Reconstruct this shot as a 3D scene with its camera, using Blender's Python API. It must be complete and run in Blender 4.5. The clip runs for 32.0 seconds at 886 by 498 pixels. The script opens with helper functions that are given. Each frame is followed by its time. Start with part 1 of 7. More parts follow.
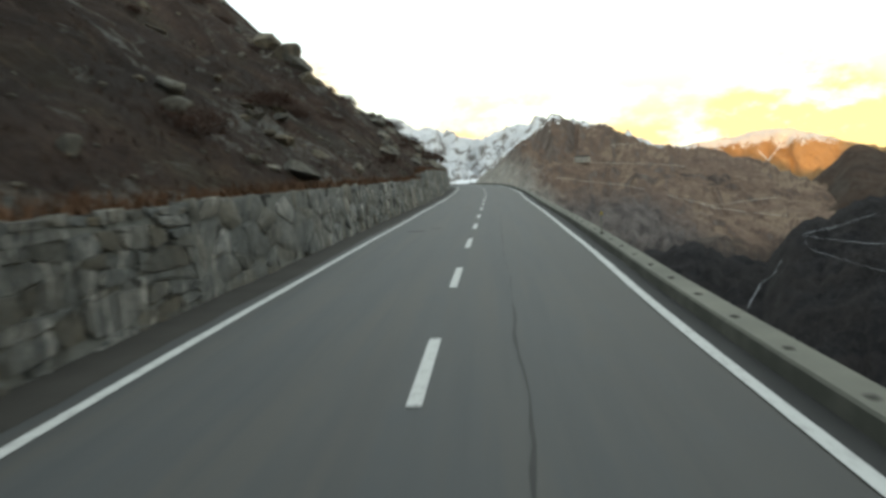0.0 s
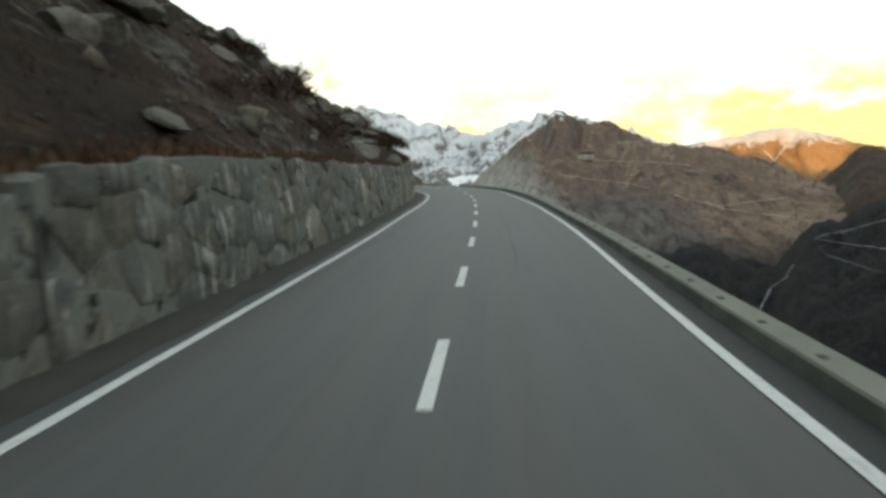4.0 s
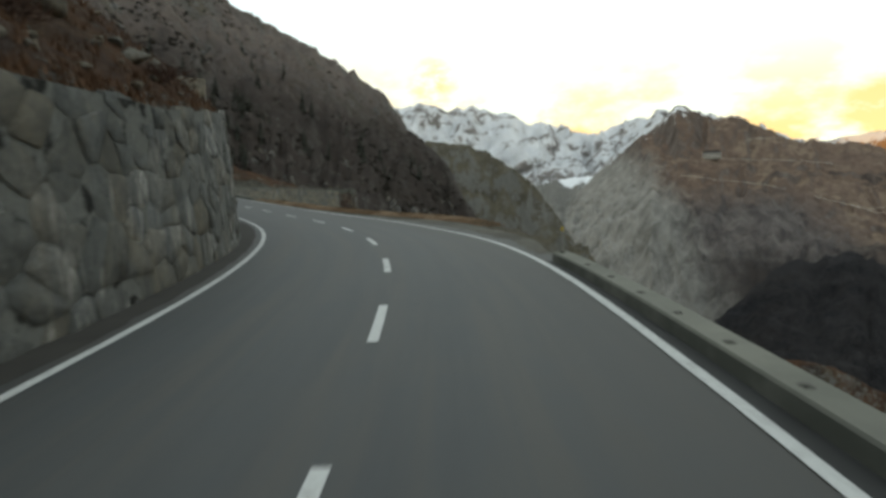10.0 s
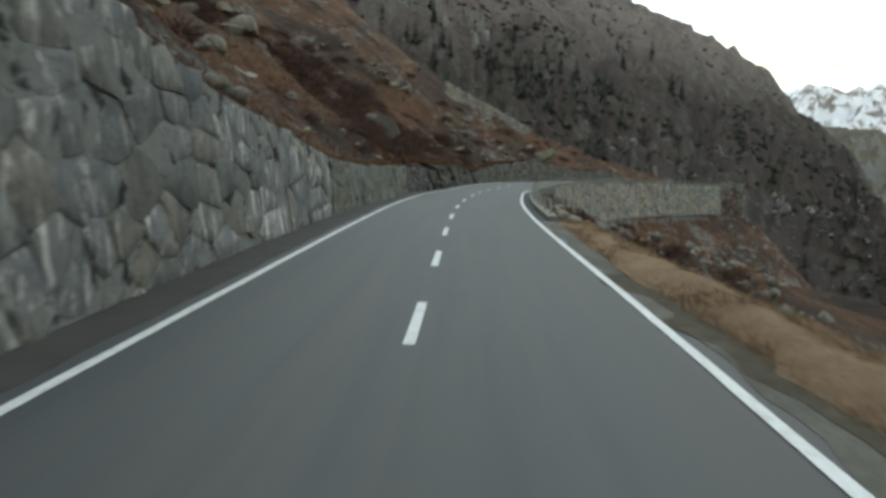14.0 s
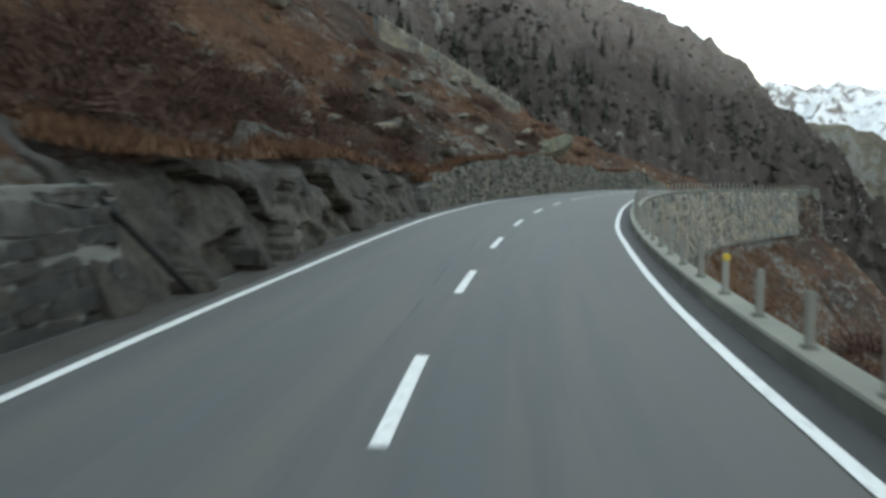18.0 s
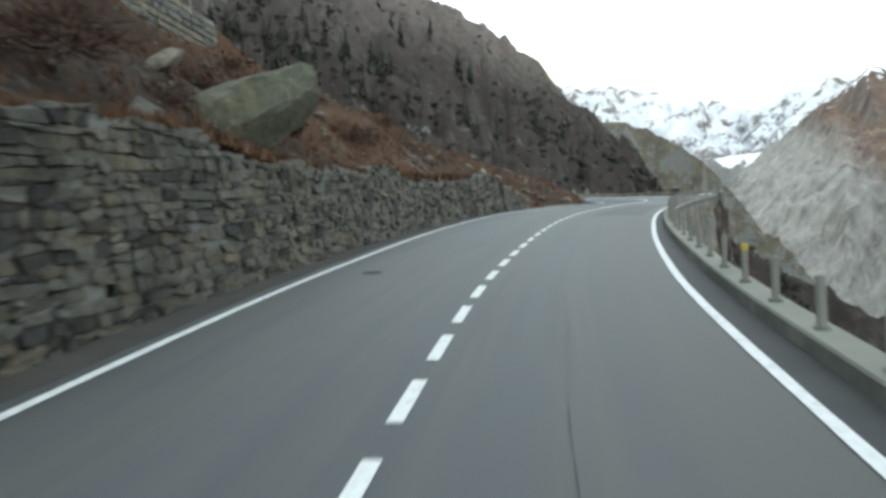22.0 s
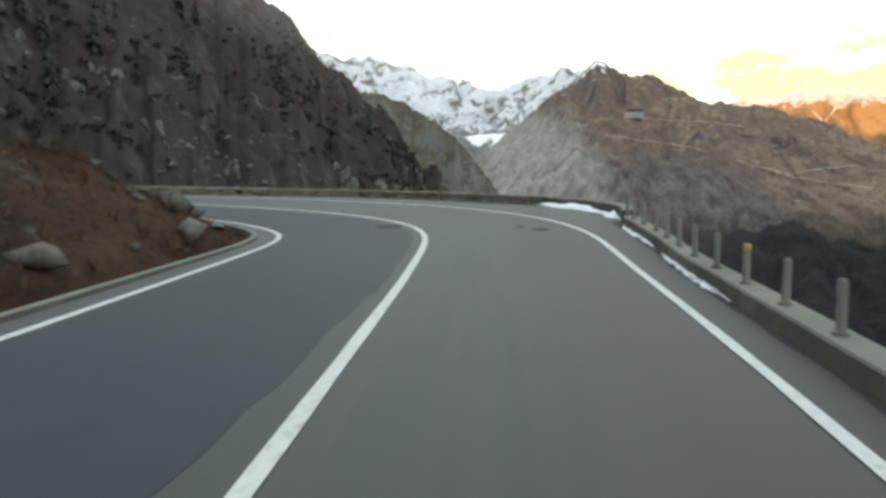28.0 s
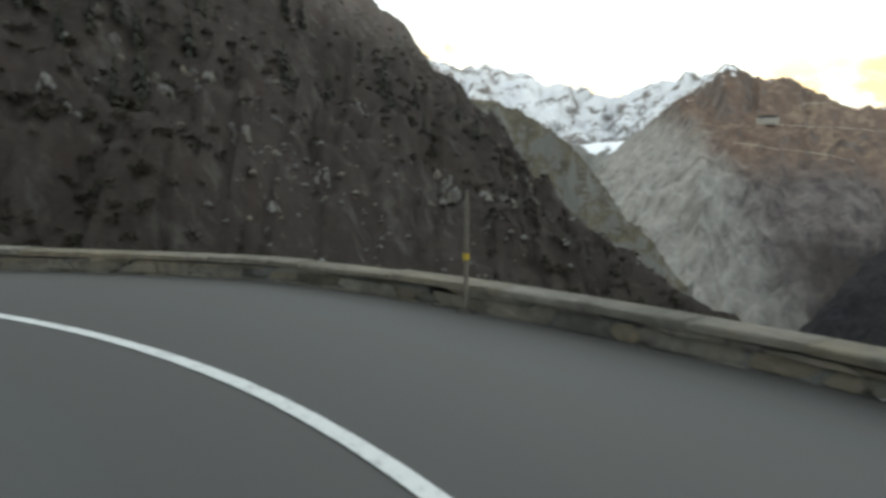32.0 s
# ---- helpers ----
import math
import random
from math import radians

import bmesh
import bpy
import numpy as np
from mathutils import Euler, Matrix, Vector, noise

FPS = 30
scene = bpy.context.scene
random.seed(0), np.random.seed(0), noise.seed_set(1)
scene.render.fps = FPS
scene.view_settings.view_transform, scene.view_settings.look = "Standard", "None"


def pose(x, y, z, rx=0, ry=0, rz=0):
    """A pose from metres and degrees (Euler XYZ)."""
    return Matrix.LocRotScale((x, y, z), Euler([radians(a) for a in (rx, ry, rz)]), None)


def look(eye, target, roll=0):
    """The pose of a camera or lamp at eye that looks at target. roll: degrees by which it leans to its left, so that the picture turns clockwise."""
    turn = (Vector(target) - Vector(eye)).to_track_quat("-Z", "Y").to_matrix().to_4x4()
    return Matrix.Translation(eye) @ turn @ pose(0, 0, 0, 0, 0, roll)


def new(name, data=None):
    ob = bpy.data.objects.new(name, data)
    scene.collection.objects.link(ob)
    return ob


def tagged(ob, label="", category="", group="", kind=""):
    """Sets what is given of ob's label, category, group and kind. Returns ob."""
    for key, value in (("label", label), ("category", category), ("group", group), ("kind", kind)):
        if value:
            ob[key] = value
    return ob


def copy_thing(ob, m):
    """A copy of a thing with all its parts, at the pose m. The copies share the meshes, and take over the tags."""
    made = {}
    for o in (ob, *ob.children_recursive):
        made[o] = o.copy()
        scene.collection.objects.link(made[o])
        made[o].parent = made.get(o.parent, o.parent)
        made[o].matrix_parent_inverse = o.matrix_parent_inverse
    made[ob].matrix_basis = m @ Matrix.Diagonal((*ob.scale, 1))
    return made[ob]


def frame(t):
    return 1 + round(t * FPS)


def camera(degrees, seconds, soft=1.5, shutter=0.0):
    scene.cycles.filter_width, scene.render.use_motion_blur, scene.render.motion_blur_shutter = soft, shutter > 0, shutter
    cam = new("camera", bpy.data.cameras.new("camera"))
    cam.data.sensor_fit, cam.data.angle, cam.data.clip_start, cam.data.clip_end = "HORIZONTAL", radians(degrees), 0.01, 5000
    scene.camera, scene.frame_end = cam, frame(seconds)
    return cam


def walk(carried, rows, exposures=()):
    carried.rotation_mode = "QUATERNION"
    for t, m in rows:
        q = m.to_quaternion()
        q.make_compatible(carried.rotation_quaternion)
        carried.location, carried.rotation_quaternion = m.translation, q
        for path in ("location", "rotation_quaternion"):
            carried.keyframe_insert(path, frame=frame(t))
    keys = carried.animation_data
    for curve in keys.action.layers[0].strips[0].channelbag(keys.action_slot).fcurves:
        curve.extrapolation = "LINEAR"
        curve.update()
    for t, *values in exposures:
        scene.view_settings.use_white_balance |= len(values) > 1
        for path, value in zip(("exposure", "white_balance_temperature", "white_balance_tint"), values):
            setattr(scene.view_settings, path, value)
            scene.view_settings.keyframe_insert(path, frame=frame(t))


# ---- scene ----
FOV = 66.46
cam = camera(FOV, 32.0, soft=3.3, shutter=0.4)
# seconds, place, tilt, lean, turn
PATH = [
    (0.0, 0.695, 1.255, 2.178, 87.867, 1.950, 5.501),
    (0.5, 0.593, 6.799, 2.586, 87.131, 1.771, 4.777),
    (1.0, 0.528, 12.097, 3.016, 88.075, 2.318, 5.312),
    (1.5, 0.300, 17.554, 3.409, 88.005, 1.758, 5.486),
    (2.0, 0.187, 22.945, 3.836, 87.896, 1.363, 5.422),
    (2.5, 0.144, 28.692, 4.295, 87.567, 1.565, 5.203),
    (3.0, 0.049, 34.317, 4.668, 87.674, 1.240, 5.222),
    (3.5, -0.174, 39.942, 5.059, 87.462, 1.421, 5.559),
    (4.0, -0.254, 45.532, 5.458, 87.498, 1.130, 5.563),
    (4.5, -0.318, 51.079, 5.857, 87.539, 0.818, 5.562),
    (5.0, -0.431, 56.577, 6.263, 87.582, 0.479, 5.562),
    (5.5, -0.606, 62.017, 6.679, 87.626, 0.104, 5.566),
    (6.0, -0.812, 67.396, 7.063, 87.596, -1.839, 5.911),
    (6.5, -0.975, 72.972, 7.482, 87.407, -1.397, 5.742),
    (7.0, -1.168, 78.614, 7.871, 87.049, -1.681, 5.604),
    (7.5, -1.337, 84.127, 8.309, 87.391, 1.800, 6.641),
    (8.0, -1.641, 89.733, 8.726, 87.711, 2.536, 7.813),
    (8.5, -2.088, 95.219, 9.144, 87.647, 1.198, 8.346),
    (9.0, -2.709, 100.736, 9.532, 87.794, 0.504, 9.943),
    (9.5, -3.531, 106.316, 9.971, 87.823, 0.226, 12.206),
    (10.0, -4.642, 111.912, 10.403, 87.820, 1.003, 14.915),
    (10.5, -6.072, 117.409, 10.779, 87.455, 0.784, 17.833),
    (11.0, -7.710, 122.705, 11.148, 87.456, 0.415, 20.774),
    (11.5, -9.684, 127.891, 11.566, 87.555, 0.273, 24.143),
    (12.0, -11.991, 133.105, 11.938, 87.074, 0.291, 28.134),
    (12.5, -14.917, 138.117, 12.293, 86.951, 0.069, 33.094),
    (13.0, -18.251, 142.847, 12.635, 86.699, 0.116, 38.464),
    (13.5, -21.880, 147.292, 12.967, 86.596, -1.071, 42.394),
    (14.0, -25.444, 151.395, 13.345, 87.004, -1.230, 44.565),
    (14.5, -28.742, 155.422, 13.694, 87.357, -1.067, 45.636),
    (15.0, -32.452, 159.557, 14.092, 87.497, -1.360, 45.527),
    (15.5, -36.708, 163.881, 14.553, 87.637, -1.654, 45.418),
    (16.0, -41.094, 168.355, 15.028, 87.776, -1.947, 45.309),
    (16.5, -45.196, 172.937, 15.467, 87.916, -2.240, 45.200),
    (17.0, -49.017, 177.560, 15.870, 87.409, -1.198, 43.942),
    (17.5, -52.592, 182.161, 16.309, 87.382, -0.585, 42.930),
    (18.0, -56.297, 186.871, 16.735, 86.980, -0.575, 41.765),
    (18.5, -59.866, 191.781, 17.141, 86.813, -1.500, 40.513),
    (19.0, -63.195, 196.560, 17.539, 86.955, -0.208, 38.885),
    (19.5, -66.209, 201.437, 17.957, 87.599, 0.789, 37.054),
    (20.0, -69.010, 206.148, 18.324, 87.173, 0.921, 34.978),
    (20.5, -71.659, 211.092, 18.765, 87.668, 0.706, 32.781),
    (21.0, -73.981, 215.950, 19.156, 87.184, 0.542, 30.137),
    (21.5, -75.872, 220.776, 19.506, 87.133, 2.160, 27.757),
    (22.0, -77.692, 225.398, 19.830, 86.946, 2.160, 25.809),
    (22.5, -79.286, 230.091, 20.126, 86.717, 1.858, 23.680),
    (23.0, -80.694, 234.635, 20.450, 86.545, 1.680, 21.370),
    (23.5, -81.937, 239.174, 20.664, 85.953, 1.837, 19.546),
    (24.0, -82.894, 243.633, 20.903, 85.739, 2.066, 17.803),
    (24.5, -83.738, 247.848, 21.083, 85.481, 2.534, 16.139),
    (25.0, -84.377, 251.885, 21.237, 85.622, 2.961, 14.488),
    (25.5, -84.929, 255.776, 21.409, 85.491, 2.452, 12.995),
    (26.0, -85.432, 259.745, 21.590, 85.269, 2.080, 11.509),
    (26.5, -85.811, 263.592, 21.697, 85.133, 1.600, 10.024),
    (27.0, -86.026, 267.373, 21.752, 85.001, 1.107, 8.530),
    (27.5, -86.116, 271.006, 21.785, 84.852, 0.614, 7.039),
    (28.0, -86.169, 274.848, 21.931, 84.011, 0.305, 5.660),
    (28.5, -86.029, 278.261, 22.002, 84.907, 0.373, 4.948),
    (29.0, -86.062, 281.463, 22.078, 84.439, -0.303, 3.647),
    (29.5, -86.028, 284.584, 22.147, 84.217, -0.812, 2.823),
    (30.0, -85.815, 287.499, 22.223, 84.297, -0.715, 2.324),
    (30.5, -85.726, 290.320, 22.304, 84.448, -0.171, 2.564),
    (31.0, -85.979, 293.262, 22.398, 84.663, -0.191, 4.019),
    (31.5, -86.428, 295.993, 22.498, 84.650, -0.074, 7.858),
    (32.0, -87.365, 298.512, 22.614, 84.709, -0.209, 15.249),
]
# the clip's own exposure and white balance as it drives: seconds, stops, kelvin, tint
EXPOSURE = [(0.0, 0.38, 6650, 3), (3.0, 0.32, 6650, 3), (7.0, 0.24, 6650, 3), (9.0, 0.17, 6700, 3), (11.0, -0.05, 6600, 4), (12.0, 0.18, 6500, 4), (13.0, 0.65, 6450, 4), (14.5, 0.80, 6350, 4),
            (17.0, 0.95, 6150, 3), (19.0, 1.15, 6150, 4), (22.0, 1.22, 6200, 5), (23.0, 0.92, 6250, 6), (25.0, 0.85, 6300, 6), (28.0, 0.72, 6450, 6), (32.0, 0.65, 6500, 6)]
walk(cam, [(r[0], pose(*r[1:])) for r in PATH], EXPOSURE)
# the road: every 6 m from s = -6, its heading, climb, cross fall, and the offsets of its two edge lines
HEADING = [
    0.0297, 0.0287, 0.0285, 0.0200, 0.0155, 0.0150, 0.0191, 0.0201, 0.0164, 0.0208, 0.0229, 0.0215,
    0.0265, 0.0403, 0.0453, 0.0530, 0.0641, 0.1013, 0.1452, 0.2081, 0.2369, 0.2700, 0.3295, 0.4267,
    0.5299, 0.6242, 0.7031, 0.7294, 0.7389, 0.7441, 0.7432, 0.7318, 0.7066, 0.6692, 0.6499, 0.6287,
    0.5804, 0.5470, 0.5115, 0.4607, 0.4170, 0.3738, 0.3082, 0.2799, 0.2226, 0.2006, 0.1647, 0.1156,
    0.0833, 0.0704, 0.0363, 0.0289, 0.0440, 0.1502, 0.8203, 1.4556, 2.0954, 2.3954, 2.6954, 2.9500,
    2.9500, 2.9500, 2.9500, 2.9500, 2.9500, 2.9500, 2.9500, 2.9500, 2.9500, 2.9500, 2.9500,
]
CLIMB = [
    0.0696, 0.0703, 0.0728, 0.0762, 0.0782, 0.0741, 0.0713, 0.0715, 0.0713, 0.0725, 0.0737, 0.0739,
    0.0741, 0.0757, 0.0761, 0.0743, 0.0741, 0.0755, 0.0755, 0.0715, 0.0670, 0.0701, 0.0737, 0.0662,
    0.0591, 0.0597, 0.0613, 0.0692, 0.0713, 0.0715, 0.0721, 0.0739, 0.0752, 0.0733, 0.0701, 0.0662,
    0.0696, 0.0738, 0.0763, 0.0731, 0.0668, 0.0611, 0.0601, 0.0559, 0.0522, 0.0461, 0.0432, 0.0364,
    0.0276, 0.0209, 0.0218, 0.0170, 0.0198, 0.0369, 0.0417, 0.0480, 0.0700, 0.1050, 0.1050, 0.1050,
    0.1050, 0.1050, 0.1050, 0.1050, 0.1050, 0.1050, 0.1050, 0.1050, 0.1050, 0.1050, 0.1050,
]
FALL = [
    0.0014, 0.0028, 0.0038, 0.0031, -0.0018, -0.0019, -0.0028, -0.0002, 0.0023, 0.0047, 0.0045, 0.0033,
    0.0044, 0.0075, 0.0104, 0.0047, 0.0071, 0.0084, -0.0048, -0.0151, -0.0194, -0.0193, -0.0261, -0.0297,
    -0.0218, -0.0212, -0.0141, -0.0068, 0.0017, 0.0055, 0.0058, 0.0034, 0.0011, -0.0002, 0.0054, 0.0030,
    0.0068, 0.0209, 0.0338, 0.0317, 0.0313, 0.0186, 0.0170, 0.0179, 0.0208, 0.0278, 0.0282, 0.0302,
    0.0272, 0.0260, 0.0224, 0.0126, 0.0033, -0.0222, -0.0436, -0.0446, -0.0314, 0.0000, 0.0000, 0.0000,
    0.0000, 0.0000, 0.0000, 0.0000, 0.0000, 0.0000, 0.0000, 0.0000, 0.0000, 0.0000, 0.0000,
]
LEFT_LINE = [
    3.200, 3.200, 3.200, 3.218, 3.225, 3.216, 3.212, 3.234, 3.242, 3.234, 3.238, 3.249,
    3.271, 3.288, 3.276, 3.228, 3.221, 3.249, 3.300, 3.389, 3.550, 3.675, 3.723, 3.684,
    3.526, 3.355, 3.222, 3.154, 3.198, 3.254, 3.302, 3.342, 3.404, 3.476, 3.557, 3.538,
    3.483, 3.468, 3.443, 3.458, 3.512, 3.552, 3.594, 3.674, 3.767, 3.882, 3.983, 4.062,
    4.115, 4.126, 4.147, 4.169, 4.168, 4.168, 4.123, 3.989, 3.787, 3.576, 3.383, 3.207,
    3.040, 3.200, 3.200, 3.200, 3.200, 3.200, 3.200, 3.200, 3.200, 3.200, 3.200,
]
RIGHT_LINE = [
    3.200, 3.200, 3.199, 3.180, 3.199, 3.170, 3.187, 3.218, 3.209, 3.167, 3.178, 3.238,
    3.325, 3.384, 3.373, 3.310, 3.185, 3.119, 3.224, 3.346, 3.493, 3.559, 3.596, 3.551,
    3.371, 3.262, 3.212, 3.236, 3.324, 3.376, 3.381, 3.379, 3.398, 3.415, 3.413, 3.395,
    3.428, 3.499, 3.511, 3.605, 3.611, 3.625, 3.542, 3.545, 3.587, 3.706, 3.859, 3.896,
    3.924, 3.998, 4.136, 4.343, 4.456, 4.561, 4.464, 4.128, 3.790, 3.508, 3.281, 3.093,
    2.921, 3.200, 3.200, 3.200, 3.200, 3.200, 3.200, 3.200, 3.200, 3.200, 3.200,
]
DASH_0, DASH_P, DASH_L = 7.28, 6.301, 2.49

# ---- light ----
SUN_ELEVATION, SUN_TURN = 7.0, 8.0     # degrees above the horizon; where the light travels to, from north, clockwise
world = bpy.data.worlds.new("sky")
scene.world = world
world.use_nodes = True
wn = world.node_tree
wn.nodes.clear()
w_out = wn.nodes.new("ShaderNodeOutputWorld")
w_bg = wn.nodes.new("ShaderNodeBackground")
w_sky = wn.nodes.new("ShaderNodeTexSky")
w_sky.sky_type = "NISHITA"
w_sky.sun_disc = False
w_sky.sun_elevation = radians(SUN_ELEVATION)
w_sky.sun_rotation = radians(180 + SUN_TURN)
w_sky.altitude, w_sky.air_density, w_sky.dust_density, w_sky.ozone_density = 1900, 1.0, 1.5, 1.0
w_bg.inputs["Strength"].default_value = 0.15
# a bright veil of thin high cloud over the clear sky, warmer towards the horizon, with low sunlit wisps
w_co = wn.nodes.new("ShaderNodeTexCoord")
w_xyz = wn.nodes.new("ShaderNodeSeparateXYZ")
wn.links.new(w_co.outputs["Generated"], w_xyz.inputs[0])
w_low = wn.nodes.new("ShaderNodeMapRange")
w_low.inputs[1].default_value, w_low.inputs[2].default_value = 0.30, 0.05
wn.links.new(w_xyz.outputs[2], w_low.inputs[0])
w_veil = wn.nodes.new("ShaderNodeMix")
w_veil.data_type = "RGBA"
w_veil.inputs[6].default_value = (9.0, 9.7, 9.9, 1)
w_veil.inputs[7].default_value = (10.6, 9.9, 7.2, 1)
wn.links.new(w_low.outputs[0], w_veil.inputs[0])
w_map = wn.nodes.new("ShaderNodeMapping")
w_map.inputs["Scale"].default_value = (1, 1, 2.2)
wn.links.new(w_co.outputs["Generated"], w_map.inputs[0])
w_noise = wn.nodes.new("ShaderNodeTexNoise")
w_noise.inputs["Scale"].default_value, w_noise.inputs["Detail"].default_value, w_noise.inputs["Roughness"].default_value = 7.0, 7, 0.62
wn.links.new(w_map.outputs[0], w_noise.inputs["Vector"])
w_cut = wn.nodes.new("ShaderNodeMapRange")
w_cut.inputs[1].default_value, w_cut.inputs[2].default_value = 0.43, 0.58
wn.links.new(w_noise.outputs["Fac"], w_cut.inputs[0])
w_band = wn.nodes.new("ShaderNodeMapRange")
w_band.inputs[1].default_value, w_band.inputs[2].default_value = 0.25, 0.12
wn.links.new(w_xyz.outputs[2], w_band.inputs[0])
w_k = wn.nodes.new("ShaderNodeMath")
w_k.operation = "MULTIPLY"
wn.links.new(w_cut.outputs[0], w_k.inputs[0])
wn.links.new(w_band.outputs[0], w_k.inputs[1])
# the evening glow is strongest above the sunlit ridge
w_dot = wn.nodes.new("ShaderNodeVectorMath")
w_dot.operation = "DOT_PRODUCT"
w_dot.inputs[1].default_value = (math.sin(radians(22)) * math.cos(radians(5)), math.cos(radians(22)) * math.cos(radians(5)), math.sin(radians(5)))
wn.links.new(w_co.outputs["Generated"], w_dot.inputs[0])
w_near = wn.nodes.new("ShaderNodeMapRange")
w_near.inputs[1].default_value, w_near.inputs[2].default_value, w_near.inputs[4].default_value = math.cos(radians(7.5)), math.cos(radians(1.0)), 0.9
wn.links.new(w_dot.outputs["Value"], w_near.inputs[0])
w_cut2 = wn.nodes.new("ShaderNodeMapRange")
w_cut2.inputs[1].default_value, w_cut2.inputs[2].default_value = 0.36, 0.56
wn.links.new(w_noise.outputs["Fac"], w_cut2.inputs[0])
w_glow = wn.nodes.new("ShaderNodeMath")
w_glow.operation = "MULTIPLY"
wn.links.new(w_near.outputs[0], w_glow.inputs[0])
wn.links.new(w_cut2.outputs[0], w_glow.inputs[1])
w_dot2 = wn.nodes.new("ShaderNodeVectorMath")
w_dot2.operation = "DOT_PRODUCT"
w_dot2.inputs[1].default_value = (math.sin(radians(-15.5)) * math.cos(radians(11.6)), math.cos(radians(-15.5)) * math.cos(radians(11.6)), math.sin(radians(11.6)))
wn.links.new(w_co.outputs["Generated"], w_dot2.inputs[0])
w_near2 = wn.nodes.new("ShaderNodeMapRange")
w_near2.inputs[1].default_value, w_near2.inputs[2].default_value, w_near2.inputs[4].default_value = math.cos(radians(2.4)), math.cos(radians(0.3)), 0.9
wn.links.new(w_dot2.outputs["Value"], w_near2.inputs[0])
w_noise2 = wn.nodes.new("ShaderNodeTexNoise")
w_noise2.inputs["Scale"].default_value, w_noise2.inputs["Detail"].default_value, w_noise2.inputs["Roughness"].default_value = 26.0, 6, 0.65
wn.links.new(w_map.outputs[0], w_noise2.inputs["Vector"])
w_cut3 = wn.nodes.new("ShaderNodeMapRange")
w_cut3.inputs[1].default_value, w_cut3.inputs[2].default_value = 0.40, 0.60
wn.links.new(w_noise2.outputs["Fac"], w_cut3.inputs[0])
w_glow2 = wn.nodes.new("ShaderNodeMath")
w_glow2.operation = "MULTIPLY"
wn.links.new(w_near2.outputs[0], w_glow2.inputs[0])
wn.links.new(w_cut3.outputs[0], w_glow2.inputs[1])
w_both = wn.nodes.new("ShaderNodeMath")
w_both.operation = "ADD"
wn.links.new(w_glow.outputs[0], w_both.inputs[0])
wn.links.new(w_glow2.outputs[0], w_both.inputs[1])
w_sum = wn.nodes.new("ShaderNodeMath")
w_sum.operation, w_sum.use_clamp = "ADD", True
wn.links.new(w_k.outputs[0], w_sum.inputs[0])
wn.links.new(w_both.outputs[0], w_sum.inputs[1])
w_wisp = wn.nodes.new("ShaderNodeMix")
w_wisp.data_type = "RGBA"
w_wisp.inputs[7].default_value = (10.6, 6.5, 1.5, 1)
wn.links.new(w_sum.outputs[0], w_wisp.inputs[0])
wn.links.new(w_veil.outputs[2], w_wisp.inputs[6])
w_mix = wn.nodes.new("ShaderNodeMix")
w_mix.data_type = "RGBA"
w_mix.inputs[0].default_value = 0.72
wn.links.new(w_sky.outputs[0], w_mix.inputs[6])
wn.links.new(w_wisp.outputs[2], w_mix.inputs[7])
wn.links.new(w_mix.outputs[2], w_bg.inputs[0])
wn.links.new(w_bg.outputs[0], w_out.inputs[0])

sun_data = bpy.data.lights.new("sun", "SUN")
sun_data.energy, sun_data.angle, sun_data.color = 5.0, radians(0.5), (1.0, 0.55, 0.19)
sun = new("sun", sun_data)
_a, _e = radians(SUN_TURN), radians(SUN_ELEVATION)
sun.matrix_world = look((0, 0, 0), (math.sin(_a) * math.cos(_e), math.cos(_a) * math.cos(_e), -math.sin(_e)))


# ---- materials ----
def material(name, rough=0.9, spec=0.3):
    m = bpy.data.materials.new(name)
    m.use_nodes = True
    b = m.node_tree.nodes["Principled BSDF"]
    b.inputs["Roughness"].default_value = rough
    b.inputs["Specular IOR Level"].default_value = spec
    return m, m.node_tree, b


def n_coord(nt, scale=(1, 1, 1), obj=False):
    c = nt.nodes.new("ShaderNodeTexCoord" if obj else "ShaderNodeNewGeometry")
    mp = nt.nodes.new("ShaderNodeMapping")
    mp.inputs["Scale"].default_value = scale
    nt.links.new(c.outputs["Object" if obj else "Position"], mp.inputs["Vector"])
    return mp.outputs["Vector"]


def n_noise(nt, vec, scale, detail=6, rough=0.6, distort=0.0):
    n = nt.nodes.new("ShaderNodeTexNoise")
    n.inputs["Scale"].default_value = scale
    n.inputs["Detail"].default_value = detail
    n.inputs["Roughness"].default_value = rough
    n.inputs["Distortion"].default_value = distort
    nt.links.new(vec, n.inputs["Vector"])
    return n.outputs["Fac"]


def n_ramp(nt, fac, stops):
    r = nt.nodes.new("ShaderNodeValToRGB")
    while len(r.color_ramp.elements) < len(stops):
        r.color_ramp.elements.new(0.5)
    for e, (p, c) in zip(r.color_ramp.elements, stops):
        e.position = p
        e.color = (*c, 1) if len(c) == 3 else c
    nt.links.new(fac, r.inputs["Fac"])
    return r.outputs["Color"]


def n_mix(nt, fac, a, b, kind="MIX"):
    m = nt.nodes.new("ShaderNodeMix")
    m.data_type, m.blend_type = "RGBA", kind
    for v, k in ((fac, 0), (a, 6), (b, 7)):
        if hasattr(v, "links"):
            nt.links.new(v, m.inputs[k])
        else:
            m.inputs[k].default_value = v if k == 0 else (*v, 1)
    return m.outputs[2]


def n_math(nt, op, a, b=0.5):
    m = nt.nodes.new("ShaderNodeMath")
    m.operation = op
    m.use_clamp = op in ("MULTIPLY_ADD",)
    for v, k in ((a, 0), (b, 1)):
        if hasattr(v, "links"):
            nt.links.new(v, m.inputs[k])
        else:
            m.inputs[k].default_value = v
    return m.outputs[0]


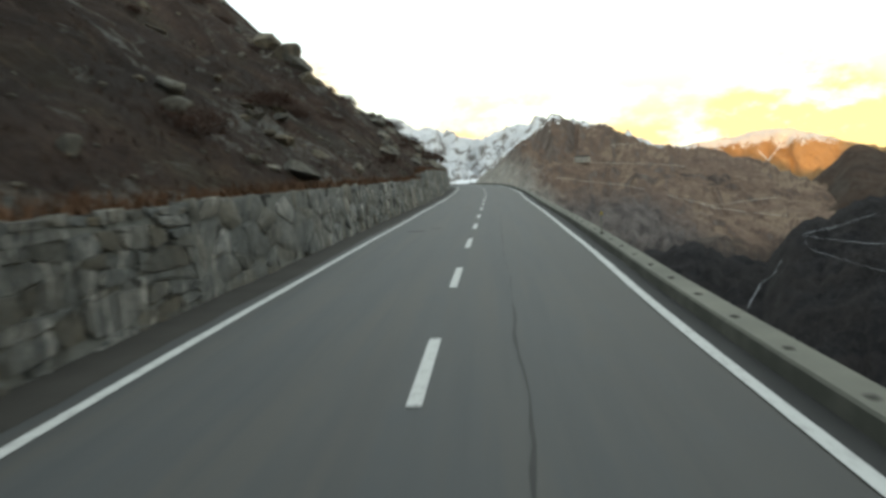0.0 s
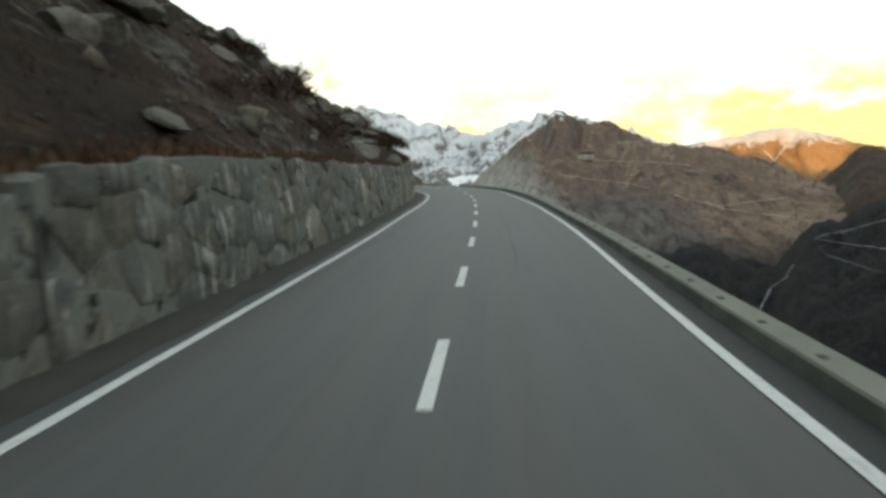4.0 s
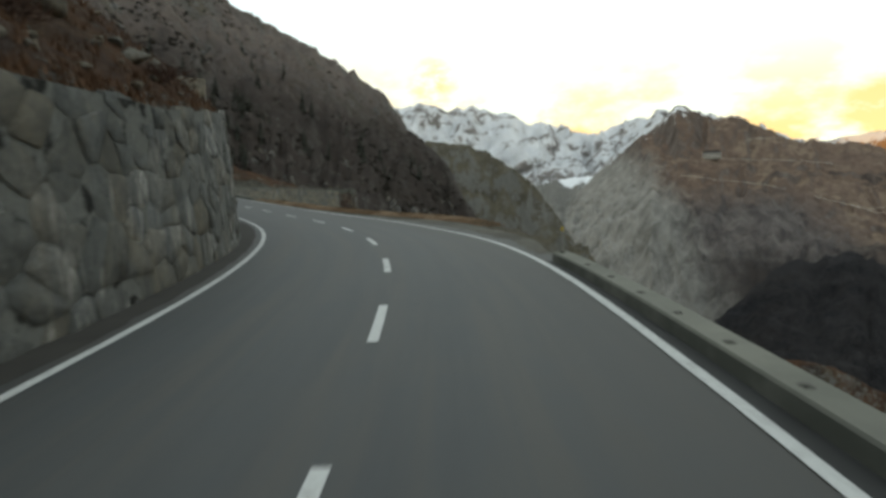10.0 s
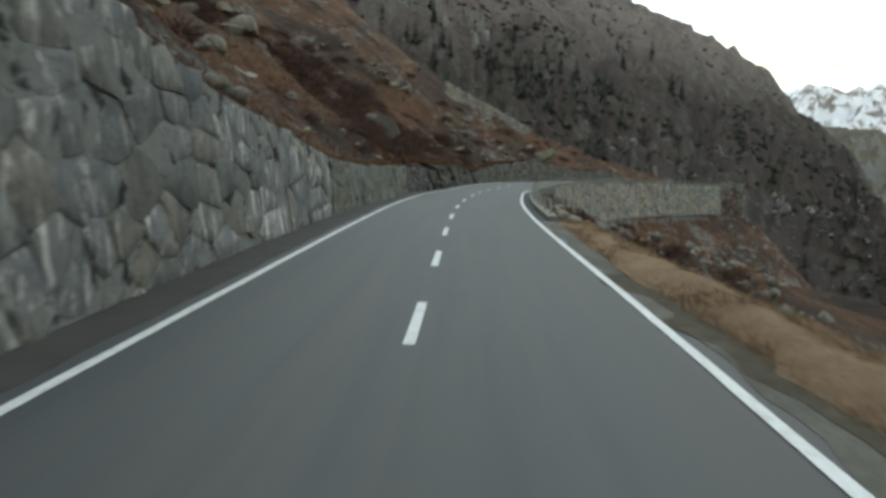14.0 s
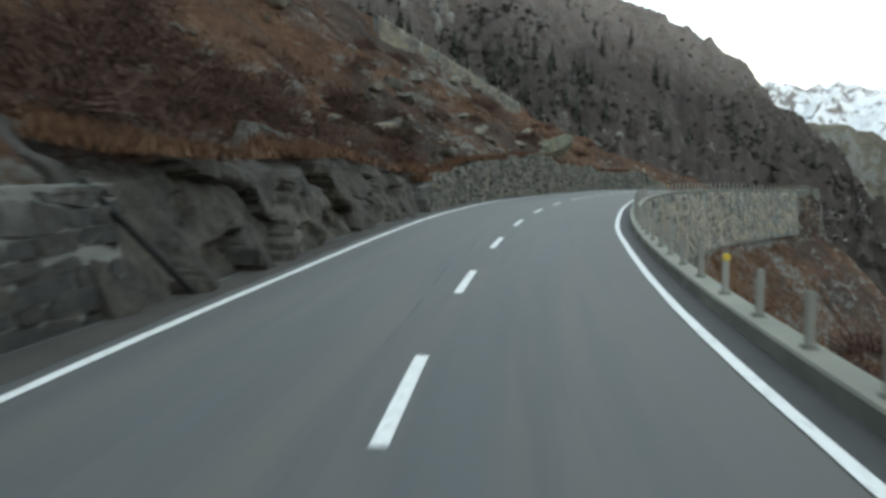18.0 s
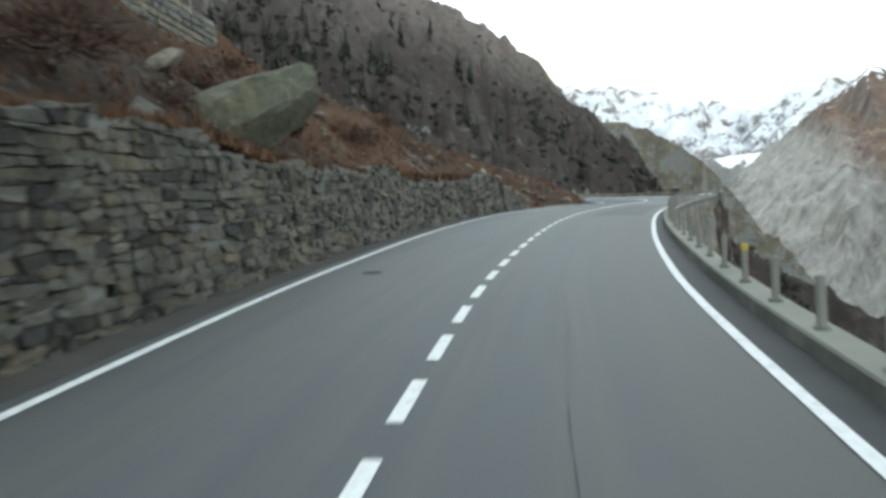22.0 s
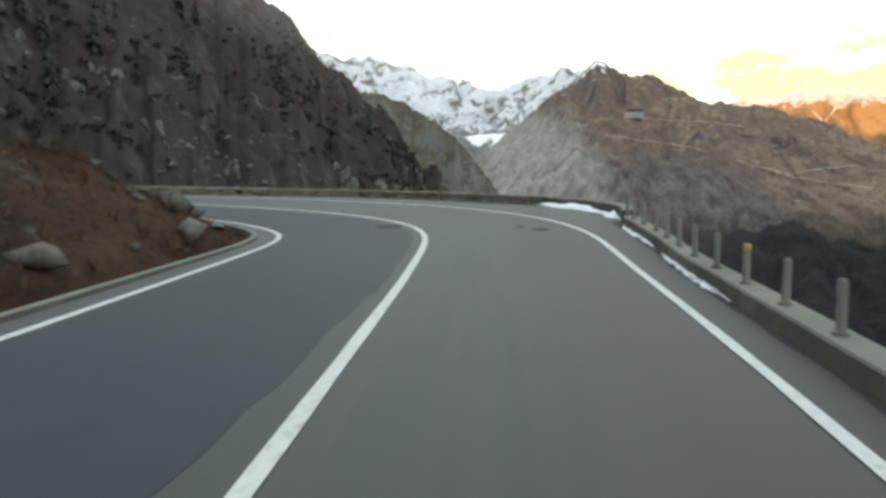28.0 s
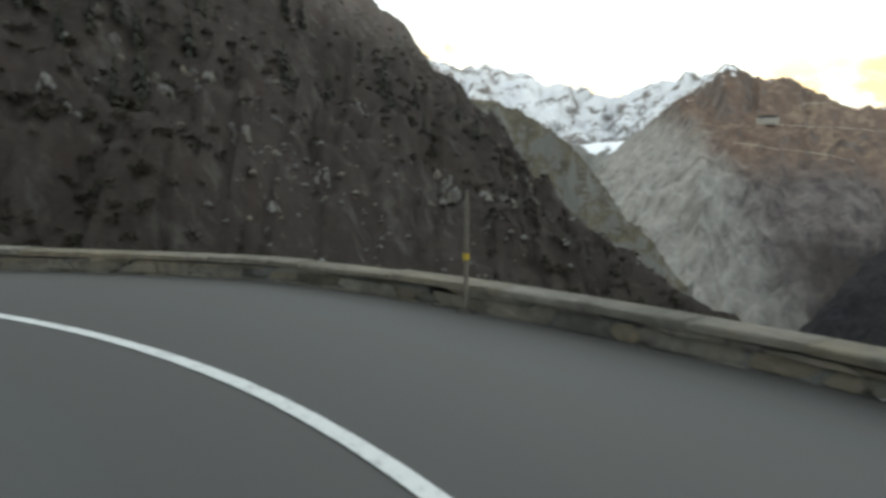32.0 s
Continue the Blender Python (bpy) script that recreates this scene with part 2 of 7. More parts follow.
def n_step(nt, v, lo, hi):
    m = nt.nodes.new("ShaderNodeMapRange")
    m.inputs[1].default_value, m.inputs[2].default_value = lo, hi
    nt.links.new(v, m.inputs[0])
    return m.outputs[0]


def n_bump(nt, bsdf, height, strength=0.5, dist=0.05):
    b = nt.nodes.new("ShaderNodeBump")
    b.inputs["Strength"].default_value = strength
    b.inputs["Distance"].default_value = dist
    nt.links.new(height, b.inputs["Height"])
    nt.links.new(b.outputs[0], bsdf.inputs["Normal"])


def n_up(nt):
    g = nt.nodes.new("ShaderNodeNewGeometry")
    s = nt.nodes.new("ShaderNodeSeparateXYZ")
    nt.links.new(g.outputs["Normal"], s.inputs[0])
    return s.outputs[2]


def n_height(nt):
    g = nt.nodes.new("ShaderNodeNewGeometry")
    s = nt.nodes.new("ShaderNodeSeparateXYZ")
    nt.links.new(g.outputs["Position"], s.inputs[0])
    return s.outputs[2]


def mat_asphalt():
    m, nt, b = material("asphalt", 0.68, 0.40)
    v = n_coord(nt)
    big = n_noise(nt, v, 0.12, 4)
    mid = n_noise(nt, v, 1.3, 6, 0.65)
    fine = n_noise(nt, v, 60, 3, 0.7)
    c = n_ramp(nt, big, [(0.3, (0.020, 0.025, 0.029)), (0.7, (0.029, 0.034, 0.037))])
    c = n_mix(nt, n_step(nt, mid, 0.35, 0.75), c, (0.031, 0.033, 0.032))
    # wheel tracks: along the road, polished and tinted brown by grit between them
    uv = nt.nodes.new("ShaderNodeUVMap")
    mp = nt.nodes.new("ShaderNodeMapping")
    mp.inputs["Scale"].default_value = (1.6, 0.06, 1)
    nt.links.new(uv.outputs[0], mp.inputs[0])
    lane = n_noise(nt, mp.outputs[0], 1.0, 5, 0.6)
    c = n_mix(nt, n_math(nt, "MULTIPLY", n_step(nt, lane, 0.45, 0.60), 0.7), c, (0.040, 0.037, 0.031))
    mq = nt.nodes.new("ShaderNodeMapping")
    mq.inputs["Scale"].default_value = (2.4, 0.10, 1)
    nt.links.new(uv.outputs[0], mq.inputs[0])
    c = n_mix(nt, n_math(nt, "MULTIPLY", n_step(nt, n_noise(nt, mq.outputs[0], 1.0, 6, 0.65), 0.46, 0.64), 0.75), c, (0.017, 0.021, 0.024))
    # grit washed brown towards the outer edge
    ux = nt.nodes.new("ShaderNodeSeparateXYZ")
    nt.links.new(uv.outputs[0], ux.inputs[0])
    edge = n_math(nt, "MULTIPLY", n_step(nt, n_math(nt, "ADD", ux.outputs[0], n_math(nt, "MULTIPLY", n_math(nt, "SUBTRACT", mid, 0.5), 1.2)), 1.7, 3.2), 0.75)
    c = n_mix(nt, edge, c, (0.021, 0.019, 0.015))
    c = n_mix(nt, n_math(nt, "MULTIPLY", fine, 0.5), c, (0.045, 0.047, 0.047))
    nt.links.new(c, b.inputs["Base Color"])
    n_bump(nt, b, fine, 0.25, 0.004)
    return m


def mat_paint():
    m, nt, b = material("road_paint", 0.7, 0.3)
    v = n_coord(nt)
    wear = n_noise(nt, v, 9, 8, 0.75)
    c = n_mix(nt, n_step(nt, wear, 0.50, 0.68), (0.40, 0.41, 0.405), (0.19, 0.19, 0.185))
    nt.links.new(c, b.inputs["Base Color"])
    return m


def mat_concrete(name="concrete", base=(0.150, 0.150, 0.126), dark=(0.082, 0.084, 0.071), shade_amt=0.85):
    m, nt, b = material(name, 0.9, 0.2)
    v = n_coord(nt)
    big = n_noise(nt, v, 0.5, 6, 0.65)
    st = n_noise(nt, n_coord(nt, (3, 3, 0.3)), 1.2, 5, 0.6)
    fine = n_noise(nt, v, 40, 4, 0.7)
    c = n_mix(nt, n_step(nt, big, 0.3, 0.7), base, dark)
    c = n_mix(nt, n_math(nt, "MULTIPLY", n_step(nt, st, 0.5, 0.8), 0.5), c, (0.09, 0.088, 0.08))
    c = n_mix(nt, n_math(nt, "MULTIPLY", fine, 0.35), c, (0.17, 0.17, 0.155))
    # shade of the upright faces put into the colour, broken up by noise
    side_shade = n_math(nt, "MULTIPLY", n_step(nt, n_up(nt), 0.8, 0.3), n_step(nt, n_noise(nt, v, 0.9, 6, 0.7), 0.25, 0.55))
    c = n_mix(nt, n_math(nt, "MULTIPLY", side_shade, shade_amt), c, (0.050, 0.054, 0.045))
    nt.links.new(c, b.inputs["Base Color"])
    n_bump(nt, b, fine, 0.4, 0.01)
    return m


def mat_stone(name, tones, streak=0.0, lichen=0.15, joint=0.0):
    """Split rock: per-stone tone, stains that run over several stones, mottling, lime streaks and lichen."""
    m, nt, b = material(name, 0.88, 0.25)
    v = n_coord(nt)
    info = nt.nodes.new("ShaderNodeObjectInfo")
    geo = nt.nodes.new("ShaderNodeNewGeometry")
    rnd = n_math(nt, "FRACT", n_math(nt, "ADD", info.outputs["Random"], geo.outputs["Random Per Island"]))
    warm = (tones[1][0] * 1.12, tones[1][1] * 0.98, tones[1][2] * 0.80)
    c = n_ramp(nt, rnd, [(0.0, tuple(0.5 * (a + b) for a, b in zip(tones[0], tones[1]))), (0.35, tones[1]), (0.55, warm), (0.86, tones[1]), (1.0, tones[2])])
    stain = n_noise(nt, n_coord(nt, (1, 1, 0.6)), 0.55, 7, 0.7, 0.8)
    c = n_mix(nt, n_math(nt, "MULTIPLY", n_step(nt, stain, 0.46, 0.62), 0.7), c, tuple(0.48 * x for x in tones[0]))
    mott = n_noise(nt, v, 3.3, 9, 0.78, 0.5)
    c = n_mix(nt, n_step(nt, mott, 0.40, 0.72), c, tuple(0.55 * x for x in tones[0]))
    li = n_noise(nt, v, 4.0, 8, 0.75, 0.3)
    c = n_mix(nt, n_math(nt, "MULTIPLY", n_step(nt, li, 0.56, 0.68), min(1.0, lichen * 3)), c, (0.175, 0.178, 0.135))
    tan = n_noise(nt, n_coord(nt, (1, 1, 0.5)), 0.42, 6, 0.66, 0.6)
    c = n_mix(nt, n_math(nt, "MULTIPLY", n_step(nt, tan, 0.55, 0.66), 0.55), c, (tones[2][0] * 0.95, tones[2][1] * 0.86, tones[2][2] * 0.72))
    if streak:
        sv = n_noise(nt, n_coord(nt, (2.6, 2.6, 0.55)), 1.3, 8, 0.74, 1.1)
        patch = n_noise(nt, v, 0.28, 4, 0.6)
        k = n_math(nt, "MULTIPLY", n_step(nt, sv, 0.52, 0.60), n_step(nt, patch, *((0.46, 0.56) if streak < 0.8 else (0.36, 0.50))))
        c = n_mix(nt, n_math(nt, "MULTIPLY", k, streak), c, (0.48, 0.47, 0.435))
    nt.links.new(c, b.inputs["Base Color"])
    n_bump(nt, b, n_math(nt, "ADD", n_noise(nt, v, 6, 10, 0.78), n_noise(nt, n_coord(nt, (1, 1, 1.6)), 2.2, 7, 0.72, 0.8)), 1.0, 0.11)
    return m


def mat_mortar():
    """Grey mortar between the stones, washed out to dark gaps in places."""
    m, nt, b = material("joint_mortar", 0.95, 0.1)
    v = n_coord(nt)
    c = n_mix(nt, n_step(nt, n_noise(nt, v, 7.0, 6, 0.7), 0.35, 0.7), (0.128, 0.132, 0.125), (0.085, 0.087, 0.082))
    c = n_mix(nt, n_step(nt, n_noise(nt, v, 1.6, 5, 0.62), 0.54, 0.60), c, (0.016, 0.016, 0.015))
    nt.links.new(c, b.inputs["Base Color"])
    n_bump(nt, b, n_noise(nt, v, 18, 5, 0.7), 0.8, 0.03)
    return m


def mat_slope(name, far=1.0, rock=0.3, grass=None, heath=0.9, tone=1.0, zone=None):
    """Late-autumn alpine slope: rust-brown grass, dark heath, grey stone showing in small broken patches."""
    m, nt, b = material(name, 0.95, 0.1)
    grass = grass or [(0.088, 0.046, 0.026), (0.046, 0.028, 0.019), (0.122, 0.070, 0.039)]
    v = n_coord(nt)
    a = n_noise(nt, v, 0.07 / far, 9, 0.68, 0.5)
    f = n_noise(nt, n_coord(nt, (1, 1, 0.6)), 0.8 / far, 9, 0.74)
    ff = n_noise(nt, v, 6 / far, 7, 0.78)
    c = n_ramp(nt, f, [(0.3, grass[1]), (0.5, grass[0]), (0.7, grass[2])])
    if zone is not None:                   # heather instead of grass before this northing
        g = nt.nodes.new("ShaderNodeNewGeometry")
        sy = nt.nodes.new("ShaderNodeSeparateXYZ")
        nt.links.new(g.outputs["Position"], sy.inputs[0])
        k = n_math(nt, "ADD", n_step(nt, sy.outputs[1], zone + 25, zone - 25), n_math(nt, "MULTIPLY", n_math(nt, "SUBTRACT", a, 0.5), 2.0))
        c = n_mix(nt, n_math(nt, "MULTIPLY", n_step(nt, k, 0.3, 0.8), 0.8), c, n_ramp(nt, f, [(0.34, (0.024, 0.020, 0.020)), (0.5, (0.046, 0.034, 0.030)), (0.68, (0.082, 0.060, 0.048))]))
    c = n_mix(nt, n_math(nt, "MULTIPLY", n_step(nt, a, 0.43, 0.58), heath), c, (0.027, 0.023, 0.021))
    green = n_step(nt, n_noise(nt, v, 0.17 / far, 7, 0.65), 0.52, 0.68)
    c = n_mix(nt, n_math(nt, "MULTIPLY", green, 0.75 * heath), c, (0.066, 0.058, 0.040))
    straw = n_step(nt, n_noise(nt, v, 0.31 / far, 8, 0.7, 0.8), 0.55, 0.66)
    c = n_mix(nt, n_math(nt, "MULTIPLY", straw, 0.6 * heath), c, (0.135, 0.092, 0.058))
    c = n_mix(nt, n_math(nt, "MULTIPLY", n_step(nt, ff, 0.42, 0.68), 0.75), c, tuple(0.38 * x for x in grass[1]))
    st = n_noise(nt, n_coord(nt, (1, 1, 1.7)), 0.55 / far, 10, 0.80, 0.6)
    big = n_noise(nt, v, 0.10 / far, 4, 0.5)
    steep = n_step(nt, n_up(nt), 0.85, 0.5)
    lift = n_math(nt, "ADD", n_math(nt, "MULTIPLY", steep, rock * 0.4), n_math(nt, "MULTIPLY", n_math(nt, "SUBTRACT", big, 0.5), 0.5))
    k = n_step(nt, n_math(nt, "ADD", st, lift), 0.60, 0.70)
    c = n_mix(nt, n_math(nt, "MULTIPLY", k, min(1.0, rock * 2.6)), c, n_ramp(nt, ff, [(0.3, (0.075 * tone, 0.074 * tone, 0.070 * tone)), (0.7, (0.19 * tone, 0.187 * tone, 0.172 * tone))]))
    nt.links.new(c, b.inputs["Base Color"])
    n_bump(nt, b, n_math(nt, "ADD", ff, f), 1.0, (0.30 if far >= 1 else 0.12) * far)
    return m


def mat_plain(name, col, rough=0.85, var=0.3, scale=3.0, metal=0.0):
    m, nt, b = material(name, rough, 0.25)
    n = n_noise(nt, n_coord(nt), scale, 6, 0.7)
    c = n_mix(nt, n_step(nt, n, 0.3, 0.75), col, tuple(x * (1 - var) for x in col))
    nt.links.new(c, b.inputs["Base Color"])
    b.inputs["Metallic"].default_value = metal
    return m


def mat_snow():
    m, nt, b = material("snow", 0.6, 0.3)
    n = n_noise(nt, n_coord(nt), 8, 6, 0.7)
    c = n_mix(nt, n_step(nt, n, 0.45, 0.75), (0.66, 0.68, 0.71), (0.40, 0.40, 0.40))
    nt.links.new(c, b.inputs["Base Color"])
    n_bump(nt, b, n, 0.6, 0.05)
    return m


def mat_massif(name, lo, hi, rock, snow_at=None, snow_soft=150.0, scale=0.004, snow_amt=1.0, bump=0.9):
    """A far mountain: heath, rock on the steep parts, snow above a ragged line."""
    m, nt, b = material(name, 0.95, 0.05)
    v = n_coord(nt)
    n1 = n_noise(nt, v, scale, 10, 0.68, 0.4)
    n2 = n_noise(nt, v, scale * 7, 9, 0.74, 0.5)
    n3 = n_noise(nt, n_coord(nt, (1, 1, 0.35)), scale * 12, 8, 0.75, 0.6)
    c = n_ramp(nt, n1, [(0.32, lo), (0.66, hi)])
    c = n_mix(nt, n_math(nt, "MULTIPLY", n_step(nt, n3, 0.5, 0.68), 0.7), c, tuple(0.55 * x for x in lo))
    c = n_mix(nt, n_math(nt, "MULTIPLY", n_step(nt, n2, 0.5, 0.66), 0.6), c, rock)
    steep = n_step(nt, n_up(nt), 0.75, 0.45)
    c = n_mix(nt, n_math(nt, "MULTIPLY", steep, 0.8), c, rock)
    if snow_at is not None:
        hgt = n_height(nt)
        k = n_math(nt, "ADD", n_step(nt, hgt, snow_at - snow_soft, snow_at + snow_soft), n_math(nt, "MULTIPLY", n_math(nt, "SUBTRACT", n2, 0.5), 0.7))
        sl = n_noise(nt, n_coord(nt, (1, 1, 0.35)), scale * 5, 9, 0.72, 1.2)
        k = n_step(nt, n_math(nt, "ADD", k, n_math(nt, "MULTIPLY", n_math(nt, "SUBTRACT", sl, 0.5), 1.5)), 0.44, 0.56)
        c = n_mix(nt, n_math(nt, "MULTIPLY", k, snow_amt), c, (0.64, 0.66, 0.70))
    nt.links.new(c, b.inputs["Base Color"])
    n_bump(nt, b, n2, bump, 25)
    return m


def n_turned(nt, angle, scale):
    """World places turned about the north axis, then scaled: grain that slants across a face."""
    g = nt.nodes.new("ShaderNodeNewGeometry")
    mp = nt.nodes.new("ShaderNodeMapping")
    mp.vector_type = "TEXTURE"
    mp.inputs["Rotation"].default_value = (0, radians(angle), 0)
    mp.inputs["Scale"].default_value = tuple(1 / k for k in scale)
    nt.links.new(g.outputs["Position"], mp.inputs["Vector"])
    return mp.outputs["Vector"]


def n_masked(nt, k, amount):
    return n_math(nt, "MULTIPLY", k, amount)


def mat_brown():
    """The brown massif: red heath, ochre grass on the benches, streaked cliffs, pale rock to the west, wood at its foot, snow patches on top."""
    m, nt, b = material("brown_massif", 0.95, 0.05)
    v = n_coord(nt)
    n1 = n_noise(nt, v, 0.0042, 8, 0.62, 0.4)
    n2 = n_noise(nt, v, 0.021, 9, 0.70, 0.4)
    n3 = n_noise(nt, v, 0.075, 7, 0.72)
    slant = n_noise(nt, n_turned(nt, 35, (0.3, 1, 1)), 0.030, 8, 0.70, 0.4)
    streak = n_noise(nt, n_coord(nt, (1, 1, 0.20)), 0.026, 9, 0.72, 0.5)
    up = n_up(nt)
    c = n_ramp(nt, n2, [(0.32, (0.072, 0.053, 0.045)), (0.5, (0.118, 0.083, 0.066)), (0.68, (0.162, 0.117, 0.089))])
    c = n_mix(nt, n_masked(nt, n_step(nt, slant, 0.52, 0.68), 0.25), c, (0.185, 0.138, 0.104))
    c = n_mix(nt, n_masked(nt, n_step(nt, slant, 0.46, 0.34), 0.35), c, (0.072, 0.056, 0.050))
    grass = n_math(nt, "MULTIPLY", n_step(nt, up, 0.78, 0.92), n_step(nt, n1, 0.40, 0.56))
    c = n_mix(nt, n_masked(nt, grass, 0.75), c, (0.195, 0.148, 0.108))
    rock = n_step(nt, n_math(nt, "ADD", up, n_math(nt, "MULTIPLY", n_math(nt, "SUBTRACT", n2, 0.5), 0.6)), 0.70, 0.52)
    c = n_mix(nt, n_masked(nt, rock, 0.85), c, n_ramp(nt, streak, [(0.36, (0.062, 0.052, 0.049)), (0.5, (0.115, 0.096, 0.086)), (0.66, (0.190, 0.168, 0.150))]))
    c = n_mix(nt, n_masked(nt, n_step(nt, n3, 0.60, 0.70), 0.4), c, (0.22, 0.19, 0.165))
    g = nt.nodes.new("ShaderNodeNewGeometry")
    sp = nt.nodes.new("ShaderNodeSeparateXYZ")
    nt.links.new(g.outputs["Position"], sp.inputs[0])
    west = n_math(nt, "ADD", sp.outputs[0], n_math(nt, "MULTIPLY", sp.outputs[2], 0.42))
    blot = n_math(nt, "ADD", n_math(nt, "MULTIPLY", n_math(nt, "SUBTRACT", n1, 0.5), 0.8), n_math(nt, "MULTIPLY", n_math(nt, "SUBTRACT", n2, 0.5), 0.9))
    k = n_math(nt, "MULTIPLY", n_step(nt, n_math(nt, "ADD", n_step(nt, west, 620, 330), blot), 0.3, 0.7), n_step(nt, n_math(nt, "ADD", sp.outputs[2], n_math(nt, "MULTIPLY", blot, 60)), 95, 20))
    c = n_mix(nt, n_masked(nt, k, 0.8), c, n_ramp(nt, streak, [(0.36, (0.046, 0.044, 0.047)), (0.5, (0.088, 0.083, 0.083)), (0.66, (0.150, 0.140, 0.132))]))
    k = n_math(nt, "ADD", n_step(nt, west, 235, 45), blot)
    k = n_math(nt, "MULTIPLY", n_step(nt, k, 0.30, 0.80), n_step(nt, sp.outputs[2], 290, 190))
    c = n_mix(nt, n_masked(nt, k, 0.88), c, n_ramp(nt, streak, [(0.34, (0.120, 0.115, 0.106)), (0.46, (0.205, 0.200, 0.186)), (0.66, (0.310, 0.302, 0.282))]))
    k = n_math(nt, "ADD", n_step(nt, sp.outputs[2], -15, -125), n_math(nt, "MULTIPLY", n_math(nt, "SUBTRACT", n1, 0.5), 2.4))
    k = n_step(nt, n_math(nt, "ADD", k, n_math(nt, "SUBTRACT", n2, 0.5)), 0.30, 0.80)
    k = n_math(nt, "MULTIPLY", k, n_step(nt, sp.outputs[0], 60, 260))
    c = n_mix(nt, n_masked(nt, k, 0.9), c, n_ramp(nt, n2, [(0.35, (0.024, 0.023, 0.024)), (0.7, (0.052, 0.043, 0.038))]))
    k = n_math(nt, "ADD", n_step(nt, sp.outputs[2], 250, 420), n_math(nt, "MULTIPLY", n_math(nt, "SUBTRACT", n2, 0.5), 1.5))
    k = n_math(nt, "ADD", k, n_math(nt, "MULTIPLY", n_step(nt, sp.outputs[0], 260, -100), 0.35))
    k = n_step(nt, n_math(nt, "ADD", k, n_math(nt, "MULTIPLY", n_math(nt, "SUBTRACT", slant, 0.5), 1.8)), 0.62, 0.72)
    k = n_math(nt, "MULTIPLY", k, n_step(nt, sp.outputs[2], 230, 300))
    c = n_mix(nt, n_masked(nt, k, 0.95), c, (0.80, 0.82, 0.86))
    nt.links.new(c, b.inputs["Base Color"])
    n_bump(nt, b, n_math(nt, "ADD", n2, streak), 0.55, 14)
    return m


def mat_snowrange():
    """Snow over slanting bands of bare rock, the rock gaining lower down."""
    m, nt, b = material("snow_range", 0.8, 0.1)
    v = n_coord(nt)
    fine = n_noise(nt, v, 0.018, 8, 0.72, 0.4)
    big = n_noise(nt, v, 0.0032, 6, 0.6, 0.5)
    band = n_noise(nt, n_turned(nt, -40, (0.20, 1, 1)), 0.0135, 9, 0.68, 0.7)
    spot = n_noise(nt, n_coord(nt, (0.5, 1, 1)), 0.011, 9, 0.72, 0.4)
    z = n_height(nt)
    k = n_math(nt, "ADD", n_math(nt, "MULTIPLY", band, 0.9), n_math(nt, "MULTIPLY", spot, 0.55))
    k = n_math(nt, "ADD", k, n_math(nt, "MULTIPLY", fine, 0.35))
    k = n_math(nt, "ADD", k, n_math(nt, "MULTIPLY", n_math(nt, "SUBTRACT", big, 0.5), 0.5))
    k = n_math(nt, "ADD", k, n_math(nt, "MULTIPLY", n_step(nt, z, 330, 150), 0.14))
    k = n_math(nt, "ADD", k, n_math(nt, "MULTIPLY", n_step(nt, n_up(nt), 0.62, 0.35), 0.10))
    rock = n_step(nt, k, 0.93, 1.02)
    c = n_mix(nt, n_math(nt, "MULTIPLY", rock, 0.88), n_mix(nt, n_step(nt, fine, 0.4, 0.7), (0.86, 0.88, 0.92), (0.74, 0.76, 0.80)), n_ramp(nt, fine, [(0.35, (0.10, 0.088, 0.084)), (0.65, (0.25, 0.215, 0.19))]))
    nt.links.new(c, b.inputs["Base Color"])
    n_bump(nt, b, n_math(nt, "ADD", band, fine), 1.0, 40)
    return m


